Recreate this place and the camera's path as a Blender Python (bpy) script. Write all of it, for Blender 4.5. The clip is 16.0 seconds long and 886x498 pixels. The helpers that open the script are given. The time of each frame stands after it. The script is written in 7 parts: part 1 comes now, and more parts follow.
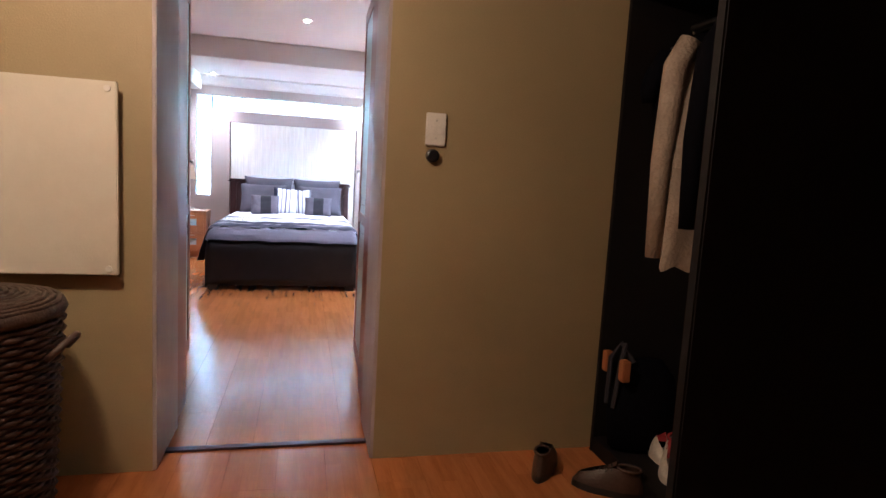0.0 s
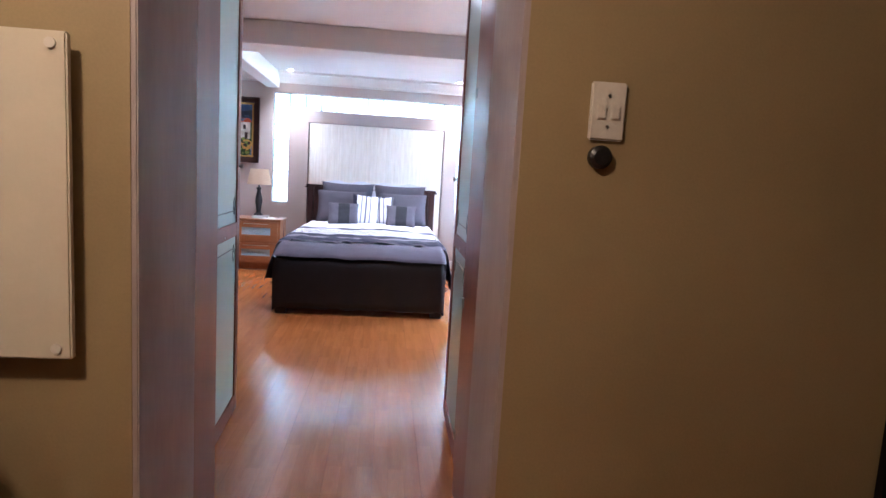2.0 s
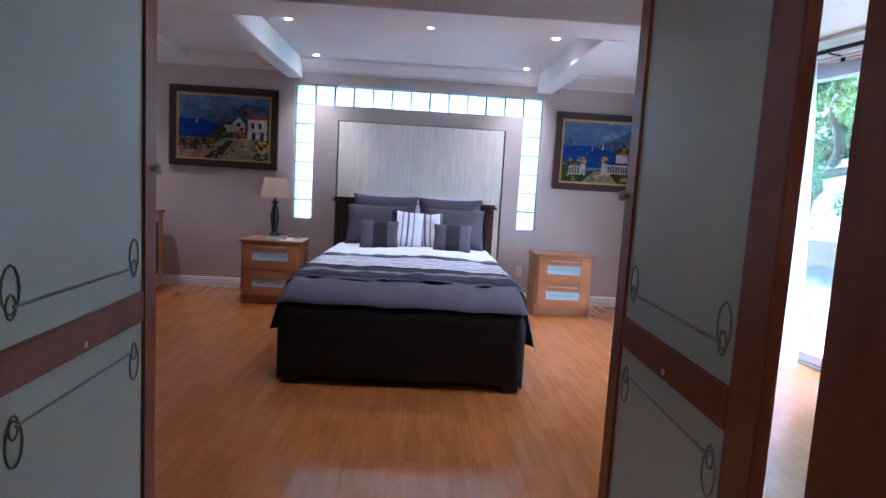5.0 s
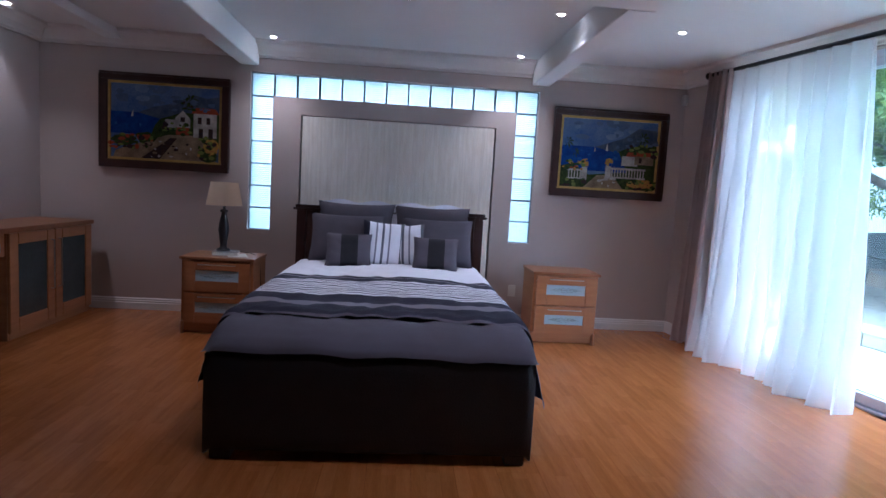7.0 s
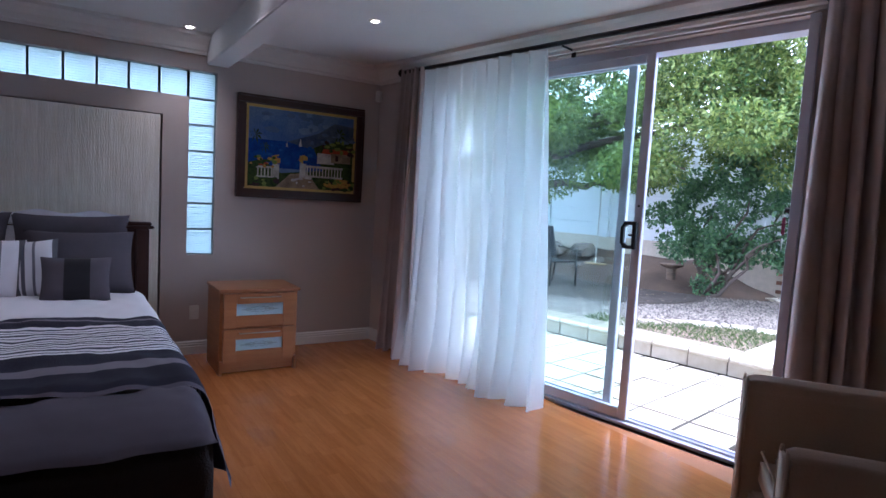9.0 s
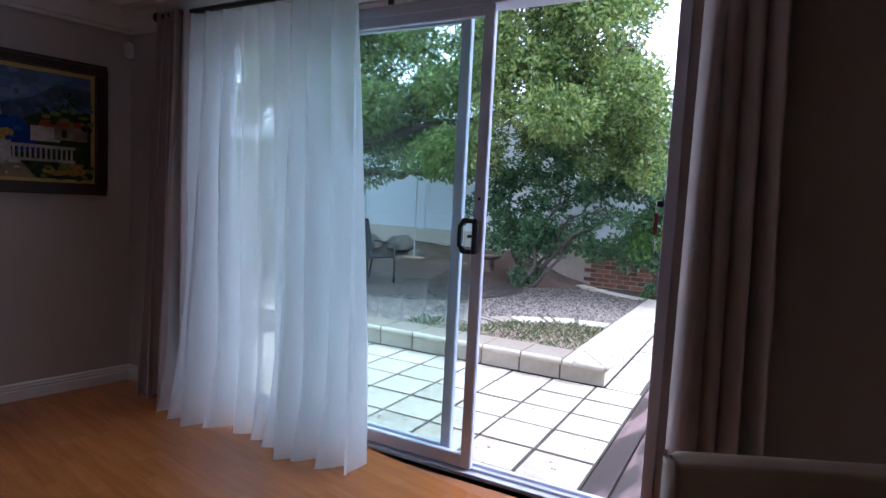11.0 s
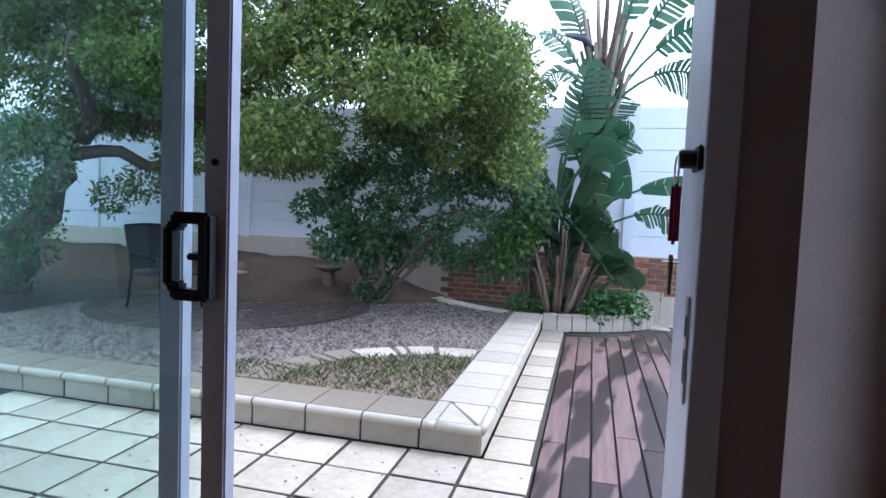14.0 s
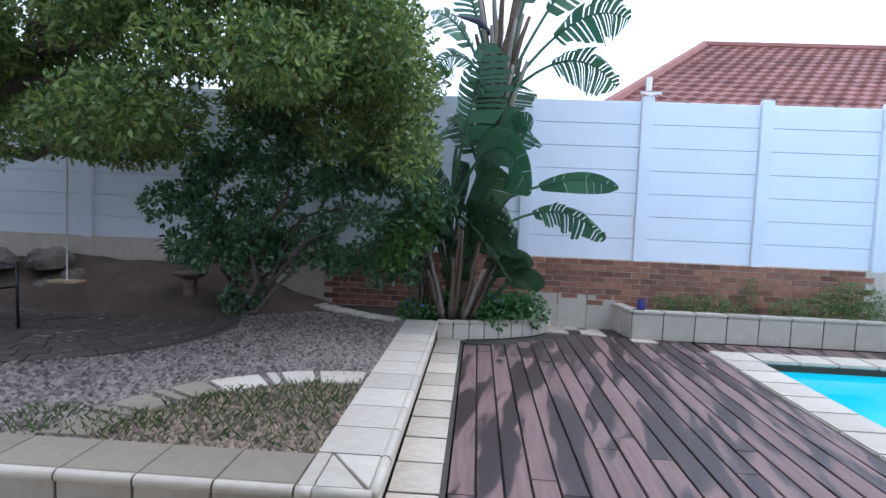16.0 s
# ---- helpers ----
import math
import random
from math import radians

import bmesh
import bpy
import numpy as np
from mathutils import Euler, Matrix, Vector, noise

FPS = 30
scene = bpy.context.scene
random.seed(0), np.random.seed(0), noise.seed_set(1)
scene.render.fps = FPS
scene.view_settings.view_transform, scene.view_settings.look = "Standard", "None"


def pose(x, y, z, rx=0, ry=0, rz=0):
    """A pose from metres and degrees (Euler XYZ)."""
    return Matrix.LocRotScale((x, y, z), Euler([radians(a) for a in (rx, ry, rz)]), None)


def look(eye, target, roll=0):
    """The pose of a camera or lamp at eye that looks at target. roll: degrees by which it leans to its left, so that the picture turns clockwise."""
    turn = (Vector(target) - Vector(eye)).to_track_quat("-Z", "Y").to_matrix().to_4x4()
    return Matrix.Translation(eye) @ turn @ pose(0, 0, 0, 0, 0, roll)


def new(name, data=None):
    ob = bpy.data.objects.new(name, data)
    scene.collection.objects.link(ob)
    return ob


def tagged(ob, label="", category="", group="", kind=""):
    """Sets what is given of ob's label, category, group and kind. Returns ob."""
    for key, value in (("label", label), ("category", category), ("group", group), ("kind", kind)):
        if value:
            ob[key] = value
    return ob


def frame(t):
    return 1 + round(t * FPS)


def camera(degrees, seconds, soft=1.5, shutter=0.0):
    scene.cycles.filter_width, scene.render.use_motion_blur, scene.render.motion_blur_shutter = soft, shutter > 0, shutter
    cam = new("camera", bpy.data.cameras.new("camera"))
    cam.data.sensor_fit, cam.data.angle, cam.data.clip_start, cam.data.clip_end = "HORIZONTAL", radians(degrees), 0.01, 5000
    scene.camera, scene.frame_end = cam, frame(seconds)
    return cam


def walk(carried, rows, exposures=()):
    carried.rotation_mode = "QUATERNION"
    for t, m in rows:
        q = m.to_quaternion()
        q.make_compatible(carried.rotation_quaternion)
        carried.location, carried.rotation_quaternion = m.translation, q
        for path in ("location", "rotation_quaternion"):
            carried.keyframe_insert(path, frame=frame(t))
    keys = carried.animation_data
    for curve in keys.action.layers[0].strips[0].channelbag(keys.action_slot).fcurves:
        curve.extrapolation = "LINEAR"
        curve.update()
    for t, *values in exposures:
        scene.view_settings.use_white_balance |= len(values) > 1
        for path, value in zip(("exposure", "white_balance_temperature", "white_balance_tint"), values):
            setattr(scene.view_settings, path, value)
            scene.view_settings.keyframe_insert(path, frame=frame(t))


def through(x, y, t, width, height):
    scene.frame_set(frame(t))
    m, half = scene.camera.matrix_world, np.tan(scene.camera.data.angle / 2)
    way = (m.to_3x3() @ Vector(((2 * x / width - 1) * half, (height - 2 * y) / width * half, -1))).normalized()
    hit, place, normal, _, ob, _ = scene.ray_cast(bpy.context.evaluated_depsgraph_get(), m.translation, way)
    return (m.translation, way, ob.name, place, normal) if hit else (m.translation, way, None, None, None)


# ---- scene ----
cam = camera(74.2, 16.0)
METRES, EYE, TILT, LEAN, TURN = 8.0, 1.5, 0.0, 0.0, -17.2
PATH = [
    (0, (0.234, 0.144, 1.192), (0.701, 2.074, 0.957), 3.3),
    (0.3, (0.243, 0.244, 1.183), (0.665, 2.187, 0.965), 3.2),
    (0.5, (0.279, 0.335, 1.211), (0.647, 2.286, 0.971), 3.2),
    (1, (0.279, 0.564, 1.211), (0.56, 2.529, 0.969), 3.3),
    (1.5, (0.248, 0.869, 1.222), (0.48, 2.841, 0.979), 3.4),
    (2, (0.248, 1.154, 1.216), (0.447, 3.129, 0.976), 3.4),
    (2.5, (0.241, 1.449, 1.229), (0.396, 3.428, 0.985), 3.0),
    (3, (0.169, 1.707, 1.233), (0.3, 3.688, 0.997), 3.4),
    (3.5, (0.138, 1.987, 1.199), (0.253, 3.972, 0.98), 3.4),
    (4, (0.15, 2.237, 1.198), (0.248, 4.223, 0.983), 3.3),
    (6.5, (0.111, 3.392, 1.245), (0.176, 5.38, 1.035), 3.5),
    (7, (0.145, 3.581, 1.237), (0.291, 5.565, 1.037), 3.4),
    (7.5, (0.288, 3.744, 1.318), (0.586, 5.71, 1.103), 3.4),
    (8, (0.277, 3.861, 1.352), (0.824, 5.772, 1.137), 3.5),
    (8.5, (0.281, 4.022, 1.317), (1.138, 5.82, 1.138), 3.6),
    (9, (0.376, 4.166, 1.311), (1.457, 5.84, 1.146), 3.3),
    (9.5, (0.496, 4.319, 1.314), (1.721, 5.892, 1.156), 3.1),
    (10, (0.648, 4.476, 1.301), (1.99, 5.952, 1.16), 3.0),
    (10.2, (0.717, 4.564, 1.332), (2.108, 5.993, 1.182), 3.0),
    (12.5, (1.72, 5.287, 1.294), (3.433, 6.31, 1.164), 2.3),
    (13, (2.004, 5.398, 1.276), (3.75, 6.364, 1.151), 2.2),
    (13.5, (2.227, 5.512, 1.277), (3.997, 6.432, 1.147), 2.3),
    (14, (2.438, 5.645, 1.27), (4.251, 6.48, 1.142), 2.3),
    (14.5, (2.652, 5.735, 1.26), (4.509, 6.467, 1.134), 2.4),
    (15, (2.847, 5.807, 1.279), (4.726, 6.477, 1.149), 2.4),
    (15.5, (3.0, 5.873, 1.306), (4.904, 6.47, 1.17), 2.4),
    (16, (3.134, 5.916, 1.31), (5.072, 6.391, 1.177), 2.4),
]
walk(cam, [(t, look(eye, target, roll)) for t, eye, target, roll in PATH],
     [(0.0, 5.8, 5050, 16), (1.5, 5.65, 5050, 16), (3.5, 5.15, 4940, 17), (6.5, 3.6, 5020, 19), (7.5, 3.25, 5080, 20), (8.0, 3.0, 5120, 20), (9.0, 2.65, 5200, 22), (10.0, 2.28, 5350, 22), (12.5, 1.42, 5300, 20), (14.0, 1.22, 5350, 18), (15.0, 1.0, 5400, 17), (16.0, 0.58, 5450, 16)])

# ---- world and light ----
world = bpy.data.worlds.new("world")
scene.world = world
world.use_nodes = True
wn = world.node_tree
sky = wn.nodes.new("ShaderNodeTexSky")
sky.sky_type, sky.sun_disc = "NISHITA", False
sky.sun_elevation, sky.sun_rotation = radians(55), radians(150)
sky.air_density, sky.dust_density, sky.ozone_density = 1.0, 6.0, 1.0
haze = wn.nodes.new("ShaderNodeMixRGB")
haze.inputs[0].default_value = 0.75
haze.inputs[2].default_value = (13.0, 14.0, 15.0, 1)
wn.links.new(sky.outputs[0], haze.inputs[1])
wn.links.new(haze.outputs[0], wn.nodes["Background"].inputs[0])
wn.nodes["Background"].inputs[1].default_value = 0.11

sun = new("sun", bpy.data.lights.new("sun", "SUN"))
sun.data.energy, sun.data.angle, sun.data.color = 0.9, radians(20), (1, 0.96, 0.9)
sun.matrix_world = look((12, -4, 14), (6, 6, 0))

CEIL = 2.43  # ceiling height

# garden frame: u runs out of the sliding door, v along that wall
GM = pose(3.25, 6.55, 0, 0, 0, 10.5)




def lamp(name, kind, m, power, colour, radius=0.03, spread=1.75):
    ob = new(name, bpy.data.lights.new(name, kind))
    ob.data.energy, ob.data.color, ob.data.shadow_soft_size = power, colour, radius
    if kind == "SPOT":
        ob.data.spot_size, ob.data.spot_blend = spread, 0.9
    ob.matrix_world = m
    return ob


DOWNLIGHTS = [(-0.98, 7.45, CEIL), (0.12, 7.42, CEIL), (1.12, 7.5, CEIL), (-1.0, 8.72, CEIL), (1.10, 8.74, CEIL), (2.03, 7.68, CEIL), (-2.85, 8.30, CEIL), (0.22, 5.3, CEIL)]
for p in DOWNLIGHTS:
    lamp("downlight_beam", "SPOT", look((p[0], p[1], p[2] - 0.02), (p[0], p[1] - 0.01, 0)), 2.2, (1.0, 0.90, 0.80))
lamp("dressing_bulb", "POINT", pose(-0.5, 1.25, 2.3), 1.25, (1.0, 0.66, 0.36), 0.08)


# ---- building helpers ----
class MB:
    """Collects vertices and faces of one mesh."""

    def __init__(self):
        self.v, self.f, self.m = [], [], []

    def add(self, verts, faces, mi=0):
        n = len(self.v)
        self.v += [tuple(p) for p in verts]
        self.f += [tuple(i + n for i in f) for f in faces]
        self.m += [mi] * len(faces)
        return self

    def box(self, x0, x1, y0, y1, z0, z1, m=None, mi=0):
        vs = [Vector((x, y, z)) for z in (z0, z1) for y in (y0, y1) for x in (x0, x1)]
        if m:
            vs = [m @ p for p in vs]
        return self.add(vs, [(0, 2, 3, 1), (4, 5, 7, 6), (0, 1, 5, 4), (1, 3, 7, 5), (3, 2, 6, 7), (2, 0, 4, 6)], mi)

    def tube(self, pts, radii, seg=10, caps=True, mi=0):
        pts = [Vector(p) for p in pts]
        if not isinstance(radii, (list, tuple)):
            radii = [radii] * len(pts)
        n = len(pts)
        vs, fs = [], []
        side = None
        for i, p in enumerate(pts):
            d = (pts[min(i + 1, n - 1)] - pts[max(i - 1, 0)]).normalized()
            if side is None:
                side = d.cross(Vector((0, 0, 1)) if abs(d.z) < 0.9 else Vector((1, 0, 0))).normalized()
            side = (side - d * side.dot(d)).normalized()
            up = d.cross(side)
            for k in range(seg):
                a = 2 * math.pi * k / seg
                vs.append(p + (side * math.cos(a) + up * math.sin(a)) * radii[i])
        for i in range(n - 1):
            for k in range(seg):
                k2 = (k + 1) % seg
                fs.append((i * seg + k, i * seg + k2, (i + 1) * seg + k2, (i + 1) * seg + k))
        if caps:
            fs.append(tuple(range(seg))[::-1])
            fs.append(tuple((n - 1) * seg + k for k in range(seg)))
        return self.add(vs, fs, mi)

    def lathe(self, prof, seg=24, at=(0, 0, 0), sx=1.0, sy=1.0, mi=0):
        """prof: (radius, z) rows, turned about z."""
        vs, fs = [], []
        for r, z in prof:
            for k in range(seg):
                a = 2 * math.pi * k / seg
                vs.append((at[0] + r * sx * math.cos(a), at[1] + r * sy * math.sin(a), at[2] + z))
        for i in range(len(prof) - 1):
            for k in range(seg):
                k2 = (k + 1) % seg
                fs.append((i * seg + k, i * seg + k2, (i + 1) * seg + k2, (i + 1) * seg + k))
        fs.append(tuple(range(seg))[::-1])
        fs.append(tuple((len(prof) - 1) * seg + k for k in range(seg)))
        return self.add(vs, fs, mi)

    def grid(self, fn, nu, nv, mi=0):
        vs = [fn(i / nu, j / nv) for j in range(nv + 1) for i in range(nu + 1)]
        fs = [(j * (nu + 1) + i, j * (nu + 1) + i + 1, (j + 1) * (nu + 1) + i + 1, (j + 1) * (nu + 1) + i) for j in range(nv) for i in range(nu)]
        return self.add(vs, fs, mi)

    def extrude(self, outline, z0, z1, mi=0):
        """A prism on a plan outline."""
        n = len(outline)
        vs = [(x, y, z0) for x, y in outline] + [(x, y, z1) for x, y in outline]
        fs = [tuple(range(n))[::-1], tuple(range(n, 2 * n))] + [(i, (i + 1) % n, n + (i + 1) % n, n + i) for i in range(n)]
        return self.add(vs, fs, mi)


def mesh_of(name, mb, mats, bevel=0.0, smooth=False, seg=2):
    me = bpy.data.meshes.new(name)
    me.from_pydata(mb.v, [], mb.f)
    for k in mats if isinstance(mats, (list, tuple)) else [mats]:
        me.materials.append(k)
    if any(mb.m):
        me.polygons.foreach_set("material_index", mb.m)
    if bevel > 0 or smooth:
        bm = bmesh.new()
        bm.from_mesh(me)
        if bevel > 0:
            bmesh.ops.recalc_face_normals(bm, faces=bm.faces)
            bmesh.ops.bevel(bm, geom=[e for e in bm.edges if len(e.link_faces) == 2 and e.calc_face_angle(0) > 0.5], offset=bevel, segments=seg, affect="EDGES", clamp_overlap=True)
        for f in bm.faces:
            f.smooth = smooth
        bm.to_mesh(me)
        bm.free()
    me.update()
    return me


def part(name, mb, mats, parent=None, label="", bevel=0.0, smooth=False, m=None, seg=2):
    """One mesh object, under a thing or a part when there is one."""
    ob = new(name, mesh_of(name, mb, mats, bevel, smooth, seg))
    if parent:
        ob.parent = parent
    if m:
        ob.matrix_basis = m
    if label:
        ob["label"] = label
    return ob


def thing(name, m, label, category, group="", kind=""):
    return tagged_empty(name, m, label, category, group, kind)


def tagged_empty(name, m, label, category, group, kind):
    ob = new(name)
    ob.empty_display_size = 0.1
    ob.matrix_basis = m
    return tagged(ob, label, category, group, kind)


def structure(name, mb, mats, label, category, m=None, bevel=0.0):
    return tagged(part(name, mb, mats, None, "", bevel, False, m), label, category, "", "structure")


# ---- materials ----
def mat(name, a, b=None, rough=0.6, scale=6.0, fine=80.0, bump=0.15, metal=0.0, stretch=(1, 1, 1), rnd=0.0, spec=0.5, coords="Object", contrast=0.35):
    """A surface that drifts between two colours at two scales, with fine relief."""
    k = bpy.data.materials.new(name)
    k.use_nodes = True
    t, bs = k.node_tree, k.node_tree.nodes["Principled BSDF"]
    b = b or tuple(c * 0.8 for c in a)
    co = t.nodes.new("ShaderNodeTexCoord")
    mp = t.nodes.new("ShaderNodeMapping")
    mp.inputs["Scale"].default_value = stretch
    t.links.new(co.outputs[coords], mp.inputs[0])
    n1, n2 = t.nodes.new("ShaderNodeTexNoise"), t.nodes.new("ShaderNodeTexNoise")
    for n, s, d in ((n1, scale, 4), (n2, fine, 3)):
        n.inputs["Scale"].default_value, n.inputs["Detail"].default_value = s, d
        t.links.new(mp.outputs[0], n.inputs["Vector"])
    r = t.nodes.new("ShaderNodeMapRange")
    r.inputs[1].default_value, r.inputs[2].default_value = 0.5 - contrast / 2, 0.5 + contrast / 2
    add = t.nodes.new("ShaderNodeMath")
    add.operation = "MULTIPLY_ADD"
    add.inputs[1].default_value, add.inputs[2].default_value = 0.35, 0.0
    t.links.new(n2.outputs[0], add.inputs[0])
    sm = t.nodes.new("ShaderNodeMath")
    sm.operation = "MULTIPLY_ADD"
    sm.inputs[1].default_value = 0.65
    t.links.new(n1.outputs[0], sm.inputs[0])
    t.links.new(add.outputs[0], sm.inputs[2])
    t.links.new(sm.outputs[0], r.inputs[0])
    mx = t.nodes.new("ShaderNodeMixRGB")
    mx.inputs[1].default_value, mx.inputs[2].default_value = (*a, 1), (*b, 1)
    t.links.new(r.outputs[0], mx.inputs[0])
    out = mx.outputs[0]
    if rnd:
        oi = t.nodes.new("ShaderNodeObjectInfo")
        hs = t.nodes.new("ShaderNodeHueSaturation")
        mr = t.nodes.new("ShaderNodeMapRange")
        mr.inputs[3].default_value, mr.inputs[4].default_value = 1 - rnd, 1 + rnd
        t.links.new(oi.outputs["Random"], mr.inputs[0])
        t.links.new(mr.outputs[0], hs.inputs["Value"])
        t.links.new(out, hs.inputs["Color"])
        out = hs.outputs[0]
    t.links.new(out, bs.inputs["Base Color"])
    bs.inputs["Roughness"].default_value, bs.inputs["Metallic"].default_value = rough, metal
    bs.inputs["Specular IOR Level"].default_value = spec
    if bump:
        bp = t.nodes.new("ShaderNodeBump")
        bp.inputs["Strength"].default_value, bp.inputs["Distance"].default_value = bump, 0.01
        t.links.new(n2.outputs[0], bp.inputs["Height"])
        t.links.new(bp.outputs[0], bs.inputs["Normal"])
    return k


def glass(name, tint, rough=0.0, clear=0.85):
    """Thin pane: mostly see-through, with a real gloss."""
    k = bpy.data.materials.new(name)
    k.use_nodes = True
    t = k.node_tree
    t.nodes.remove(t.nodes["Principled BSDF"])
    o = t.nodes["Material Output"]
    tr, gl, mx, fr = (t.nodes.new("ShaderNode" + s) for s in ("BsdfTransparent", "BsdfGlossy", "MixShader", "LayerWeight"))
    tr.inputs[0].default_value = (*tint, 1)
    gl.inputs["Roughness"].default_value = rough
    fr.inputs[0].default_value = 0.12
    sc = t.nodes.new("ShaderNodeMath")
    sc.operation = "MULTIPLY_ADD"
    sc.inputs[1].default_value, sc.inputs[2].default_value = 0.45, 0.05
    t.links.new(fr.outputs["Facing"], sc.inputs[0])
    t.links.new(sc.outputs[0], mx.inputs[0])
    t.links.new(tr.outputs[0], mx.inputs[1])
    t.links.new(gl.outputs[0], mx.inputs[2])
    t.links.new(mx.outputs[0], o.inputs[0])
    return k


def sheer(name, colour, clear):
    k = bpy.data.materials.new(name)
    k.use_nodes = True
    t = k.node_tree
    t.nodes.remove(t.nodes["Principled BSDF"])
    o = t.nodes["Material Output"]
    tr, df, tl, m1, m2 = (t.nodes.new("ShaderNode" + s) for s in ("BsdfTransparent", "BsdfDiffuse", "BsdfTranslucent", "MixShader", "MixShader"))
    df.inputs[0].default_value = tl.inputs[0].default_value = (*colour, 1)
    wv = t.nodes.new("ShaderNodeTexNoise")
    wv.inputs["Scale"].default_value = 260
    mr = t.nodes.new("ShaderNodeMapRange")
    mr.inputs[3].default_value, mr.inputs[4].default_value = clear - 0.08, clear + 0.08
    t.links.new(wv.outputs[0], mr.inputs[0])
    m1.inputs[0].default_value = 0.6
    t.links.new(df.outputs[0], m1.inputs[1])
    t.links.new(tl.outputs[0], m1.inputs[2])
    t.links.new(mr.outputs[0], m2.inputs[0])
    t.links.new(m1.outputs[0], m2.inputs[1])
    t.links.new(tr.outputs[0], m2.inputs[2])
    t.links.new(m2.outputs[0], o.inputs[0])
    return k


def emit(name, colour, power):
    k = bpy.data.materials.new(name)
    k.use_nodes = True
    bs = k.node_tree.nodes["Principled BSDF"]
    bs.inputs["Base Color"].default_value = bs.inputs["Emission Color"].default_value = (*colour, 1)
    bs.inputs["Emission Strength"].default_value = power
    return k


def leafy(name, a, b, rough=0.45, through=0.3):
    """Leaf surface: each leaf takes its own tone, some light passes through."""
    k = bpy.data.materials.new(name)
    k.use_nodes = True
    t, bs = k.node_tree, k.node_tree.nodes["Principled BSDF"]
    g = t.nodes.new("ShaderNodeNewGeometry")
    mx = t.nodes.new("ShaderNodeMixRGB")
    mx.inputs[1].default_value, mx.inputs[2].default_value = (*a, 1), (*b, 1)
    t.links.new(g.outputs["Random Per Island"], mx.inputs[0])
    t.links.new(mx.outputs[0], bs.inputs["Base Color"])
    bs.inputs["Roughness"].default_value = rough
    tl, ms = t.nodes.new("ShaderNodeBsdfTranslucent"), t.nodes.new("ShaderNodeMixShader")
    ms.inputs[0].default_value = through
    t.links.new(mx.outputs[0], tl.inputs[0])
    t.links.new(bs.outputs[0], ms.inputs[1])
    t.links.new(tl.outputs[0], ms.inputs[2])
    t.links.new(ms.outputs[0], t.nodes["Material Output"].inputs[0])
    return k


def stripes(name, axis, rows, rough=0.85):
    """Cloth in bands along one axis of the mesh; rows of (start, colour)."""
    k = mat(name, rows[0][1], rough=rough, bump=0.25, fine=400)
    t, bs = k.node_tree, k.node_tree.nodes["Principled BSDF"]
    co, sep = t.nodes.new("ShaderNodeTexCoord"), t.nodes.new("ShaderNodeSeparateXYZ")
    t.links.new(co.outputs["Object"], sep.inputs[0])
    lo, hi = rows[0][0], rows[-1][0] + 0.01
    mr, rp = t.nodes.new("ShaderNodeMapRange"), t.nodes.new("ShaderNodeValToRGB")
    mr.inputs[1].default_value, mr.inputs[2].default_value = lo, hi
    t.links.new(sep.outputs[axis], mr.inputs[0])
    t.links.new(mr.outputs[0], rp.inputs[0])
    rp.color_ramp.interpolation = "CONSTANT"
    e = rp.color_ramp.elements
    while len(e) > 1:
        e.remove(e[-1])
    e[0].position, e[0].color = 0, (*rows[0][1], 1)
    for s, c in rows[1:]:
        q = e.new((s - lo) / (hi - lo))
        q.color = (*c, 1)
    t.links.new(rp.outputs[0], bs.inputs["Base Color"])
    return k


M_TAUPE = mat("taupe_paint", (0.50, 0.42, 0.38), (0.44, 0.37, 0.335), 0.75, 1.5, 120, 0.06)
M_OLIVE = mat("olive_paint", (0.35, 0.27, 0.14), (0.29, 0.225, 0.115), 0.55, 1.2, 150, 0.08)
M_GREYJAMB = mat("jamb_paint", (0.42, 0.36, 0.36), (0.34, 0.28, 0.28), 0.6, 5, 60, 0.1, stretch=(1, 1, 0.2))
M_WHITE = mat("ceiling_paint", (0.78, 0.78, 0.77), (0.72, 0.72, 0.71), 0.8, 1.2, 90, 0.04)
M_TRIM = mat("trim_paint", (0.74, 0.71, 0.68), (0.66, 0.63, 0.6), 0.5, 3, 100, 0.04)


def laminate():
    k = mat("laminate", (0.48, 0.17, 0.045), (0.36, 0.12, 0.032), 0.17, 2.2, 14, 0.03, stretch=(14, 1.3, 1), rnd=0.05, spec=0.55, coords="Object")
    t, bs = k.node_tree, k.node_tree.nodes["Principled BSDF"]
    col = bs.inputs["Base Color"].links[0].from_socket
    co, mp, br = t.nodes.new("ShaderNodeTexCoord"), t.nodes.new("ShaderNodeMapping"), t.nodes.new("ShaderNodeTexBrick")
    mp.inputs["Rotation"].default_value = (0, 0, radians(90))
    t.links.new(co.outputs["Object"], mp.inputs[0])
    t.links.new(mp.outputs[0], br.inputs["Vector"])
    br.inputs["Scale"].default_value, br.inputs["Brick Width"].default_value, br.inputs["Row Height"].default_value = 1.0, 0.41, 0.0642
    br.inputs["Mortar Size"].default_value = 0.0012
    br.inputs["Color1"].default_value, br.inputs["Color2"].default_value, br.inputs["Mortar"].default_value = (1, 1, 1, 1), (0.80, 0.76, 0.72, 1), (0.78, 0.72, 0.66, 1)
    mul = t.nodes.new("ShaderNodeMixRGB")
    mul.blend_type = "MULTIPLY"
    mul.inputs[0].default_value = 0.75
    t.links.new(col, mul.inputs[1])
    t.links.new(br.outputs["Color"], mul.inputs[2])
    t.links.new(mul.outputs[0], bs.inputs["Base Color"])
    return k


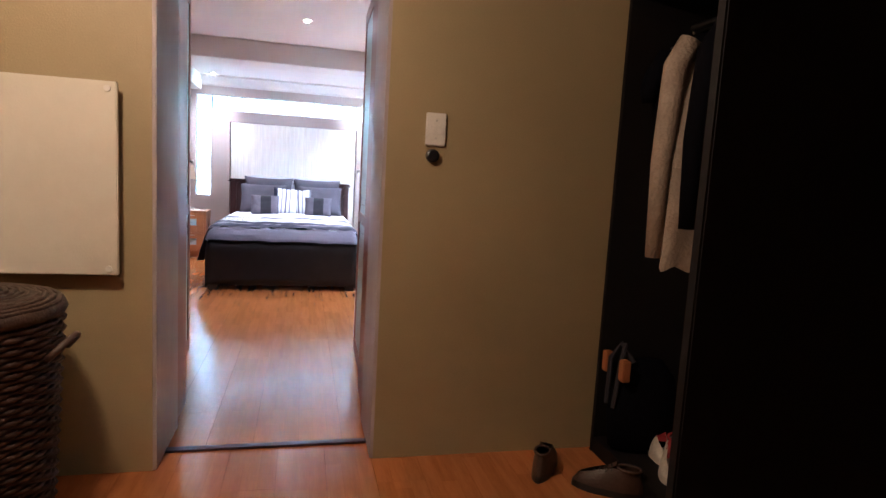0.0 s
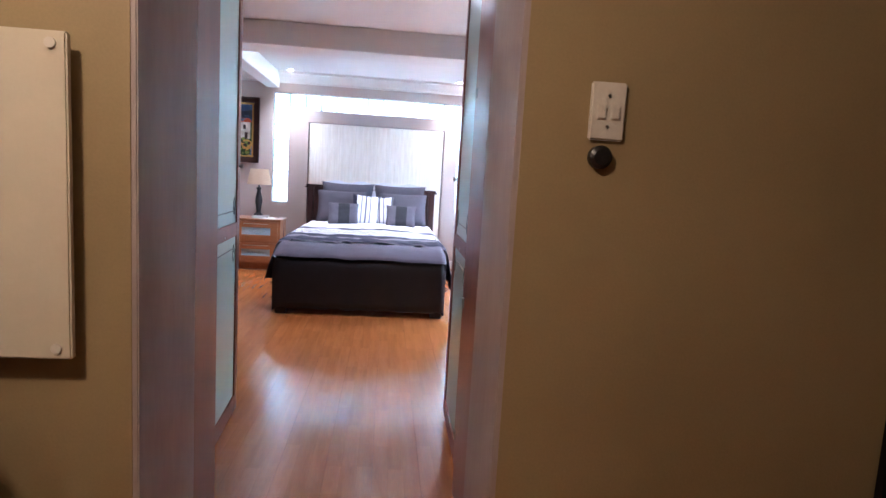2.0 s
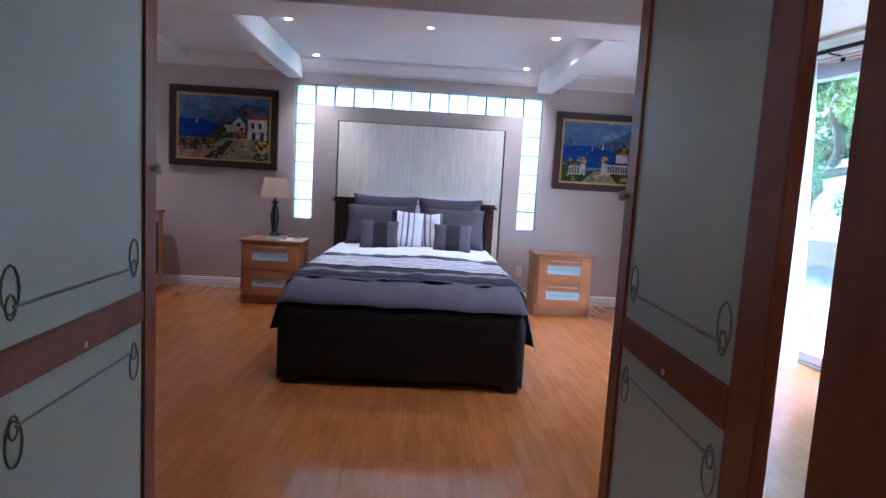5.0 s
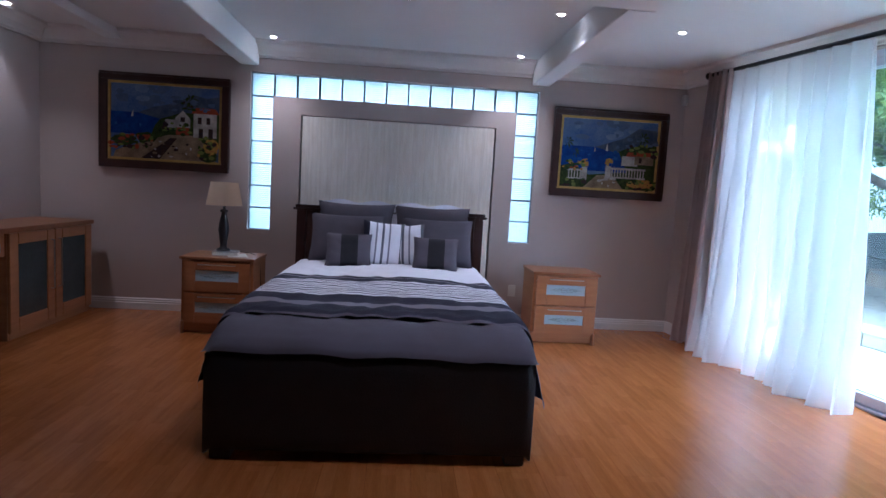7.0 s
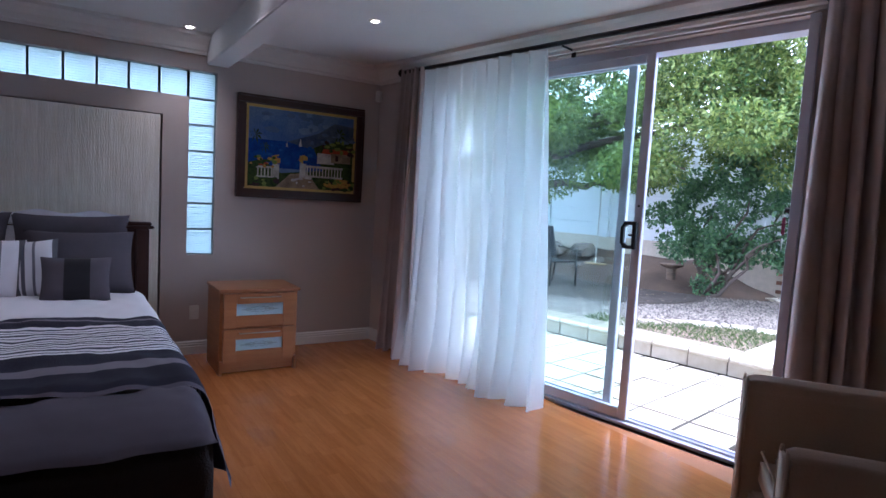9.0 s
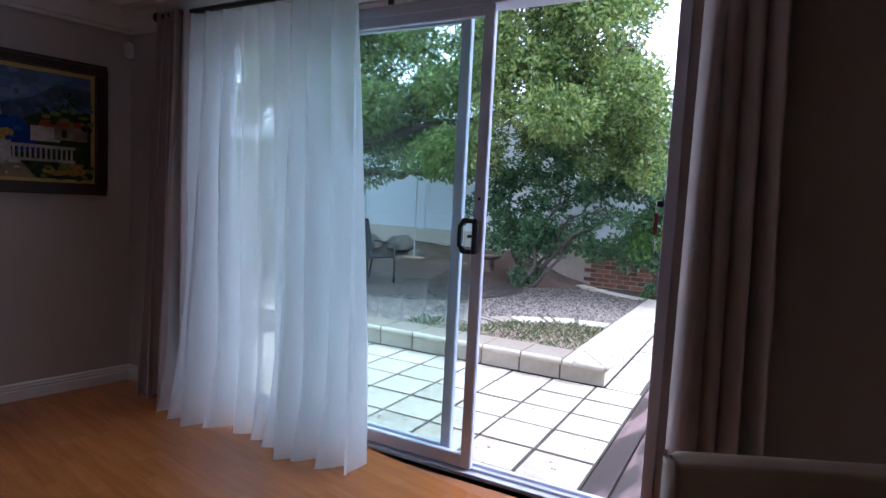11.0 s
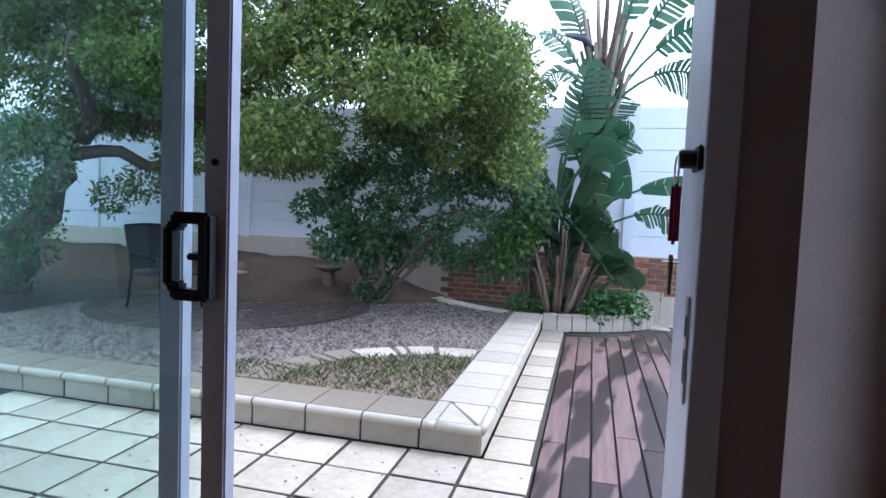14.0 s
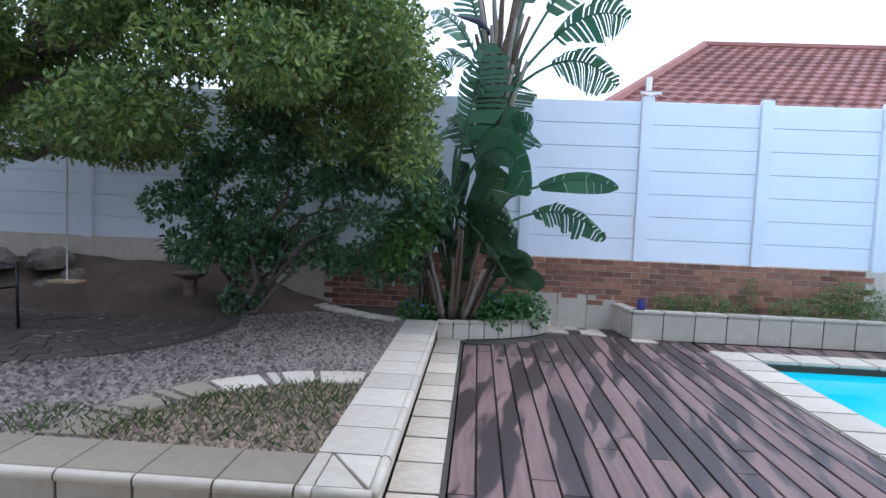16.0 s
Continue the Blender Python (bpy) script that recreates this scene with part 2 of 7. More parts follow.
M_FLOOR = laminate()
M_GAP = mat("floor_gap", (0.38, 0.135, 0.04), None, 0.7)
M_OAK = mat("oak_veneer", (0.40, 0.17, 0.065), (0.29, 0.115, 0.045), 0.4, 3, 60, 0.05, stretch=(1, 1, 9))
M_OAKH = mat("oak_veneer_flat", (0.34, 0.145, 0.06), (0.25, 0.10, 0.042), 0.35, 3, 60, 0.05, stretch=(1, 9, 9))
M_CHERRY = mat("cherry_melamine", (0.24, 0.072, 0.035), (0.16, 0.045, 0.024), 0.35, 2.5, 40, 0.04, stretch=(6, 6, 0.5))
M_FROST = mat("frosted_glass", (0.48, 0.60, 0.60), (0.43, 0.55, 0.56), 0.35, 2, 200, 0.05)
M_ETCH = mat("etched_line", (0.22, 0.27, 0.28), None, 0.5)
M_FROSTBLUE = mat("drawer_glass", (0.42, 0.58, 0.66), (0.36, 0.5, 0.58), 0.25, 4, 200, 0.04)
M_CABGLASS = mat("cabinet_glass", (0.045, 0.065, 0.07), (0.03, 0.045, 0.048), 0.15, 3, 90, 0.03)
M_STEEL = mat("brushed_steel", (0.55, 0.53, 0.5), (0.42, 0.4, 0.38), 0.3, 20, 200, 0.05, metal=1)
M_ALU = mat("aluminium", (0.66, 0.67, 0.76), (0.58, 0.59, 0.68), 0.4, 8, 150, 0.04, metal=0.15)
M_BLACKM = mat("black_metal", (0.018, 0.018, 0.02), None, 0.4, metal=0.3)
M_BLACKP = mat("black_plastic", (0.012, 0.012, 0.014), None, 0.35)
M_DARKWOOD = mat("dark_wood", (0.05, 0.018, 0.014), (0.03, 0.012, 0.01), 0.35, 4, 60, 0.06, stretch=(8, 1, 1))
M_LEATHER = mat("black_leather", (0.009, 0.008, 0.009), (0.006, 0.005, 0.006), 0.45, 10, 140, 0.3, spec=0.3)
GREYC, NAVY, WHITEC, MIDG = (0.112, 0.098, 0.132), (0.010, 0.010, 0.030), (0.74, 0.73, 0.80), (0.20, 0.185, 0.225)
M_GREYC = mat("grey_cotton", GREYC, (0.086, 0.076, 0.10), 0.85, 6, 500, 0.25)
M_BLACKC = mat("black_cotton", (0.022, 0.02, 0.028), None, 0.85, 6, 500, 0.25)
M_CURT = mat("taupe_curtain", (0.56, 0.46, 0.45), (0.48, 0.39, 0.38), 0.6, 8, 300, 0.15)
M_SHEER = sheer("white_voile", (0.86, 0.87, 0.89), 0.31)
M_PANE = glass("door_glass", (0.80, 0.93, 0.92))
M_SWITCH = mat("white_plastic", (0.75, 0.72, 0.66), None, 0.35, bump=0.02)
M_HEATER = mat("heater_panel", (0.62, 0.58, 0.48), (0.58, 0.54, 0.44), 0.45, 2, 150, 0.05)
M_WICKER = mat("dark_wicker", (0.055, 0.028, 0.018), (0.03, 0.015, 0.01), 0.5, 20, 120, 0.3, rnd=0.2)
M_DARKIN = mat("dark_melamine", (0.010, 0.008, 0.008), (0.007, 0.006, 0.006), 0.6, 3, 60, 0.05, spec=0.12)
# ---- the rooms ----
CZ = CEIL


def planks(parent, x0, x1, y0, y1, skip=None):
    """Laminate boards along y, each one a piece of the floor."""
    w, ln = 0.193, 1.285
    cache = {}
    i = 0
    x = x0
    while x < x1 - 0.01:
        xe = min(x + w, x1)
        y = y0 - (i * 0.43) % ln
        while y < y1 - 0.01:
            a, b = max(y, y0), min(y + ln, y1)
            key = (round(xe - x, 3), round(b - a, 3))
            if b - a > 0.02 and not (skip and skip(x, xe, a, b)):
                if key not in cache:
                    g = 0.0001
                    W, Ln = key
                    mb = MB().add([(g, g, 0), (W - g, g, 0), (W - g, Ln - g, 0), (g, Ln - g, 0), (g + 0.0002, g + 0.0002, 0.004), (W - g - 0.0002, g + 0.0002, 0.004), (W - g - 0.0002, Ln - g - 0.0002, 0.004), (g + 0.0002, Ln - g - 0.0002, 0.004)], [(0, 1, 5, 4), (1, 2, 6, 5), (2, 3, 7, 6), (3, 0, 4, 7), (4, 5, 6, 7)])
                    cache[key] = mesh_of("plank", mb, M_FLOOR)
                ob = new("plank", cache[key])
                ob.parent = parent
                ob.location = (x, a, -0.004)
            y += ln
        x += w
        i += 1


floor = structure("floor", MB().extrude([(-3.2, 2.55), (4.05, 2.55), (2.95, 9.1), (-3.2, 9.1)], -0.08, -0.004), M_GAP, "glossy honey-brown laminate floor in narrow strips", "floor")
floor_dressing = structure("floor_dressing", MB().box(-1.9, 2.3, -1.5, 2.55, -0.08, -0.004), M_GAP, "warm brown laminate floor of the dressing room", "floor")
structure("threshold_strip", MB().box(-0.31, 0.55, 2.645, 2.685, 0.0, 0.009), M_DARKWOOD, "dark worn threshold strip across the doorway", "trim", bevel=0.003)

# back wall with the glass-block band and the niche over the bed
wb = MB()
Y0, Y1 = 9.0, 9.26
wb.box(-3.25, -1.25, Y0, Y1, 0, 2.6).box(1.35, 3.1, Y0, Y1, 0, 2.6).box(-1.25, 1.35, Y0, Y1, 2.185, 2.6)
wb.box(-1.25, -1.05, Y0, Y1, 0, 0.78).box(1.15, 1.35, Y0, Y1, 0, 0.78)
wb.box(-1.05, -0.80, Y0, Y1, 0, 1.98).box(0.97, 1.15, Y0, Y1, 0, 1.98)
wb.box(-0.80, 0.97, Y0, Y1, 1.83, 1.98).box(-0.80, 0.97, Y0 + 0.09, Y1, 0, 1.83).box(-0.80, 0.97, Y0, Y0 + 0.09, 0, 0.3)
structure("wall_north", wb, M_TAUPE, "taupe painted wall behind the bed with a recessed niche", "wall")
structure("wall_west", MB().box(-3.25, -3.04, 2.9, 9.0, 0, 2.6), M_TAUPE, "plain taupe painted side wall", "wall")

# wall between dressing room and bedroom, olive towards the dressing room
wd = MB().box(-1.9, -0.31, 2.5, 2.9, 0, 2.6).box(0.55, 2.3, 2.5, 2.9, 0, 2.6).box(-0.31, 0.55, 2.5, 2.9, 2.12, 2.6)
wall_s = structure("wall_south", wd, M_OLIVE, "olive-brown painted wall round the doorway", "wall")
structure("wall_south_west", MB().box(-3.25, -1.9, 2.5, 2.9, 0, 2.6), M_TAUPE, "taupe wall behind the wardrobes", "wall")
structure("wall_south_east", MB().box(2.3, 4.2, 2.5, 2.9, 0, 2.6), M_TAUPE, "taupe wall at the window end", "wall")
jm = MB().box(-0.313, -0.296, 2.503, 2.9, 0, 2.12).box(0.536, 0.553, 2.503, 2.9, 0, 2.12).box(-0.296, 0.536, 2.503, 2.9, 2.1, 2.123)
structure("door_jamb", jm, M_GREYJAMB, "greyish scuffed painted lining of the doorway", "trim", bevel=0.003)
structure("wall_dressing_west", MB().box(-2.1, -1.9, -1.7, 2.9, 0, 2.6), M_OLIVE, "olive painted dressing room wall", "wall")
structure("wall_dressing_east", MB().box(2.3, 2.5, -1.7, 2.5, 0, 2.6), M_OLIVE, "olive painted dressing room wall", "wall")
structure("wall_dressing_south", MB().box(-2.1, 2.5, -1.7, -1.5, 0, 2.6), M_OLIVE, "olive painted dressing room wall", "wall")
structure("ceiling_dressing", MB().box(-2.1, 2.5, -1.7, 2.5, 2.45, 2.6), M_WHITE, "white dressing room ceiling", "ceiling")

# slanted window wall, in the garden frame
UI, UO = -0.06, 0.135
VL, VR, ZH = 1.78, -0.932, 2.29
ww = MB().box(UI, UO, VL, 2.75, -0.2, 2.6).box(UI, UO, -3.9, VR, -0.2, 2.6).box(UI, UO, VR, VL, ZH, 2.6).box(UI, UO, VR, VL, -0.2, -0.004)
structure("wall_east", ww, M_TAUPE, "taupe window wall with a wide sliding-door opening", "wall", m=GM)

# ceiling, beams, cornice
structure("ceiling", MB().extrude([(-3.2, 2.7), (4.2, 2.7), (2.95, 9.1), (-3.2, 9.1)], CZ, CZ + 0.12), M_WHITE, "white plastered ceiling with boxed beams", "ceiling")
for nm, bx in (("beam_1", (-1.34, -1.18, 6.70, 9.0)), ("beam_2", (1.27, 1.43, 6.70, 9.0)), ("beam_3", (-1.34, 1.43, 6.32, 6.698))):
    structure(nm, MB().box(bx[0], bx[1], bx[2], bx[3], 2.235, CZ + 0.002), M_WHITE, "white boxed ceiling beam", "beam", bevel=0.006)
structure("beam_4", MB().box(-2.46, -2.32, 6.70, 9.0, 2.36, CZ + 0.002), M_WHITE, "shallow white ceiling beam", "beam", bevel=0.006)


def cornice(name, a, b, inward):
    """A stepped cove between wall and ceiling from a to b."""
    a, b, n = Vector((*a, 0)), Vector((*b, 0)), Vector((*inward, 0)).normalized()
    prof = [(0.0, 2.30), (0.016, 2.30), (0.018, 2.318), (0.03, 2.325), (0.045, 2.36), (0.075, 2.395), (0.10, 2.405), (0.103, 2.431), (0.0, 2.431)]
    vs = [p + n * o * 1.6 + Vector((0, 0, z)) for p in (a, b) for o, z in prof]
    k = len(prof)
    fs = [(i, (i + 1) % k, k + (i + 1) % k, k + i) for i in range(k)] + [tuple(range(k)), tuple(range(2 * k - 1, k - 1, -1))]
    structure(name, MB().add(vs, fs), M_TRIM, "white moulded ceiling cornice", "cornice")


gv = lambda u, v: tuple((GM @ Vector((u, v, 0)))[:2])
cornice("cornice_1", (-3.04, 8.998), (-1.345, 8.998), (0, -1))
cornice("cornice_2", (1.435, 8.998), (2.78, 8.998), (0, -1))
cornice("cornice_3", (-1.175, 8.998), (1.265, 8.998), (0, -1))
cornice("cornice_4", (-3.038, 9.0), (-3.038, 2.9), (1, 0))
cornice("cornice_5", gv(UI - 0.002, 2.5), gv(UI - 0.002, -3.6), tuple((GM.to_3x3() @ Vector((-1, 0, 0)))[:2]))


def baseboard(name, a, b, inward):
    a, b, n = Vector((*a, 0)), Vector((*b, 0)), Vector((*inward, 0)).normalized()
    prof = [(0.0, 0.0), (0.016, 0.0), (0.016, 0.06), (0.012, 0.064), (0.014, 0.078), (0.009, 0.084), (0.011, 0.094), (0.004, 0.105), (0.0, 0.105)]
    vs = [p + n * o + Vector((0, 0, z)) for p in (a, b) for o, z in prof]
    k = len(prof)
    fs = [(i, (i + 1) % k, k + (i + 1) % k, k + i) for i in range(k)] + [tuple(range(k)), tuple(range(2 * k - 1, k - 1, -1))]
    structure(name, MB().add(vs, fs), M_TRIM, "white moulded skirting board", "baseboard")


baseboard("baseboard_1", (-3.04, 8.998), (2.80, 8.998), (0, -1))
baseboard("baseboard_2", gv(UI - 0.002, 2.48), gv(UI - 0.002, VL), tuple((GM.to_3x3() @ Vector((-1, 0, 0)))[:2]))
baseboard("baseboard_3", (-3.038, 9.0), (-3.038, 3.4), (1, 0))

# glass blocks: each with a frame of clear edge and a ribbed face
M_BLOCK = mat("glass_block", (0.72, 0.86, 0.88), (0.62, 0.80, 0.84), 0.12, 3, 30, 0.25, stretch=(1, 1, 12))
_t = M_BLOCK.node_tree
_b = _t.nodes["Principled BSDF"]
_b.inputs["Transmission Weight"].default_value = 0.55
_tl, _ms = _t.nodes.new("ShaderNodeBsdfTranslucent"), _t.nodes.new("ShaderNodeMixShader")
_tl.inputs[0].default_value = (0.8, 0.95, 0.97, 1)
_ms.inputs[0].default_value = 0.45
_t.links.new(_b.outputs[0], _ms.inputs[1])
_t.links.new(_tl.outputs[0], _ms.inputs[2])
_t.links.new(_ms.outputs[0], _t.nodes["Material Output"].inputs[0])
M_MORTAR = mat("block_mortar", (0.20, 0.26, 0.28), None, 0.8)
window_1 = structure("window_1", MB().box(-1.25, 1.35, 9.075, 9.10, 2.181, 2.187), M_MORTAR, "band of square glass blocks round the bed niche", "window")
cells = [(-1.25 + 0.2 * i, 1.98) for i in range(13)] + [(x, 1.98 - 0.2 * j) for x in (-1.25, 1.15) for j in range(1, 7)]
blk = MB()
blk.box(0.006, 0.194, 0, 0.078, 0.006, 0.194)
for k in range(9):
    z = 0.022 + k * 0.0178
    blk.box(0.02, 0.18, -0.004, 0.001, z, z + 0.009)
bme = mesh_of("glass_block", blk, M_BLOCK, 0.0015, seg=1)
mort = MB()
for x, z in cells:
    ob = new("glass_block", bme)
    ob.parent = window_1
    ob.location = (x, 9.055, z)
    ob.visible_shadow = False
    mort.box(x - 0.008, x + 0.008, 9.046, 9.13, z, z + 0.2).box(x + 0.192, x + 0.208, 9.046, 9.13, z, z + 0.2).box(x, x + 0.2, 9.047, 9.129, z - 0.008, z + 0.008)
part("mortar_joint", mort, M_MORTAR, window_1)

# woven panel in the niche
M_WEAVE = mat("woven_panel", (0.93, 0.89, 0.81), (0.76, 0.69, 0.58), 0.85, 5, 40, 0.5, stretch=(7, 7, 1.0), contrast=0.5, rnd=0.05)
panel = thing("woven_panel", pose(0.085, 9.03, 0.3), "cream woven grass-cloth panel set in the wall niche", "wall panel")
part("backing", MB().box(-0.868, 0.868, -0.036, 0.058, 0, 1.522), M_WEAVE, panel, bevel=0.003)
rs = random.Random(4)
for k in range(110):
    x = -0.862 + 1.724 * (k + 0.5) / 110
    ph, wd_, sw_ = rs.random() * 60, rs.uniform(0.006, 0.0088), rs.uniform(12, 30)
    a = MB().grid(lambda i, j: (x + wd_ * (i - 0.5) * 2 + 0.003 * math.sin(ph + j * sw_), -0.0365 - 0.0016 * math.sin(i * math.pi) * (0.5 + 0.8 * noise.noise(Vector((ph, j * 22, x * 5)))), 0.004 + 1.512 * j), 2, 26)
    part("strand", a, M_WEAVE, panel, smooth=True)

# ---- sliding door ----
slide = thing("sliding_door", GM, "open aluminium sliding glass door with black latch handle", "sliding door", kind="structure")
fr = MB().box(-0.08, 0.12, VR, VR + 0.045, 0, ZH).box(0.0, 0.12, VL - 0.045, VL, 0, ZH).box(0.0, 0.12, VR, VL, ZH - 0.05, ZH).box(-0.02, 0.13, VR, VL, -0.003, 0.018).box(0.02, 0.028, VR, VL, 0.018, 0.032).box(0.075, 0.083, VR, VL, 0.018, 0.032)
part("door_frame", fr, M_ALU, slide, "silver aluminium outer frame and track", 0.002, seg=1)


def leaf_panel(name, u, v0, v1):
    p = part(name, MB().box(u, u + 0.035, v0, v0 + 0.055, 0.025, ZH - 0.045).box(u, u + 0.035, v1 - 0.055, v1, 0.025, ZH - 0.045).box(u, u + 0.035, v0 + 0.055, v1 - 0.055, 0.025, 0.09).box(u, u + 0.035, v0 + 0.055, v1 - 0.055, ZH - 0.1, ZH - 0.045), M_ALU, slide, "", 0.004)
    g = part("pane", MB().add([(u + 0.017, v0 + 0.05, 0.085), (u + 0.017, v1 - 0.05, 0.085), (u + 0.017, v1 - 0.05, ZH - 0.095), (u + 0.017, v0 + 0.05, ZH - 0.095)], [(0, 1, 2, 3)]), M_PANE, p)
    g.visible_shadow = False
    return p


mv = leaf_panel("sliding_panel", 0.005, -0.078, 1.04)
leaf_panel("fixed_panel", 0.065, 0.07, 1.74)
# D-shaped latch handle
HZ0, HZ1 = 1.083, 1.25
hb = MB().box(-0.03, 0.004, -0.06, -0.034, HZ0, HZ1).box(-0.03, 0.004, 0.022, 0.042, HZ0 + 0.025, HZ1 - 0.025).box(-0.03, 0.004, -0.04, 0.026, HZ0, HZ0 + 0.022).box(-0.03, 0.004, -0.04, 0.026, HZ1 - 0.022, HZ1)
hb.box(-0.03, 0.004, 0.006, 0.032, HZ0 + 0.012, HZ0 + 0.036).box(-0.03, 0.004, 0.006, 0.032, HZ1 - 0.036, HZ1 - 0.012)
part("handle", hb, M_BLACKP, mv, "black D-shaped pull handle", 0.006)
part("latch", MB().box(-0.024, -0.012, -0.045, -0.008, 1.16, 1.173), M_BLACKP, mv, bevel=0.003)
part("screw_hole", MB().tube([(-0.001, -0.05, 1.345), (0.006, -0.05, 1.345)], 0.007, 10), M_BLACKP, mv)
# lock keep with keys on the open jamb
lk = thing("door_lock", GM @ pose(-0.046, VR + 0.046, 1.36), "steel cylinder lock with keys in it", "lock")
part("cylinder", MB().tube([(0, 0, 0), (0, 0.028, 0)], 0.014, 14).box(-0.03, 0.03, 0, 0.006, -0.018, 0.018), M_BLACKM, lk, bevel=0.002)
ring = [(0.014 * math.sin(a) * 1.6, 0.03, -0.016 + 0.02 * math.cos(a)) for a in [k * math.pi / 8 for k in range(17)]]
part("key_ring", MB().tube(ring, 0.0015, 6), M_STEEL, lk)
part("key_tag", MB().box(-0.009, 0.009, 0.022, 0.036, -0.125, -0.035), mat("pink_leather", (0.35, 0.03, 0.10), None, 0.5), lk, "pink key tag", 0.005)
part("key", MB().tube([(0, 0.03, -0.15), (0, 0.03, -0.152)], 0.013, 12).box(-0.004, 0.004, 0.028, 0.032, -0.2, -0.15).box(-0.012, 0.012, 0.028, 0.032, -0.165, -0.14), M_STEEL, lk)
st = thing("strike_plate", GM @ pose(-0.042, VR + 0.046, 1.1), "slotted steel strike plate on the door jamb", "strike plate")
part("plate", MB().box(-0.012, 0.012, 0, 0.003, -0.1, 0.06), M_STEEL, st, bevel=0.001)
part("slot", MB().box(-0.005, 0.005, 0.002, 0.004, -0.07, -0.02).box(-0.005, 0.005, 0.002, 0.004, 0.0, 0.03), M_BLACKP, st)
# ---- things of the dressing room ----
heater = thing("panel_heater", pose(-0.73, 2.5, 1.12), "cream flat wall panel heater on four screw mounts", "heater")
part("panel", MB().box(-0.32, 0.32, -0.055, -0.035, -0.34, 0.345), M_HEATER, heater, bevel=0.004)
for sx in (-0.29, 0.29):
    for sz in (-0.315, 0.32):
        part("screw_cap", MB().tube([(sx, -0.001, sz), (sx, -0.06, sz)], 0.011, 14), M_SWITCH, heater)
switch = thing("light_switch", pose(0.745, 2.5, 1.39), "cream two-rocker light switch plate", "light switch")
part("plate", MB().box(-0.042, 0.042, -0.012, 0, -0.066, 0.066), M_SWITCH, switch, bevel=0.004)
for sx in (-0.016, 0.016):
    part("rocker", MB().box(sx - 0.011, sx + 0.011, -0.017, -0.011, -0.018, 0.014), M_SWITCH, switch, bevel=0.002)
for sz in (-0.035, 0.035):
    part("screw", MB().tube([(0, -0.012, sz), (0, -0.014, sz)], 0.004, 8), M_STEEL, switch)
knob = thing("door_stop", pose(0.735, 2.5, 1.285), "round black rubber stop on the wall", "door stop")
part("disc", MB().tube([(0, 0, 0), (0, -0.018, 0), (0, -0.024, 0)], [0.027, 0.027, 0.018], 20), M_BLACKP, knob)

# wicker laundry basket
bk = thing("laundry_basket", pose(-0.76, 2.1, 0), "dark brown woven wicker laundry basket with lid", "basket")


def weave(r0, r1, z0, z1, rows, parent):
    for k in range(rows):
        f = k / (rows - 1)
        r, z = r0 + (r1 - r0) * f, z0 + (z1 - z0) * f
        pts = []
        for i in range(73):
            a = 2 * math.pi * i / 72
            q = r + 0.006 * math.sin(18 * a + k * math.pi)
            pts.append((q * math.cos(a), q * math.sin(a), z))
        part("wicker_strand", MB().tube(pts, 0.0085, 5, False), M_WICKER, parent, smooth=True)


part("inner_wall", MB().lathe([(0.22, 0.02), (0.262, 0.72)], 36), M_WICKER, bk)
weave(0.235, 0.275, 0.03, 0.70, 40, bk)
for i in range(36):
    a = 2 * math.pi * i / 36
    part("stake", MB().tube([(0.232 * math.cos(a), 0.232 * math.sin(a), 0.02), (0.272 * math.cos(a), 0.272 * math.sin(a), 0.71)], 0.006, 5), M_WICKER, bk)
lid = part("lid", MB().lathe([(0.285, 0.715), (0.292, 0.73), (0.285, 0.75), (0.2, 0.775), (0.05, 0.785)], 40), M_WICKER, bk, smooth=True)
for k in range(13):
    r = 0.03 + 0.02 * k
    zz = 0.787 - 0.035 * (r / 0.28) ** 2
    pts = [((r + 0.003 * math.sin(16 * a + k * 3.14)) * math.cos(a), (r + 0.003 * math.sin(16 * a + k * 3.14)) * math.sin(a), zz) for a in [2 * math.pi * i / 64 for i in range(65)]]
    part("lid_strand", MB().tube(pts, 0.009, 5, False), M_WICKER, lid, smooth=True)
for s in (0, math.pi):
    hp = [(0.275 * math.cos(s) + 0.05 * math.sin(q) * math.cos(s), 0.075 * math.cos(q), 0.60 + 0.055 * math.sin(q)) for q in [math.pi * i / 10 for i in range(11)]]
    part("handle", MB().tube(hp, 0.011, 7), M_WICKER, bk, smooth=True)

# open wardrobe with clothes
wr = thing("open_wardrobe", pose(1.545, 0, 0), "black open wardrobe with hanging clothes", "wardrobe")
part("side_panel", MB().box(0.0, 0.62, 2.455, 2.478, 0, 2.4), M_DARKIN, wr, bevel=0.002)
part("back_panel", MB().box(0.62, 0.64, 0.95, 2.478, 0, 2.4), mat("pale_melamine", (0.42, 0.40, 0.35), (0.36, 0.34, 0.30), 0.55), wr, "pale melamine back panel")
part("plinth", MB().box(0.0, 0.62, 0.95, 2.455, 0.0, 0.07), M_DARKIN, wr, bevel=0.002)
part("divider", MB().box(0.0, 0.62, 0.95, 0.972, 0.07, 2.4), M_DARKIN, wr)
part("top_shelf", MB().box(0.0, 0.62, 0.972, 2.455, 2.0, 2.02), M_DARKIN, wr)
part("hanging_rail", MB().tube([(0.3, 0.972, 1.9), (0.3, 2.455, 1.9)], 0.012, 12), M_STEEL, wr)
part("door", MB().box(-0.75, -0.004, 0.878, 0.90, 0.03, 2.4), M_DARKIN, wr, "black wardrobe door standing open", 0.003)
structure("wardrobe_front", MB().box(1.545, 2.292, -1.49, 0.87, 0, 2.405), M_DARKIN, "closed black wardrobe fronts", "wardrobe")


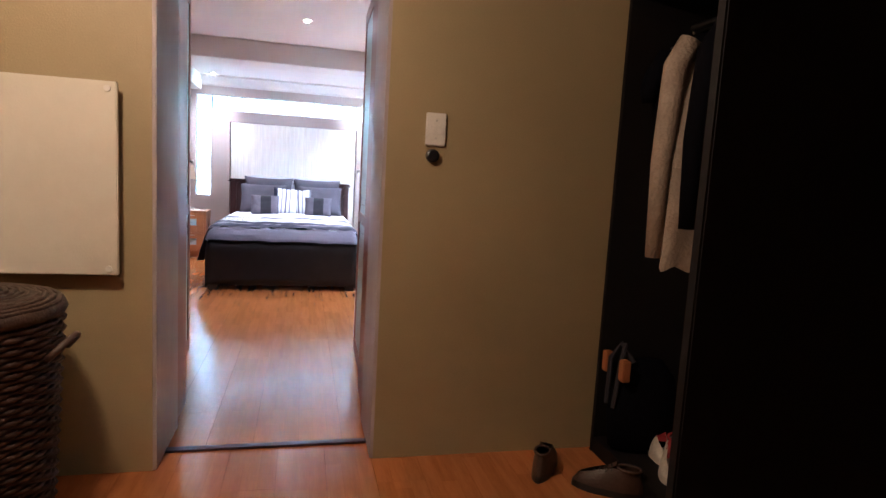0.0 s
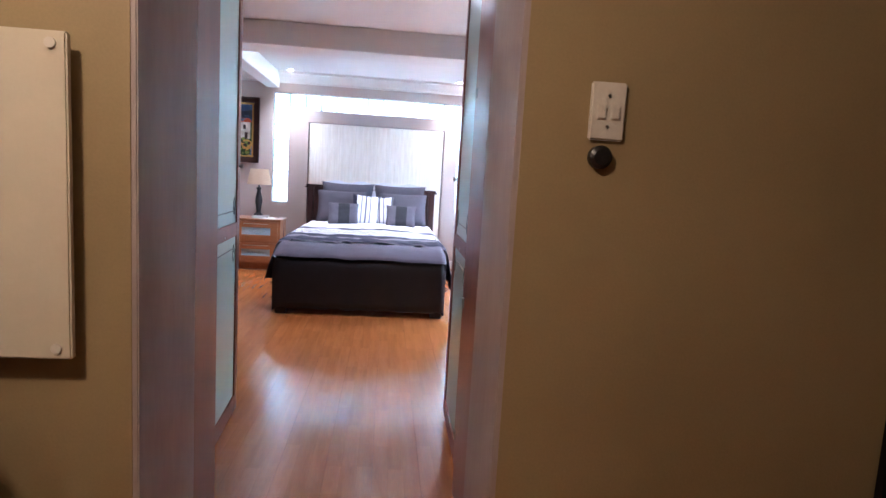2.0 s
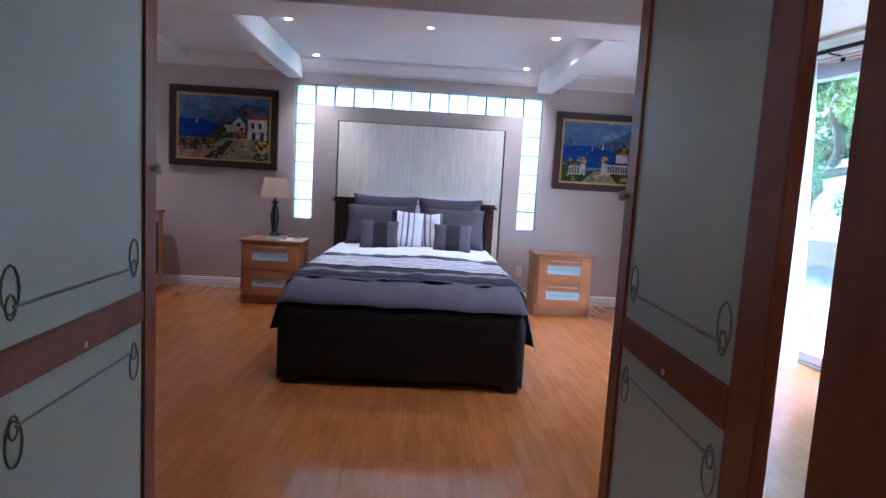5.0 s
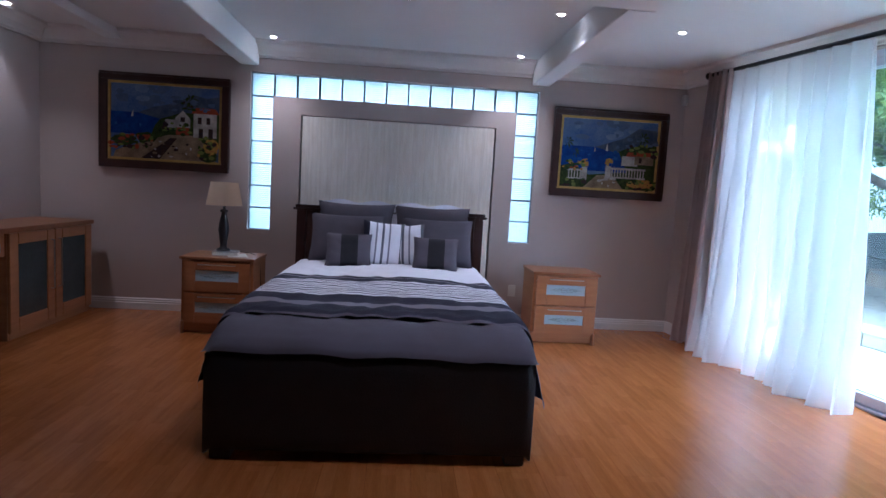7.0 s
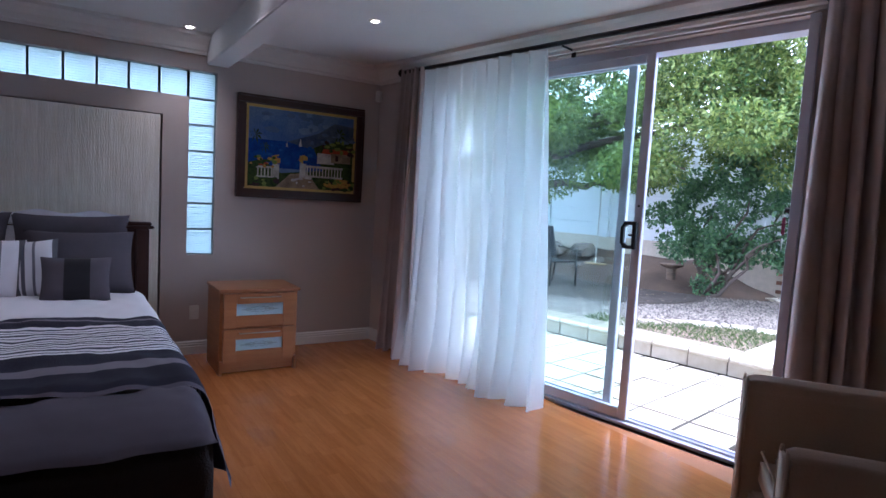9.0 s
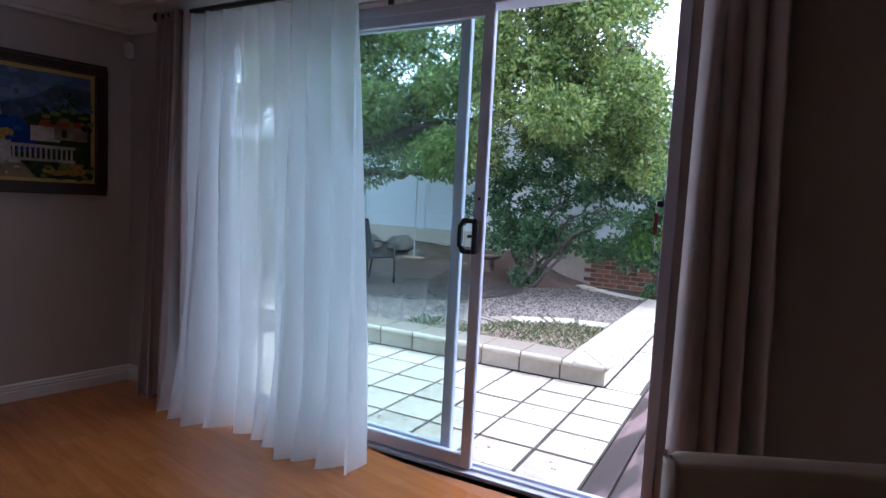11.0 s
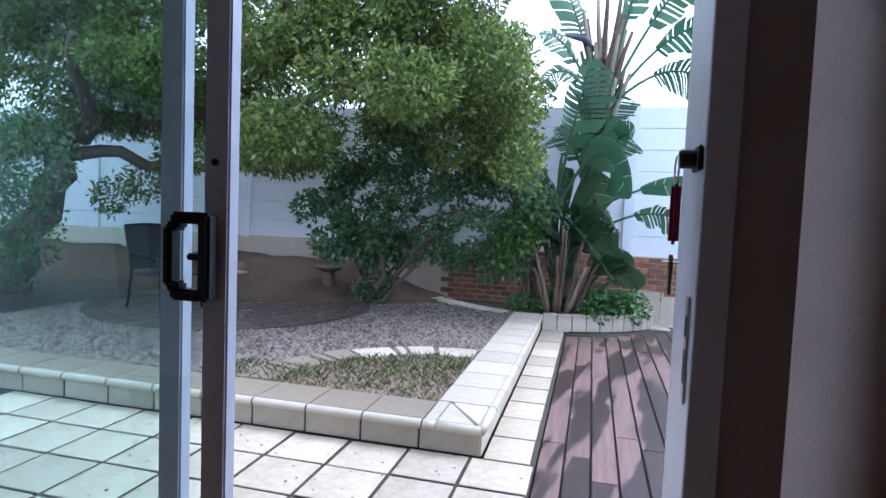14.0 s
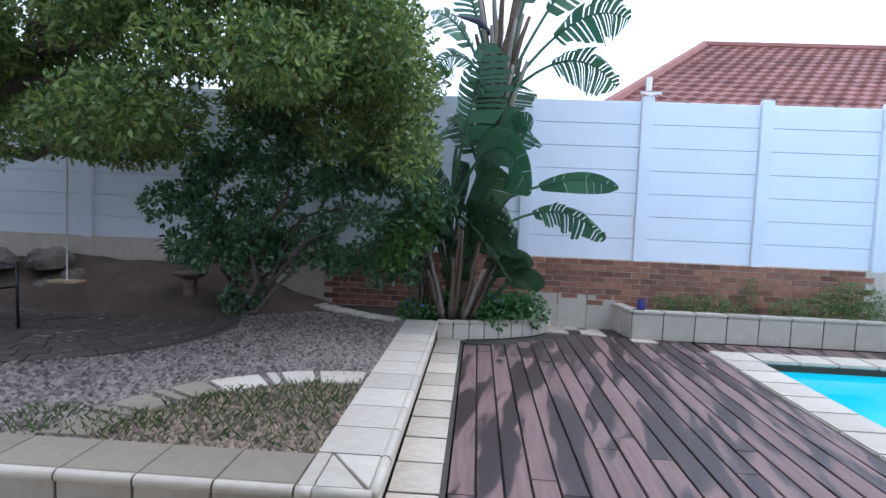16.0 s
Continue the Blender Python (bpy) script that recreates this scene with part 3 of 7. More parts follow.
def garment(name, y, w, top, bottom, thick, mats, label, sleeve=0.5, tilt=0.0, out=0.0):
    """A shirt or jacket on a hanger; its shoulders run along x."""
    g = thing(name, pose(1.87 - out, y, 0, 0, 0, tilt), label, "clothing", "clothes on the rail")
    rr = random.Random(int(y * 1000))

    def body(i, j):
        a = 2 * math.pi * i
        hw = w * (0.32 + 0.68 * min(1, (j * 6))) * (1.0 if j > 0.16 else 0.75 + 1.5 * j)
        th = thick * (0.45 + 0.7 * min(1, j * 3)) * (1 + 0.35 * math.sin(5 * a + 3 * j) + 0.5 * noise.noise(Vector((3 * a, 7 * j, y * 9))))
        return (hw * math.cos(a), th * math.sin(a), top - 0.05 - (top - 0.05 - bottom) * j - 0.06 * abs(math.cos(a)) * (1 - j) + 0.012 * math.sin(7 * a))
    b = part("body", MB().grid(body, 36, 18), mats, g, smooth=True)
    for s in (-1, 1):
        x0 = s * w * 0.92
        pts = [(x0 * 0.9, 0, top - 0.13), (x0 * 1.12, 0.01, top - 0.22), (x0 * 1.2, 0.02, top - 0.22 - sleeve * 0.5), (x0 * 1.15, 0.025, top - 0.22 - sleeve)]
        part("sleeve", MB().tube(pts, [0.045, 0.046, 0.038, 0.032], 10), mats, g, smooth=True)
    part("collar", MB().lathe([(0.06, 0), (0.07, 0.03), (0.055, 0.055)], 16, (0, 0, top - 0.08), 1.0, 0.6), mats, g, smooth=True)
    part("hanger", MB().tube([(-w * 0.8, 0, top - 0.1), (0, 0, top - 0.03), (w * 0.8, 0, top - 0.1)], 0.006, 6).tube([(0, 0, top - 0.03), (0, 0, top), (0.018, 0, top + 0.02), (0.0, 0, top + 0.035)], 0.002, 6), M_STEEL, g)
    return g


M_CLN = mat("navy_knit", (0.004, 0.004, 0.006), None, 0.9, spec=0.03)
M_CLW = mat("cream_cotton", (0.44, 0.35, 0.27), (0.30, 0.23, 0.175), 0.8, 9, 90, 0.6)
M_CLS = stripes("striped_cotton", 2, [(0.85, (0.30, 0.30, 0.30))] + [(0.85 + 0.012 * i, (0.3, 0.3, 0.3) if i % 2 else (0.02, 0.02, 0.03)) for i in range(1, 9)] + [(0.97, (0.02, 0.02, 0.026)), (1.45, (0.35, 0.33, 0.3)), (1.52, (0.02, 0.02, 0.026))])
garment("dark_jersey", 2.36, 0.23, 1.88, 1.30, 0.045, M_CLN, "dark jersey with pale trim on a hanger", 0.1)
garment("striped_shirt", 2.26, 0.2, 1.87, 0.92, 0.035, M_CLS, "dark shirt with pale stripes and checked hem", 0.5)
garment("cream_blouse", 2.12, 0.22, 1.88, 0.90, 0.032, M_CLW, "cream long-sleeved blouse with lace cuffs", 0.72, out=0.08)
garment("navy_shirt", 2.04, 0.21, 1.87, 1.0, 0.05, M_CLN, "navy shirt on a hanger", 0.55)
garment("dark_jacket", 1.72, 0.24, 1.88, 0.98, 0.07, M_CLN, "black jacket with a pale hem label", 0.6, out=0.04)
garment("dark_coat", 1.90, 0.26, 1.89, 1.05, 0.09, M_CLN, "long dark coat on a hanger", 0.6, out=0.06)


def shoe(name, m, sole, upper, label, trim=None, length=0.28):
    s = thing(name, m, label, "shoe", "shoes by the wardrobe")

    def out(i):
        a = 2 * math.pi * i
        y = math.cos(a)
        w = 0.047 * (1 - 0.18 * (y < 0) * abs(y)) * (1 - 0.12 * math.exp(-((y - 0.0) / 0.25) ** 2))
        return w * math.sin(a), length / 2 * y
    part("sole", MB().grid(lambda i, j: (out(i)[0] * (1 + 0.04 * (1 - j)), out(i)[1] * (1 + 0.02 * (1 - j)), 0.0 + 0.026 * j), 30, 2).extrude([out(k / 30) for k in range(30)], 0.001, 0.025), sole, s, smooth=False)

    def up(i, j):
        x, y = out(i)
        h = 0.03 + (0.105 if y < -0.02 else 0.105 - 0.55 * (y + 0.02)) * 0.7 * 1.0
        f = math.sin(j * math.pi / 2)
        k = 1 - 0.55 * f * f if y > -0.02 else 1 - 0.30 * f * f
        return x * k, y * (1 - 0.18 * f), 0.024 + (max(0.02, h) - 0.0) * f * 0.85
    part("upper", MB().grid(up, 30, 8), upper, s, smooth=True)
    part("tongue", MB().grid(lambda i, j: ((i - 0.5) * 0.045, 0.05 - 0.075 * j, 0.07 + 0.055 * j), 4, 4), trim or upper, s, smooth=True)
    for k in range(4):
        y = 0.055 - 0.022 * k
        part("lace", MB().tube([(-0.026, y, 0.068 + 0.012 * k), (0, y + 0.004, 0.082 + 0.012 * k), (0.026, y, 0.068 + 0.012 * k)], 0.003, 5), trim or sole, s)
    part("collar", MB().tube([(0.03 * math.sin(a), -0.075 + 0.045 * math.cos(a), 0.112) for a in [k * math.pi / 8 for k in range(17)]], 0.006, 6, False), trim or upper, s, smooth=True)
    return s


M_BROWNL = mat("brown_leather", (0.06, 0.035, 0.025), (0.04, 0.022, 0.016), 0.4, 12, 120, 0.2)
M_SNEAK = mat("sneaker_mesh", (0.68, 0.62, 0.54), (0.42, 0.36, 0.3), 0.7, 30, 200, 0.3)
M_RED = mat("red_trim", (0.35, 0.03, 0.03), None, 0.6)
shoe("brown_shoe", pose(1.26, 2.33, 0, 0, 0, -35), M_BLACKP, M_BROWNL, "worn brown leather lace-up shoe on the floor")
shoe("brown_shoe", pose(1.44, 2.12, 0, 0, 0, 55), M_BLACKP, M_BROWNL, "worn brown leather lace-up shoe on the floor")
shoe("sneaker", pose(1.76, 2.28, 0.07, 0, 0, 160), M_SNEAK, M_SNEAK, "white running shoe with red trim in the wardrobe", M_RED)
shoe("sneaker", pose(1.86, 2.18, 0.07, 0, 0, 150), M_SNEAK, M_SNEAK, "white running shoe with red trim in the wardrobe", M_RED)
M_SUEDE = mat("tan_suede", (0.34, 0.19, 0.08), (0.24, 0.13, 0.055), 0.9, 12, 120, 0.3)
shoe("slipper", pose(1.84, 1.86, 0.07, 0, 0, 100), M_SUEDE, M_SUEDE, "tan suede slipper in the wardrobe")
shoe("slipper", pose(1.93, 1.98, 0.07, 0, 0, 130), M_SUEDE, M_SUEDE, "tan suede slipper in the wardrobe")
shoe("sneaker", pose(1.72, 2.12, 0.07, 0, 0, 140), M_SNEAK, M_SNEAK, "white running shoe with red trim in the wardrobe", M_RED)
bag = thing("duffel_bag", pose(1.70, 2.33, 0.07), "black cloth bag with orange webbing straps", "bag")
part("body", MB().lathe([(0.06, 0), (0.15, 0.02), (0.17, 0.16), (0.14, 0.32), (0.07, 0.40)], 22, (0, 0, 0), 1.0, 0.48), M_CLN, bag, smooth=True)
M_ORANGE = mat("orange_web", (0.40, 0.14, 0.04), None, 0.7)
for s in (-0.07, 0.07):
    part("strap", MB().tube([(-0.16, s * 0.4, 0.2), (-0.15, s * 0.6, 0.40), (-0.12, s * 0.2, 0.47), (-0.09, -s * 0.6, 0.40)], 0.011, 6), M_BLACKC, bag)
    part("webbing", MB().box(-0.165, -0.13, s - 0.02, s + 0.02, 0.33, 0.42), M_ORANGE, bag, bevel=0.004)
cl = thing("folded_clothes", pose(1.98, 1.99, 0.07), "heap of grey-green folded clothes", "clothing")
part("heap", MB().grid(lambda i, j: (0.22 * math.cos(6.28 * i) * math.cos(j * 1.57) * (1 + 0.1 * math.sin(9 * i)), 0.16 * math.sin(6.28 * i) * math.cos(j * 1.57), 0.36 * math.sin(j * 1.57) * (1 + 0.12 * math.sin(20 * i))), 30, 10), mat("grey_green_cloth", (0.05, 0.055, 0.05), None, 0.85), cl, smooth=True)
fix = thing("ceiling_lamp", pose(-0.5, 1.25, 2.45), "round white ceiling lamp", "ceiling lamp")
part("base", MB().lathe([(0.09, -0.03), (0.1, 0.0)], 24), M_SWITCH, fix)

# ---- passage: wardrobes with opened glass doors ----


def passage_cupboard(x0, x1, sgn, label):
    """Carcass beside the passage; its inner side panel lines the passage."""
    c = thing("wardrobe", pose(0, 0, 0), label, "wardrobe")
    xi = x1 if sgn < 0 else x0
    a, b = (xi - 0.018, xi) if sgn < 0 else (xi, xi + 0.018)
    part("side_panel", MB().box(a, b, 2.902, 3.19 if sgn < 0 else 3.30, 0, 2.3), M_CHERRY, c, bevel=0.002)
    o = x0 if sgn < 0 else x1 - 0.018
    part("end_panel", MB().box(o, o + 0.018, 2.902, 3.19, 0, 2.3), M_CHERRY, c)
    part("back_panel", MB().box(x0 + 0.02, x1 - 0.02, 2.902, 2.91, 0.08, 2.28), M_TRIM, c)
    part("shelf", MB().box(x0 + 0.02, x1 - 0.02, 2.911, 3.17, 1.75, 1.768), M_TRIM, c)
    part("top_panel", MB().box(x0 + 0.02, x1 - 0.02, 2.911, 3.19, 2.28, 2.3), M_CHERRY, c)
    part("plinth", MB().box(x0 + 0.02, x1 - 0.02, 2.911, 3.17, 0.0, 0.08), M_CHERRY, c)
    return c


def glass_door(parent, m, s, closed=False):
    """Cherry-framed frosted glass door with etched corners; hinge edge at the origin, leaf along +y."""
    W, H, T = 0.60, 2.2, 0.022
    d = part("door", MB().box(-T / 2, T / 2, 0, 0.076, 0.03, H).box(-T / 2, T / 2, W - 0.061, W, 0.03, H).box(-T / 2, T / 2, 0.075, W - 0.06, 0.03, 0.11).box(-T / 2, T / 2, 0.075, W - 0.06, 0.89, 0.955).box(-T / 2, T / 2, 0.075, W - 0.06, H - 0.08, H), M_CHERRY, parent, "cherry-framed frosted glass door", 0.003, m=m)
    for z0, z1 in ((0.11, 0.89), (0.955, H - 0.08)):
        part("frosted_pane", MB().box(-0.005, 0.005, 0.07, W - 0.055, z0 - 0.004, z1 + 0.004), M_FROST, d)
        e = MB()
        for sx in (-0.0058, 0.0058):
            za = z0 + 0.055 if z0 > 0.5 else z1 - 0.055
            zb = za + (0.05 if z0 > 0.5 else -0.05)
            for yy in (0.115, W - 0.10):
                e.tube([(sx, yy + 0.02 * math.cos(q), (za + zb) / 2 + 0.035 * math.sin(q)) for q in [k * math.pi / 6 for k in range(13)]], 0.0022, 4)
                e.tube([(sx, yy + 0.011 * math.cos(q), za + 0.018 * math.sin(q)) for q in [k * math.pi / 6 for k in range(13)]], 0.0022, 4)
            e.tube([(sx, 0.12, za), (sx, W - 0.105, za)], 0.0028, 4)
        part("etching", e, M_ETCH, d)
    for sx in (-1, 1):
        if sx == s:
            part("knob", MB().tube([(sx * 0.011, W - 0.03, 1.215), (sx * 0.019, W - 0.03, 1.215), (sx * 0.022, W - 0.03, 1.215), (sx * 0.033, W - 0.03, 1.215)], [0.006, 0.006, 0.012, 0.010], 14), M_STEEL, d, "steel knob", smooth=True)
    for z in (0.16, 0.72, 1.55, 2.05):
        part("hinge", MB().box(-0.018, 0.02, 0.02, 0.05, z - 0.02, z + 0.02).tube([(0, 0.03, z), (s * -0.006, -0.02, z + 0.006), (s * -0.03, -0.055, z)], 0.008, 6).box(-0.03 if s > 0 else 0.0, 0.0 if s > 0 else 0.03, -0.085, -0.045, z - 0.012, z + 0.012), M_STEEL, d, "nickel hinge", 0.003)
    part("pin", MB().tube([(-0.013, W / 2, 0.905), (0.013, W / 2, 0.905)], 0.006, 8), M_SWITCH, d)
    return d


cw = passage_cupboard(-3.03, -0.315, -1, "cherry-brown built-in wardrobe with an open glass door")
ce = passage_cupboard(0.556, 3.2, 1, "cherry-brown built-in wardrobe with an open glass door")
glass_door(cw, pose(-0.432, 3.43, 0, 0, 0, 2.5), 1)
glass_door(ce, pose(0.588, 3.43, 0, 0, 0, -1.0), -1)
for k in range(3):
    x = -1.27 - 0.86 * k
    part("closed_door", MB().box(x - 0.42, x + 0.42, 3.192, 3.214, 0.09, 2.28), M_CHERRY, cw, bevel=0.003)
for k in range(2):
    x = 1.85 + 0.86 * k
    part("closed_door", MB().box(x - 0.42, x + 0.42, 3.192, 3.214, 0.09, 2.28), M_CHERRY, ce, bevel=0.003)

# ---- bedroom ----
for p in DOWNLIGHTS:
    dl = thing("downlight", pose(*p), "small recessed ceiling downlight, lit", "downlight", "ceiling downlights")
    part("ring", MB().lathe([(0.042, -0.001), (0.044, -0.006), (0.03, -0.008), (0.025, -0.002)], 24), M_SWITCH, dl, smooth=True)
    part("bulb", MB().lathe([(0.021, -0.006), (0.018, -0.0095)], 20), bpy.data.materials.get("bulb_glow") or emit("bulb_glow", (1, 0.93, 0.82), 6), dl)

# bed
bed = thing("bed", pose(0.055, 0, 0), "queen bed with dark headboard and black leather footboard", "bed")
part("headboard", MB().box(-0.79, 0.79, 8.66, 8.71, 0.1, 1.0).box(-0.80, -0.72, 8.635, 8.715, 0, 1.0).box(0.72, 0.80, 8.635, 8.715, 0, 1.0), M_DARKWOOD, bed, "dark stained wooden headboard", 0.006)
part("headboard_crown", MB().box(-0.83, 0.83, 8.615, 8.735, 1.0, 1.022).box(-0.815, 0.815, 8.63, 8.72, 1.022, 1.045), M_DARKWOOD, bed, bevel=0.007)


def footboard(i, j):
    a = j * 1.0
    prof = [(6.12, 0.045), (6.09, 0.06), (6.085, 0.25), (6.09, 0.42), (6.11, 0.48), (6.17, 0.515), (6.26, 0.53), (6.36, 0.52), (6.41, 0.47), (6.42, 0.3), (6.42, 0.05)]
    t = a * (len(prof) - 1)
    k = min(int(t), len(prof) - 2)
    f = t - k
    y, z = prof[k][0] * (1 - f) + prof[k + 1][0] * f, prof[k][1] * (1 - f) + prof[k + 1][1] * f
    x = -0.73 + 1.46 * i
    e = max(0, abs(i - 0.5) * 2 - 0.93) / 0.07
    return (x, y + (6.25 - y) * 0.12 * e * e, z - 0.03 * e * e + 0.003 * math.sin(40 * i))


fb = part("footboard", MB().grid(footboard, 60, 30), M_LEATHER, bed, "padded black leather footboard", smooth=True)
part("footboard_side", MB().box(-0.728, -0.71, 6.11, 6.42, 0.05, 0.48).box(0.71, 0.728, 6.11, 6.42, 0.05, 0.48).box(-0.72, 0.72, 6.1, 6.12, 0.05, 0.1), M_LEATHER, bed, bevel=0.004)
for sx in (-0.66, 0.66):
    part("foot", MB().box(sx - 0.045, sx + 0.045, 6.12, 6.21, 0, 0.06), M_BLACKP, bed, bevel=0.004)
    part("foot", MB().box(sx - 0.045, sx + 0.045, 8.5, 8.6, 0, 0.12), M_BLACKP, bed, bevel=0.004)
part("side_rail", MB().box(-0.74, -0.71, 6.42, 8.66, 0.1, 0.32), M_DARKWOOD, bed)
part("side_rail", MB().box(0.71, 0.74, 6.42, 8.66, 0.1, 0.32), M_DARKWOOD, bed)
part("mattress", MB().box(-0.72, 0.72, 6.44, 8.64, 0.30, 0.545), mat("mattress_cloth", (0.6, 0.6, 0.62), None, 0.85), bed, bevel=0.04)
rows = [(6.0, GREYC), (6.42, NAVY), (6.60, MIDG), (6.70, NAVY), (6.86, WHITEC)]
for k in range(11):
    rows += [(6.885 + 0.042 * k, (0.06, 0.06, 0.09)), (6.902 + 0.042 * k, WHITEC)]
rows += [(7.36, NAVY), (7.5, MIDG), (7.54, NAVY), (7.6, WHITEC), (9.0, WHITEC)]
M_DUVET = stripes("striped_duvet", 1, rows)
duvet = thing("duvet", pose(0.055, 0, 0), "grey duvet with navy and white stripes, folded over the footboard", "duvet")


def duv(i, j):
    """Puffed cover: flat on the mattress, rounded over the edge, hanging in flared folds."""
    s = (i - 0.5) * 2
    y = 6.40 + (8.42 - 6.40) * j
    hw, r = 0.77, 0.09
    drop = 0.36 + 0.03 * math.sin(9 * j + s)
    d = abs(s) * (hw + drop)
    rip = noise.noise(Vector((s * 3.1, y * 3.3, 0.3)))
    fine_ = noise.noise(Vector((s * 9, y * 7, 1.7))) + 0.6 * noise.noise(Vector((s * 22, y * 9, 5.1)))
    foot = max(0.0, 1 - (y - 6.36) / 0.5)
    crease = 0.006 * foot * math.sin(s * 34 + 5 * rip)
    z0 = 0.60 + 0.018 * (1 - s * s) - 0.035 * max(0.0, 1 - (y - 6.36) / 0.1)
    if d < hw - r:
        x, z = d, z0 + 0.018 * rip + 0.010 * fine_ + crease
    elif d < hw - r + r * 1.57:
        a = (d - hw + r) / r
        x, z = hw - r + r * math.sin(a), z0 - r + r * math.cos(a) + 0.014 * rip + 0.006 * fine_ + crease * 0.6
    else:
        e = d - (hw - r + r * 1.57)
        q = e / drop
        x = hw + (0.02 + 0.03 * math.sin(y * 15 + 3 * rip)) * q ** 0.8 + (0.06 + 0.05 * j) * q + 0.008 * fine_
        z = z0 - r - e * 0.97
    return (math.copysign(x, s), y + 0.02 * rip, max(z, 0.12))


part("cover", MB().grid(duv, 120, 120), M_DUVET, duvet, smooth=True)


def foldover(i, j):
    s = (i - 0.5) * 2
    prof = [(6.082, 0.492), (6.092, 0.515), (6.13, 0.545), (6.2, 0.575), (6.28, 0.59), (6.33, 0.592), (6.37, 0.592), (6.42, 0.585)]
    t = j * (len(prof) - 1)
    k = min(int(t), len(prof) - 2)
    f = t - k
    y, z = prof[k][0] * (1 - f) + prof[k + 1][0] * f, prof[k][1] * (1 - f) + prof[k + 1][1] * f
    d = abs(s) * 0.765
    rip = noise.noise(Vector((s * 4, y * 5, 4)))
    x = d
    if d > 0.66:
        e = min((d - 0.66) / 0.078, math.pi / 2)
        x = 0.66 + 0.078 * math.sin(e)
        z -= 0.078 * (1 - math.cos(e))
    z = max(z + 0.012 * math.sin(s * 19 + 6 * rip) * (j - 0.2) * 0.6, 0.49)
    return (math.copysign(x, s), y + 0.012 * rip, z + 0.008 * rip)


part("folded_end", MB().grid(foldover, 80, 24), M_GREYC, duvet, smooth=True)


def cushion(name, m, w, h, t, mats, label):
    """A soft pillow; corners pulled out, face wrinkled."""
    p = thing(name, m, label, "pillow", "pillows on the bed")
    sd = random.Random(int(w * 1000 + m.translation.x * 100)).random() * 9

    def face(sg):
        def fn(i, j):
            a, b = (i - 0.5) * 2, (j - 0.5) * 2
            pin = 1 - 0.07 * (1 - a * a) * b * b - 0.0
            pj = 1 - 0.07 * (1 - b * b) * a * a
            d = (max(0, 1 - a ** 4) * max(0, 1 - b ** 4)) ** 0.55
            return (a * w / 2 * pj, sg * (t / 2 * d + 0.006 * d * noise.noise(Vector((a * 3, b * 3, sd)))), b * h / 2 * pin + h / 2)
        return fn
    part("cover", MB().grid(face(-1), 22, 22).grid(face(1), 22, 22), mats, p, smooth=True)
    return p


M_STRIPEP = stripes("striped_pillow", 0, [(-0.3, NAVY), (-0.12, WHITEC), (-0.07, (0.2, 0.2, 0.25)), (-0.055, WHITEC), (-0.02, (0.12, 0.12, 0.16)), (0.0, WHITEC), (0.035, (0.2, 0.2, 0.25)), (0.05, WHITEC), (0.13, (0.1, 0.1, 0.12)), (0.16, WHITEC), (0.3, WHITEC)])
PILLOWG = (0.085, 0.075, 0.095)
M_PILLOW = mat("charcoal_cotton", PILLOWG, (0.062, 0.055, 0.072), 0.85, 6, 500, 0.25)
M_BANDP = stripes("banded_pillow", 0, [(-0.4, PILLOWG), (-0.06, (0.012, 0.011, 0.016)), (0.07, PILLOWG), (0.4, PILLOWG)])
cushion("back_pillow", pose(-0.235, 8.55, 0.60, -12), 0.66, 0.50, 0.19, M_PILLOW, "large plain charcoal pillow against the headboard")
cushion("back_pillow", pose(0.405, 8.55, 0.60, -12), 0.66, 0.50, 0.19, M_PILLOW, "large plain charcoal pillow against the headboard")
cushion("grey_pillow", pose(-0.30, 8.36, 0.60, -22), 0.60, 0.42, 0.19, M_PILLOW, "plain charcoal pillow on the bed")
cushion("grey_pillow", pose(0.45, 8.36, 0.60, -22), 0.60, 0.42, 0.19, M_PILLOW, "plain charcoal pillow on the bed")
cushion("striped_pillow", pose(0.0, 8.23, 0.60, -18, 4, 6), 0.34, 0.37, 0.14, M_STRIPEP, "white pillow with navy stripes")
cushion("striped_pillow", pose(0.19, 8.26, 0.60, -20, -5, -8), 0.32, 0.36, 0.13, M_STRIPEP, "white pillow with navy stripes")
cushion("band_cushion", pose(-0.25, 8.10, 0.60, -24, 0, 4), 0.36, 0.28, 0.13, M_BANDP, "small charcoal cushion with a black band")
cushion("band_cushion", pose(0.42, 8.10, 0.60, -24, 0, -4), 0.36, 0.28, 0.13, M_BANDP, "small charcoal cushion with a black band")
ul = thing("white_pillow", pose(0.07, 8.60, 0.60, -6), "white pillow edge showing behind the grey ones", "pillow", "pillows on the bed")
part("cover", MB().grid(lambda i, j: ((i - 0.5) * 1.2, -0.05 * math.sin(j * 3.14) * (1 - (2 * i - 1) ** 8), 0.515 * j * (1 - 0.05 * math.cos(12.5 * i) ** 2)), 40, 12), mat("white_cotton", WHITEC, None, 0.85), ul, smooth=True)


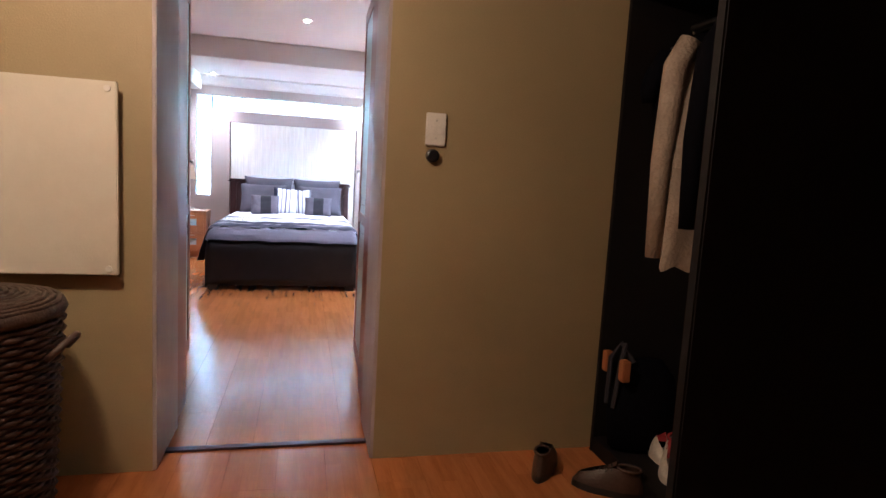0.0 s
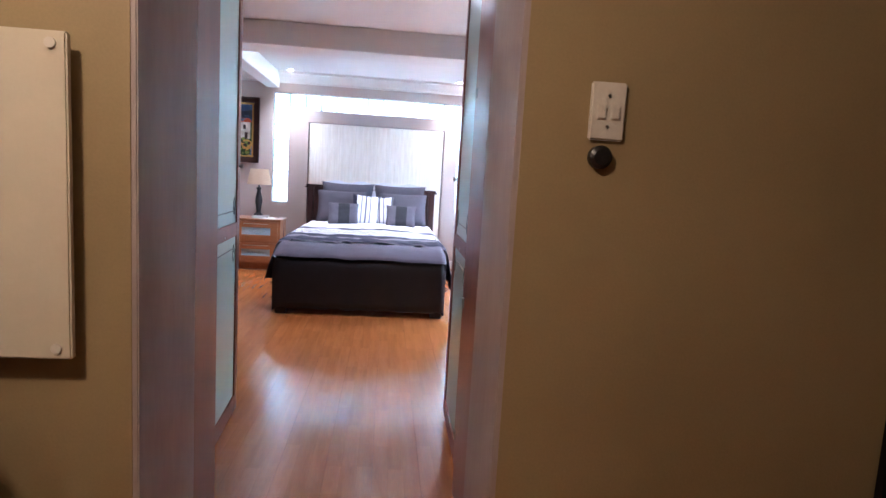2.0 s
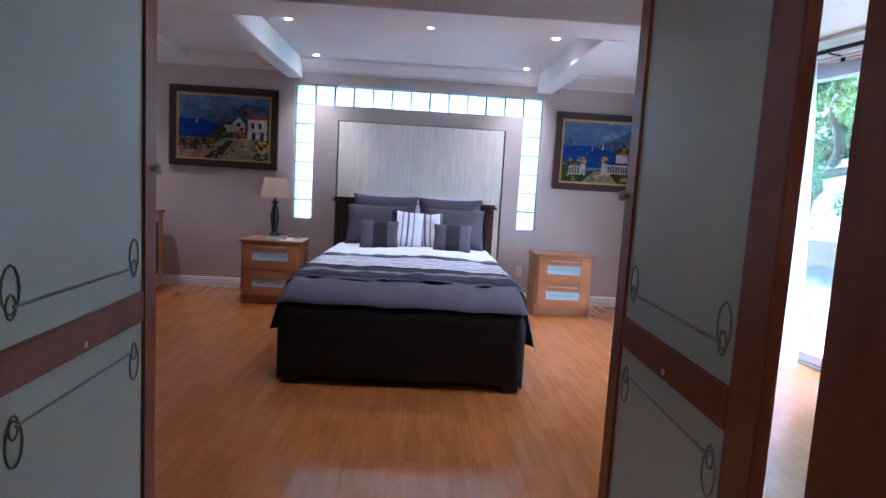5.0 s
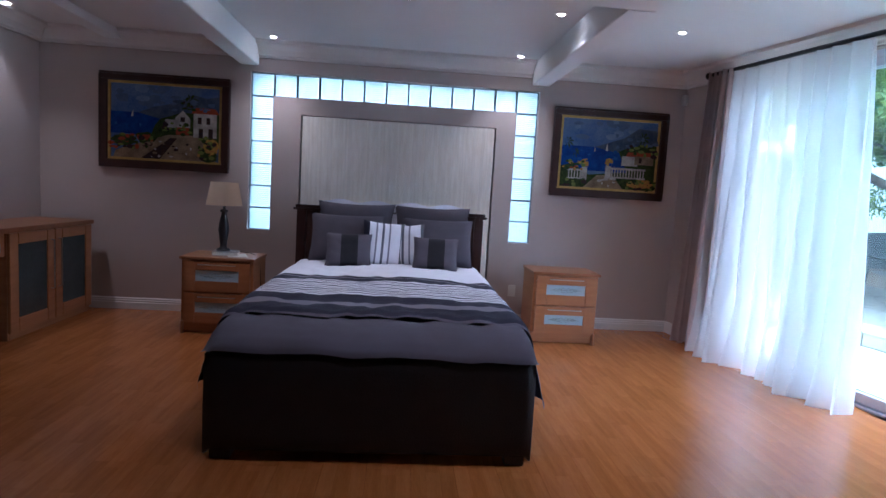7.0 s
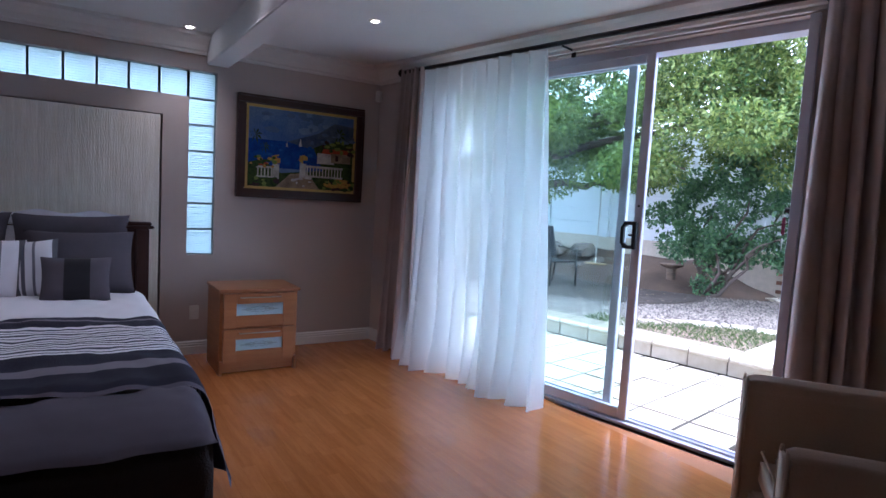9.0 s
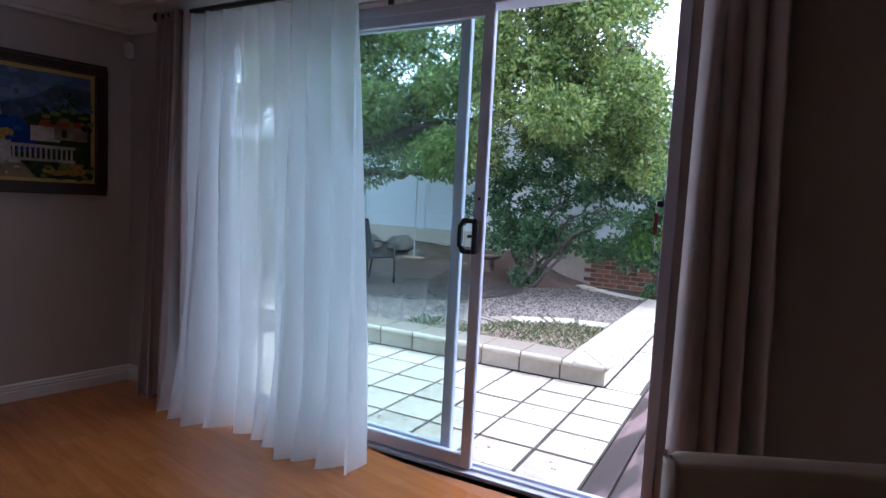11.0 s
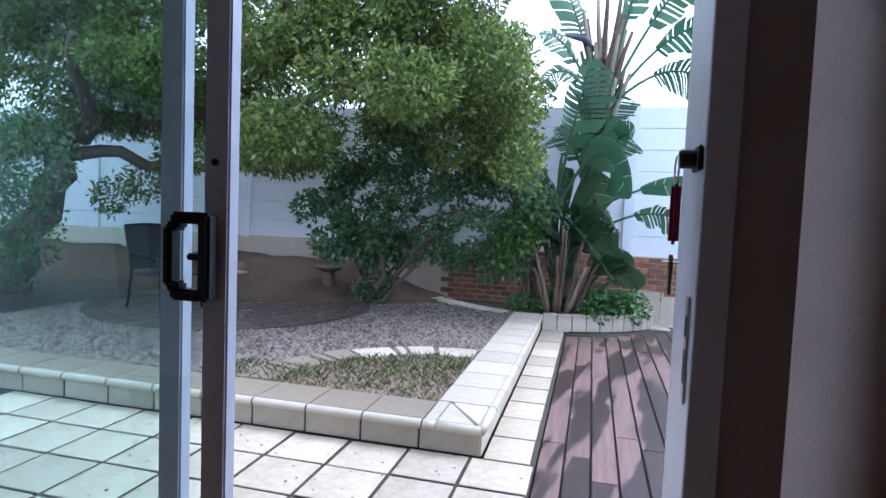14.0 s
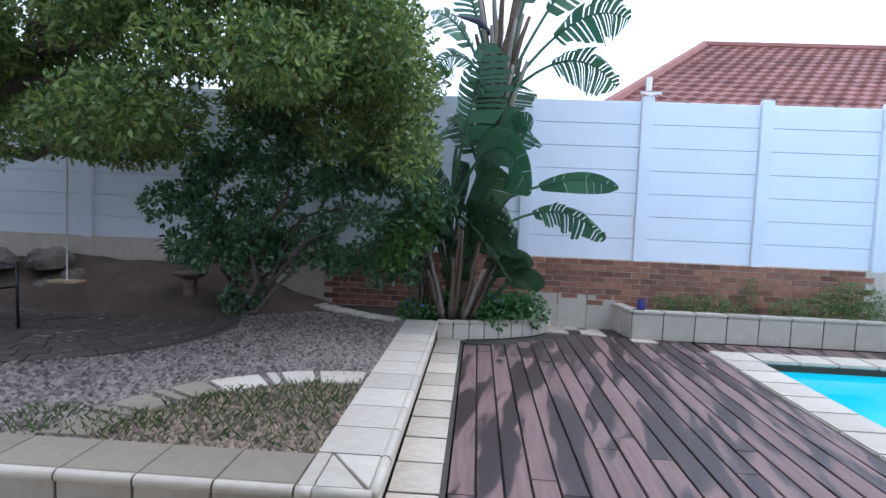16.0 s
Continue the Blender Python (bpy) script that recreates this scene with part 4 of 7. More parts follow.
def nightstand(m, label):
    n = thing("nightstand", m, label, "nightstand", "nightstands beside the bed")
    W, D, H = 0.55, 0.42, 0.61
    part("body", MB().box(-W / 2, W / 2, 0.02, D, 0.075, H - 0.022).box(-W / 2, -W / 2 + 0.02, 0.0, D, 0.0, 0.1).box(W / 2 - 0.02, W / 2, 0.0, D, 0, 0.1).box(-W / 2, W / 2, 0.03, 0.05, 0.01, 0.08), M_OAK, n, bevel=0.002)
    part("top", MB().box(-W / 2 - 0.012, W / 2 + 0.012, -0.012, D, H - 0.022, H), M_OAKH, n, bevel=0.004)
    for z0, z1 in ((0.085, 0.325), (0.335, 0.58)):
        d = part("drawer", MB().box(-W / 2 + 0.022, -0.165, -0.002, 0.02, z0, z1).box(0.165, W / 2 - 0.022, -0.002, 0.02, z0, z1).box(-0.165, 0.165, -0.002, 0.02, z0, z0 + 0.085).box(-0.165, 0.165, -0.002, 0.02, z1 - 0.075, z1), M_OAK, n, bevel=0.004)
        part("glass_inlay", MB().box(-0.17, 0.17, 0.006, 0.012, z0 + 0.08, z1 - 0.07), M_FROSTBLUE, d)
        e = MB()
        zc = (z0 + z1) / 2 + 0.004
        for s in (-1, 1):
            for k in range(3):
                e.tube([(s * (0.022 + 0.03 * k) + 0.016 * math.cos(q), 0.0055, zc + (0.02 - 0.005 * k) * math.sin(q)) for q in [r * math.pi / 5 for r in range(10)]], 0.0018, 4)
        e.tube([(-0.13, 0.0055, zc), (0.13, 0.0055, zc)], 0.0018, 4)
        part("etching", e, M_ETCH, d)
        part("handle", MB().tube([(-0.14, -0.002, z1 - 0.028), (-0.14, -0.022, z1 - 0.028), (0.14, -0.022, z1 - 0.028), (0.14, -0.002, z1 - 0.028)], 0.0045, 8), M_STEEL, d, "slim steel bar handle")
    return n


nightstand(pose(-1.27, 8.22, 0), "oak nightstand with two glass-inlaid drawers, carrying a lamp")
nightstand(pose(1.545, 8.335, 0), "oak nightstand with two glass-inlaid drawers, bare top")

lampx, lampy = -1.29, 8.44
bk1 = thing("book", pose(lampx + 0.03, lampy - 0.02, 0.61, 0, 0, 8), "closed book lying under the lamp", "book")
part("pages", MB().box(-0.095, 0.095, -0.07, 0.07, 0.003, 0.028), M_SWITCH, bk1)
part("cover", MB().box(-0.1, 0.1, -0.074, 0.074, 0, 0.003).box(-0.1, 0.1, -0.074, 0.074, 0.028, 0.031).box(-0.1, -0.097, -0.074, 0.074, 0, 0.031), mat("grey_card", (0.35, 0.34, 0.34), None, 0.6), bk1)
ppr = thing("paper_sheet", pose(lampx + 0.13, lampy - 0.06, 0.61, 0, 0, 20), "loose white paper on the nightstand", "paper")
part("sheet", MB().grid(lambda i, j: ((i - 0.5) * 0.15, (j - 0.5) * 0.2, 0.002 + 0.004 * i * j), 4, 4), M_SWITCH, ppr)
tl_ = thing("table_lamp", pose(lampx, lampy, 0.641), "black turned table lamp with a beige fabric shade", "table lamp")
part("stem", MB().lathe([(0.055, 0), (0.055, 0.012), (0.03, 0.025), (0.026, 0.05), (0.036, 0.12), (0.043, 0.17), (0.036, 0.23), (0.022, 0.29), (0.02, 0.31), (0.032, 0.318), (0.032, 0.33), (0.012, 0.34), (0.008, 0.42)], 24), M_BLACKP, tl_, smooth=True)
part("shade", MB().grid(lambda i, j: ((0.14 - 0.035 * j) * math.cos(6.2832 * i), (0.14 - 0.035 * j) * math.sin(6.2832 * i), 0.37 + 0.185 * j), 40, 4), sheer("lamp_shade_cloth", (0.7, 0.55, 0.4), 0.06), tl_, "beige tapered fabric shade", smooth=True)
part("cord", MB().tube([(0.05, 0.05, 0.0), (0.2, 0.08, -0.02), (0.29, 0.02, -0.04), (0.3, 0.03, -0.3), (0.3, 0.1, -0.58)], 0.003, 6), M_BLACKP, tl_)

# desk and cabinet along the side wall
dk = thing("desk_cabinet", pose(-3.035, 0, 0), "long oak desk unit with a glass-doored cabinet", "desk")
part("desktop", MB().box(0.0, 0.50, 5.35, 8.90, 0.765, 0.80), M_OAKH, dk, bevel=0.004)
part("cabinet_body", MB().box(0.0, 0.47, 7.80, 7.82, 0, 0.765).box(0.0, 0.47, 8.86, 8.88, 0, 0.765).box(0.0, 0.02, 7.82, 8.86, 0, 0.765).box(0.0, 0.47, 7.82, 8.86, 0.0, 0.06).box(0.02, 0.44, 7.82, 8.86, 0.40, 0.418), M_OAK, dk, bevel=0.002)
for k in range(2):
    y0 = 7.80 + 0.54 * k
    d = part("cabinet_door", MB().box(0.47, 0.49, y0 + 0.003, y0 + 0.10, 0.05, 0.76).box(0.47, 0.49, y0 + 0.44, y0 + 0.537, 0.05, 0.76).box(0.47, 0.49, y0 + 0.10, y0 + 0.44, 0.05, 0.15).box(0.47, 0.49, y0 + 0.10, y0 + 0.44, 0.68, 0.76), M_OAK, dk, bevel=0.004)
    part("pane", MB().box(0.478, 0.484, y0 + 0.095, y0 + 0.445, 0.145, 0.685), M_CABGLASS, d)
    yh = y0 + (0.49 if k == 0 else 0.05)
    part("handle", MB().tube([(0.49, yh, 0.30), (0.513, yh, 0.30), (0.513, yh, 0.68), (0.49, yh, 0.68)], 0.005, 8), M_STEEL, d)
part("apron", MB().box(0.0, 0.46, 5.40, 7.80, 0.60, 0.765), M_OAK, dk, bevel=0.002)
for k in range(2):
    y0 = 5.45 + 1.17 * k
    d = part("drawer", MB().box(0.46, 0.48, y0, y0 + 1.15, 0.605, 0.76), M_OAK, dk, bevel=0.004)
    part("glass_inlay", MB().box(0.479, 0.483, y0 + 0.2, y0 + 1.1, 0.635, 0.70), M_FROSTBLUE, d)
    part("handle", MB().tube([(0.48, y0 + 0.25, 0.735), (0.5, y0 + 0.25, 0.735), (0.5, y0 + 1.05, 0.735), (0.48, y0 + 1.05, 0.735)], 0.005, 8), M_STEEL, d)
part("end_panel", MB().box(0.0, 0.46, 5.38, 5.40, 0, 0.765), M_OAK, dk)
stl = thing("stool", pose(-2.60, 6.98, 0), "dark stool with a cream padded seat under the desk", "stool")
part("seat", MB().box(-0.2, 0.2, -0.22, 0.22, 0.43, 0.5), mat("cream_pad", (0.6, 0.55, 0.46), None, 0.8), stl, bevel=0.025)
for sx in (-0.16, 0.16):
    for sy in (-0.18, 0.18):
        part("leg", MB().box(sx - 0.025, sx + 0.025, sy - 0.025, sy + 0.025, 0, 0.43), M_BLACKP, stl, bevel=0.003)

# pictures
M_GOLD = mat("gilt_slip", (0.55, 0.36, 0.10), (0.42, 0.26, 0.07), 0.35, 20, 120, 0.1, metal=0.5)
M_FRAME = mat("mahogany_frame", (0.055, 0.02, 0.014), (0.028, 0.012, 0.01), 0.3, 6, 80, 0.1)


def paint(name, a, b, sc=14):
    return bpy.data.materials.get(name) or mat(name, a, b, 0.6, sc, 90, 0.35, spec=0.15)


def frame_box(w, h, t0, t1, y0, y1):
    return MB().box(-w, w, y0, y1, h - t1, h).box(-w, w, y0, y1, -h, -h + t1).box(-w, -w + t1, y0, y1, -h + t1, h - t1).box(w - t1, w, y0, y1, -h + t1, h - t1)


def picture(m, w, h, label, shapes):
    p = thing("painting", m, label, "painting", "paintings beside the bed")
    part("frame", frame_box(w, h, 0, 0.065, -0.04, 0.0), M_FRAME, p, "broad dark wooden frame", 0.008)
    part("frame_edge", frame_box(w + 0.006, h + 0.006, 0, 0.02, -0.05, -0.002), M_FRAME, p, bevel=0.006)
    part("slip", frame_box(w - 0.064, h - 0.064, 0, 0.022, -0.030, -0.010), M_GOLD, p, "gilt inner slip", 0.003)
    iw, ih = w - 0.084, h - 0.084
    part("canvas", MB().box(-iw, iw, -0.014, -0.004, -ih, ih), paint("painted_sky", (0.03, 0.09, 0.26), (0.16, 0.22, 0.33), 4), p)
    for k, (mt, poly) in enumerate(shapes):
        yy = -0.0145 - 0.0004 * k
        n = len(poly)
        part("painted_area", MB().add([(x * iw, yy, z * ih) for x, z in poly], [tuple(range(n))]), mt, p)
    return p


SEA = paint("painted_sea", (0.003, 0.02, 0.17), (0.012, 0.075, 0.32))
HILL = paint("painted_hill", (0.025, 0.05, 0.11), (0.10, 0.13, 0.17))
GREEN = paint("painted_green", (0.008, 0.025, 0.010), (0.055, 0.085, 0.02), 30)
WALLP = paint("painted_wall", (0.58, 0.54, 0.48), (0.26, 0.22, 0.2), 14)
ROOFP = paint("painted_roof", (0.38, 0.07, 0.03), (0.28, 0.05, 0.02), 30)
DARKP = paint("painted_dark", (0.02, 0.02, 0.03), (0.06, 0.03, 0.02), 30)
PATHP = paint("painted_path", (0.36, 0.26, 0.16), (0.12, 0.08, 0.05), 12)
FLOWP = paint("painted_flowers", (0.5, 0.36, 0.05), (0.35, 0.1, 0.05), 60)


def blob(cx, cz, rx, rz, seed, n=18):
    q = random.Random(seed)
    return [(cx + rx * (0.75 + 0.35 * q.random()) * math.cos(2 * math.pi * k / n), cz + rz * (0.75 + 0.35 * q.random()) * math.sin(2 * math.pi * k / n)) for k in range(n)]


def rect(x0, x1, z0, z1):
    return [(x0, z0), (x1, z0), (x1, z1), (x0, z1)]


def palm(cx, cz, s, seed):
    out = []
    for k in range(8):
        a = k * 0.785 + 0.3
        dx, dz = s * math.cos(a), s * 1.5 * math.sin(a)
        out.append((GREEN, [(cx, cz), (cx + dx * 0.6 - dz * 0.08, cz + dz * 0.6 + dx * 0.1 + 0.03), (cx + dx, cz + dz - 0.04), (cx + dx * 0.6 + dz * 0.08, cz + dz * 0.6 - dx * 0.1)]))
    return out


left = [(SEA, rect(-1, 0.3, -0.35, 0.24)), (HILL, [(-0.5, 0.24), (-0.2, 0.42), (0.2, 0.55), (0.5, 0.8), (0.75, 0.72), (1, 0.78), (1, 0.1), (-0.1, 0.1)]),
        (GREEN, [(-0.2, -0.1), (-0.1, 0.1), (0.1, 0.2), (0.3, 0.3), (1, 0.3), (1, -0.5), (-0.3, -0.5)]), (PATHP, [(-0.95, -1), (-0.9, -0.8), (0.05, -0.32), (0.6, -0.3), (0.95, -1)]),
        (DARKP, [(-0.45, -1), (0.1, -0.4), (0.22, -0.4), (-0.1, -1)]), (GREEN, blob(-0.75, -0.52, 0.25, 0.18, 1)), (GREEN, blob(-0.35, -0.42, 0.2, 0.16, 2)), (ROOFP, blob(-0.36, -0.42, 0.07, 0.08, 3)),
        (WALLP, [(0.18, -0.1), (0.18, 0.15), (0.32, 0.36), (0.46, 0.15), (0.46, -0.1)]), (WALLP, rect(0.0, 0.2, -0.12, 0.1)), (DARKP, rect(0.28, 0.36, 0.05, 0.18)), (ROOFP, rect(0.2, 0.44, -0.3, -0.1)),
        (WALLP, rect(0.52, 0.95, -0.35, 0.3)), (ROOFP, [(0.48, 0.3), (0.56, 0.45), (0.92, 0.45), (1, 0.3)])] + \
       [(DARKP, rect(x, x + 0.07, 0.02, 0.2)) for x in (0.6, 0.76)] + [(DARKP, rect(x, x + 0.08, -0.35, -0.1)) for x in (0.62, 0.8)] + palm(0.46, 0.62, 0.16, 1) + \
       [(FLOWP, blob(0.86, -0.6, 0.16, 0.26, 7)), (GREEN, blob(0.8, -0.82, 0.2, 0.2, 8)), (FLOWP, blob(0.84, -0.7, 0.1, 0.14, 9)), (WALLP, [(-0.62, 0.12), (-0.58, 0.3), (-0.57, 0.12)])]
right = [(SEA, rect(-1, 1, -0.5, 0.2)), (HILL, [(-0.3, 0.2), (0.0, 0.35), (0.3, 0.5), (0.6, 0.8), (1, 0.75), (1, 0.05), (0.1, 0.08)]), (GREEN, [(0.2, 0.1), (0.5, 0.3), (1, 0.35), (1, -0.6), (0.4, -0.5)]),
         (GREEN, [(-1, -1), (-1, -0.4), (-0.75, -0.3), (-0.4, -0.62), (0.3, -0.5), (1, -0.55), (1, -1)]), (PATHP, [(-0.5, -1), (-0.22, -0.62), (0.1, -0.58), (0.35, -1)]),
         (WALLP, rect(0.28, 0.62, -0.3, -0.02)), (ROOFP, [(0.36, -0.02), (0.4, 0.1), (0.9, 0.12), (0.95, -0.02)]), (PATHP, rect(0.55, 0.95, -0.25, 0.0)), (DARKP, rect(0.64, 0.7, -0.2, -0.05)),
         (WALLP, rect(-0.85, -0.5, -0.52, -0.47)), (WALLP, rect(-0.02, 0.8, -0.43, -0.37)), (WALLP, rect(-0.02, 0.8, -0.68, -0.63)), (WALLP, rect(-0.85, -0.5, -0.76, -0.72))] + \
        [(WALLP, rect(x, x + 0.025, -0.65, -0.4)) for x in [0.02 + 0.06 * k for k in range(13)]] + [(WALLP, rect(x, x + 0.025, -0.74, -0.5)) for x in [-0.83 + 0.06 * k for k in range(6)]] + \
        [(WALLP, rect(-0.56, -0.44, -0.78, -0.4)), (WALLP, rect(-0.06, 0.06, -0.7, -0.32)), (FLOWP, blob(-0.5, -0.28, 0.09, 0.14, 4)), (FLOWP, blob(0.0, -0.22, 0.09, 0.12, 5)), (FLOWP, blob(0.7, -0.82, 0.28, 0.14, 6))] + palm(-0.88, 0.3, 0.13, 2) + palm(0.68, 0.5, 0.16, 3) + palm(-0.72, 0.02, 0.1, 4) + [(WALLP, [(-0.1, 0.1), (-0.07, 0.32), (-0.04, 0.1)]), (WALLP, [(-0.34, 0.06), (-0.32, 0.2), (-0.3, 0.06)])]
def dabs(seed, rows_):
    """Loose brush dabs; rows of (count, colours, x0, x1, z0, z1, size)."""
    q = random.Random(seed)
    out = []
    for n, cols, x0, x1, z0, z1, s in rows_:
        for k in range(n):
            out.append((q.choice(cols), blob(q.uniform(x0, x1), q.uniform(z0, z1), s * q.uniform(0.5, 1.3), s * q.uniform(0.4, 1.2), q.random(), 7)))
    return out


LIGHTG = paint("painted_light_green", (0.10, 0.16, 0.03), (0.22, 0.24, 0.06), 30)
CLOUDP = paint("painted_cloud", (0.20, 0.26, 0.36), (0.11, 0.17, 0.30), 10)
HAZEP = paint("painted_haze", (0.12, 0.17, 0.26), (0.06, 0.10, 0.19), 10)
FOAMP = paint("painted_wave", (0.03, 0.12, 0.38), (0.01, 0.06, 0.24), 20)
left = dabs(1, [(16, [CLOUDP, HAZEP], -0.95, 0.4, 0.45, 0.95, 0.13)]) + left + dabs(2, [(14, [FOAMP, SEA], -0.95, -0.3, -0.25, 0.2, 0.05), (18, [HAZEP, HILL], 0.1, 0.95, 0.35, 0.6, 0.06), (22, [GREEN, LIGHTG, DARKP], 0.0, 0.5, -0.3, 0.0, 0.05), (30, [GREEN, LIGHTG, DARKP, ROOFP], -0.95, -0.2, -0.75, -0.35, 0.06), (26, [GREEN, LIGHTG, FLOWP, DARKP], 0.65, 0.97, -0.95, -0.35, 0.06), (20, [PATHP, DARKP, WALLP], -0.4, 0.6, -0.95, -0.5, 0.04), (10, [GREEN, DARKP], 0.35, 0.6, 0.35, 0.7, 0.05)])
right = dabs(3, [(16, [CLOUDP, HAZEP], -0.8, 0.6, 0.45, 0.95, 0.13)]) + right + dabs(4, [(14, [FOAMP, SEA], -0.7, 0.2, -0.4, 0.1, 0.05), (18, [HAZEP, HILL], 0.1, 0.95, 0.2, 0.6, 0.06), (26, [GREEN, LIGHTG, DARKP], 0.3, 0.97, -0.02, 0.3, 0.06), (20, [GREEN, LIGHTG, FLOWP, ROOFP], -0.95, -0.5, -0.5, -0.2, 0.05), (34, [GREEN, LIGHTG, FLOWP, DARKP], 0.35, 0.97, -0.97, -0.7, 0.06), (18, [GREEN, DARKP, LIGHTG], -0.97, -0.5, -0.97, -0.78, 0.06), (14, [PATHP, WALLP], -0.3, 0.2, -0.95, -0.65, 0.04)])
picture(pose(-1.97, 8.998, 1.68), 0.55, 0.405, "coastal villa oil painting in a dark wooden frame", left)
picture(pose(2.035, 8.998, 1.655), 0.535, 0.40, "seaside terrace oil painting in a dark wooden frame", right)

ht = thing("heart_ornament", pose(-3.036, 8.16, 1.93), "white wooden heart hanging on the wall", "ornament")


def heart(s, n=28):
    return [(0.0, s * 16 * math.sin(a) ** 3, s * (13 * math.cos(a) - 5 * math.cos(2 * a) - 2 * math.cos(3 * a) - math.cos(4 * a))) for a in [2 * math.pi * k / n for k in range(n + 1)]]


part("outer_loop", MB().tube([(0.015, y, z) for _, y, z in heart(0.0072)], 0.012, 8), M_TRIM, ht, smooth=True)
part("inner_loop", MB().tube([(0.015, y, z + 0.012) for _, y, z in heart(0.0038)], 0.009, 8), M_TRIM, ht, smooth=True)
sn = thing("motion_sensor_alarm", pose(2.70, 8.99, 2.2, 0, 0, 20), "small white alarm sensor in the corner", "sensor")
sn.name = "alarm_sensor"
part("case", MB().box(-0.03, 0.03, -0.045, 0, -0.05, 0.045), M_SWITCH, sn, bevel=0.01)
so = thing("wall_socket", pose(1.215, 8.998, 0.33), "white wall socket beside the bed", "socket")
part("plate", MB().box(-0.035, 0.035, -0.01, 0, -0.055, 0.055), M_SWITCH, so, bevel=0.004)

# ---- curtains ----
rod = thing("curtain_rod", GM, "black curtain rod above the sliding door", "curtain rod")
part("rod", MB().tube([(-0.19, 2.02, 2.335), (-0.19, -1.75, 2.335)], 0.016, 14), M_BLACKM, rod, smooth=True)
for v in (2.05, -1.78):
    part("finial", MB().lathe([(0.012, -0.03), (0.026, -0.015), (0.028, 0.0), (0.022, 0.018), (0.006, 0.028)], 14, (-0.19, v, 2.335)), M_BLACKM, rod, smooth=True)
for v in (1.85, 0.45, -0.98):
    part("bracket", MB().tube([(-0.062, v, 2.31), (-0.19, v, 2.315)], 0.007, 8).box(-0.07, -0.06, v - 0.015, v + 0.015, 2.27, 2.35), M_BLACKM, rod)


def curtain(name, label, mats, vt0, vt1, vb0, vb1, folds, amp_t, amp_b, z0, u, ub, group, nz=26, seed=0, spread=0.0, top=2.345):
    """Hanging cloth: folds deepen and drift towards the hem."""
    c = thing(name, GM, label, "curtain", group)
    q = random.Random(seed)
    ph = [q.uniform(0, 6) for _ in range(6)]
    n = folds * 12

    def fn(i, j):
        h = 1 - j
        warp = i + 0.012 * math.sin(5 * i * 6.28 / 2 + ph[0]) + 0.02 * h * math.sin(3.1 * i + ph[1] + 2 * h)
        v = (vt0 + (vt1 - vt0) * warp) * j + (vb0 + (vb1 - vb0) * warp) * h
        a = amp_t * j + amp_b * h
        w = math.sin(2 * math.pi * folds * warp + ph[2] + 0.7 * math.sin(2.3 * h + 4 * i))
        w2 = math.sin(2 * math.pi * folds * 0.37 * warp + ph[3] + 1.5 * h)
        a *= 0.55 + 0.9 * abs(math.sin(4.3 * i + ph[4])) + 0.25 * math.sin(11 * i + ph[5])
        flare = spread * max(0, h - 0.75) ** 2 * 16
        return (u * j + ub * h + a * w + 0.5 * a * w2 * h - flare * (0.5 + 0.5 * w2), v + 0.4 * a * math.cos(2 * math.pi * folds * warp), z0 + (top - z0) * j + 0.012 * (1 - j) * w2)
    part("cloth", MB().grid(fn, n, nz), mats, c, smooth=True)
    return c


curtain("curtain", "taupe lined curtain gathered at the window edge", M_CURT, 2.04, 1.74, 2.20, 1.72, 5, 0.045, 0.06, 0.02, -0.19, -0.19, "window curtains", seed=2)
curtain("curtain", "taupe lined curtain gathered at the window edge", M_CURT, -1.0, -1.25, -1.01, -1.32, 4, 0.05, 0.065, 0.02, -0.19, -0.19, "window curtains", seed=3)
curtain("sheer_curtain", "sheer white voile curtain pooling on the floor", M_SHEER, 1.82, 0.56, 1.72, 0.38, 10, 0.03, 0.085, 0.012, -0.17, -0.22, "sheer curtains", nz=34, seed=5, spread=0.11, top=2.317)

# ---- tub chair ----
M_TAN = mat("tan_leather", (0.58, 0.43, 0.33), (0.50, 0.36, 0.27), 0.5, 4, 160, 0.12)
ch = thing("tub_chair", pose(2.365, 4.793, 0, 0, 0, -143.1), "tan leather tub chair beside the sliding door", "armchair")


def tub(i, j):
    """Upholstered wall in a U round the seat, open towards -y; j runs round its section."""
    ln = 0.62 + 0.30 * math.pi + 0.62
    d = i * ln
    if d < 0.62:
        c, nrm = Vector((-0.35, -0.36 + d, 0)), Vector((-1, 0, 0))
    elif d < 0.62 + 0.30 * math.pi:
        a = math.pi - (d - 0.62) / 0.30
        c, nrm = Vector((0.35 * math.cos(a), 0.26 + 0.12 * math.sin(a), 0)), Vector((math.cos(a), math.sin(a), 0))
    else:
        c, nrm = Vector((0.35, 0.26 - (d - 0.62 - 0.30 * math.pi), 0)), Vector((1, 0, 0))
    sec = [(0.05, 0.08), (0.055, 0.4), (0.052, 0.70), (0.04, 0.745), (0.0, 0.76), (-0.04, 0.745), (-0.052, 0.70), (-0.045, 0.4), (-0.05, 0.08)]
    t = j * (len(sec) - 1)
    k = min(int(t), len(sec) - 2)
    o, z = (sec[k][q] * (1 - t + k) + sec[k + 1][q] * (t - k) for q in (0, 1))
    end = max(0.0, 1 - min(i, 1 - i) / 0.012)
    return c + nrm * o * (1 - 0.25 * end) + Vector((0, 0, z - 0.01 * end))


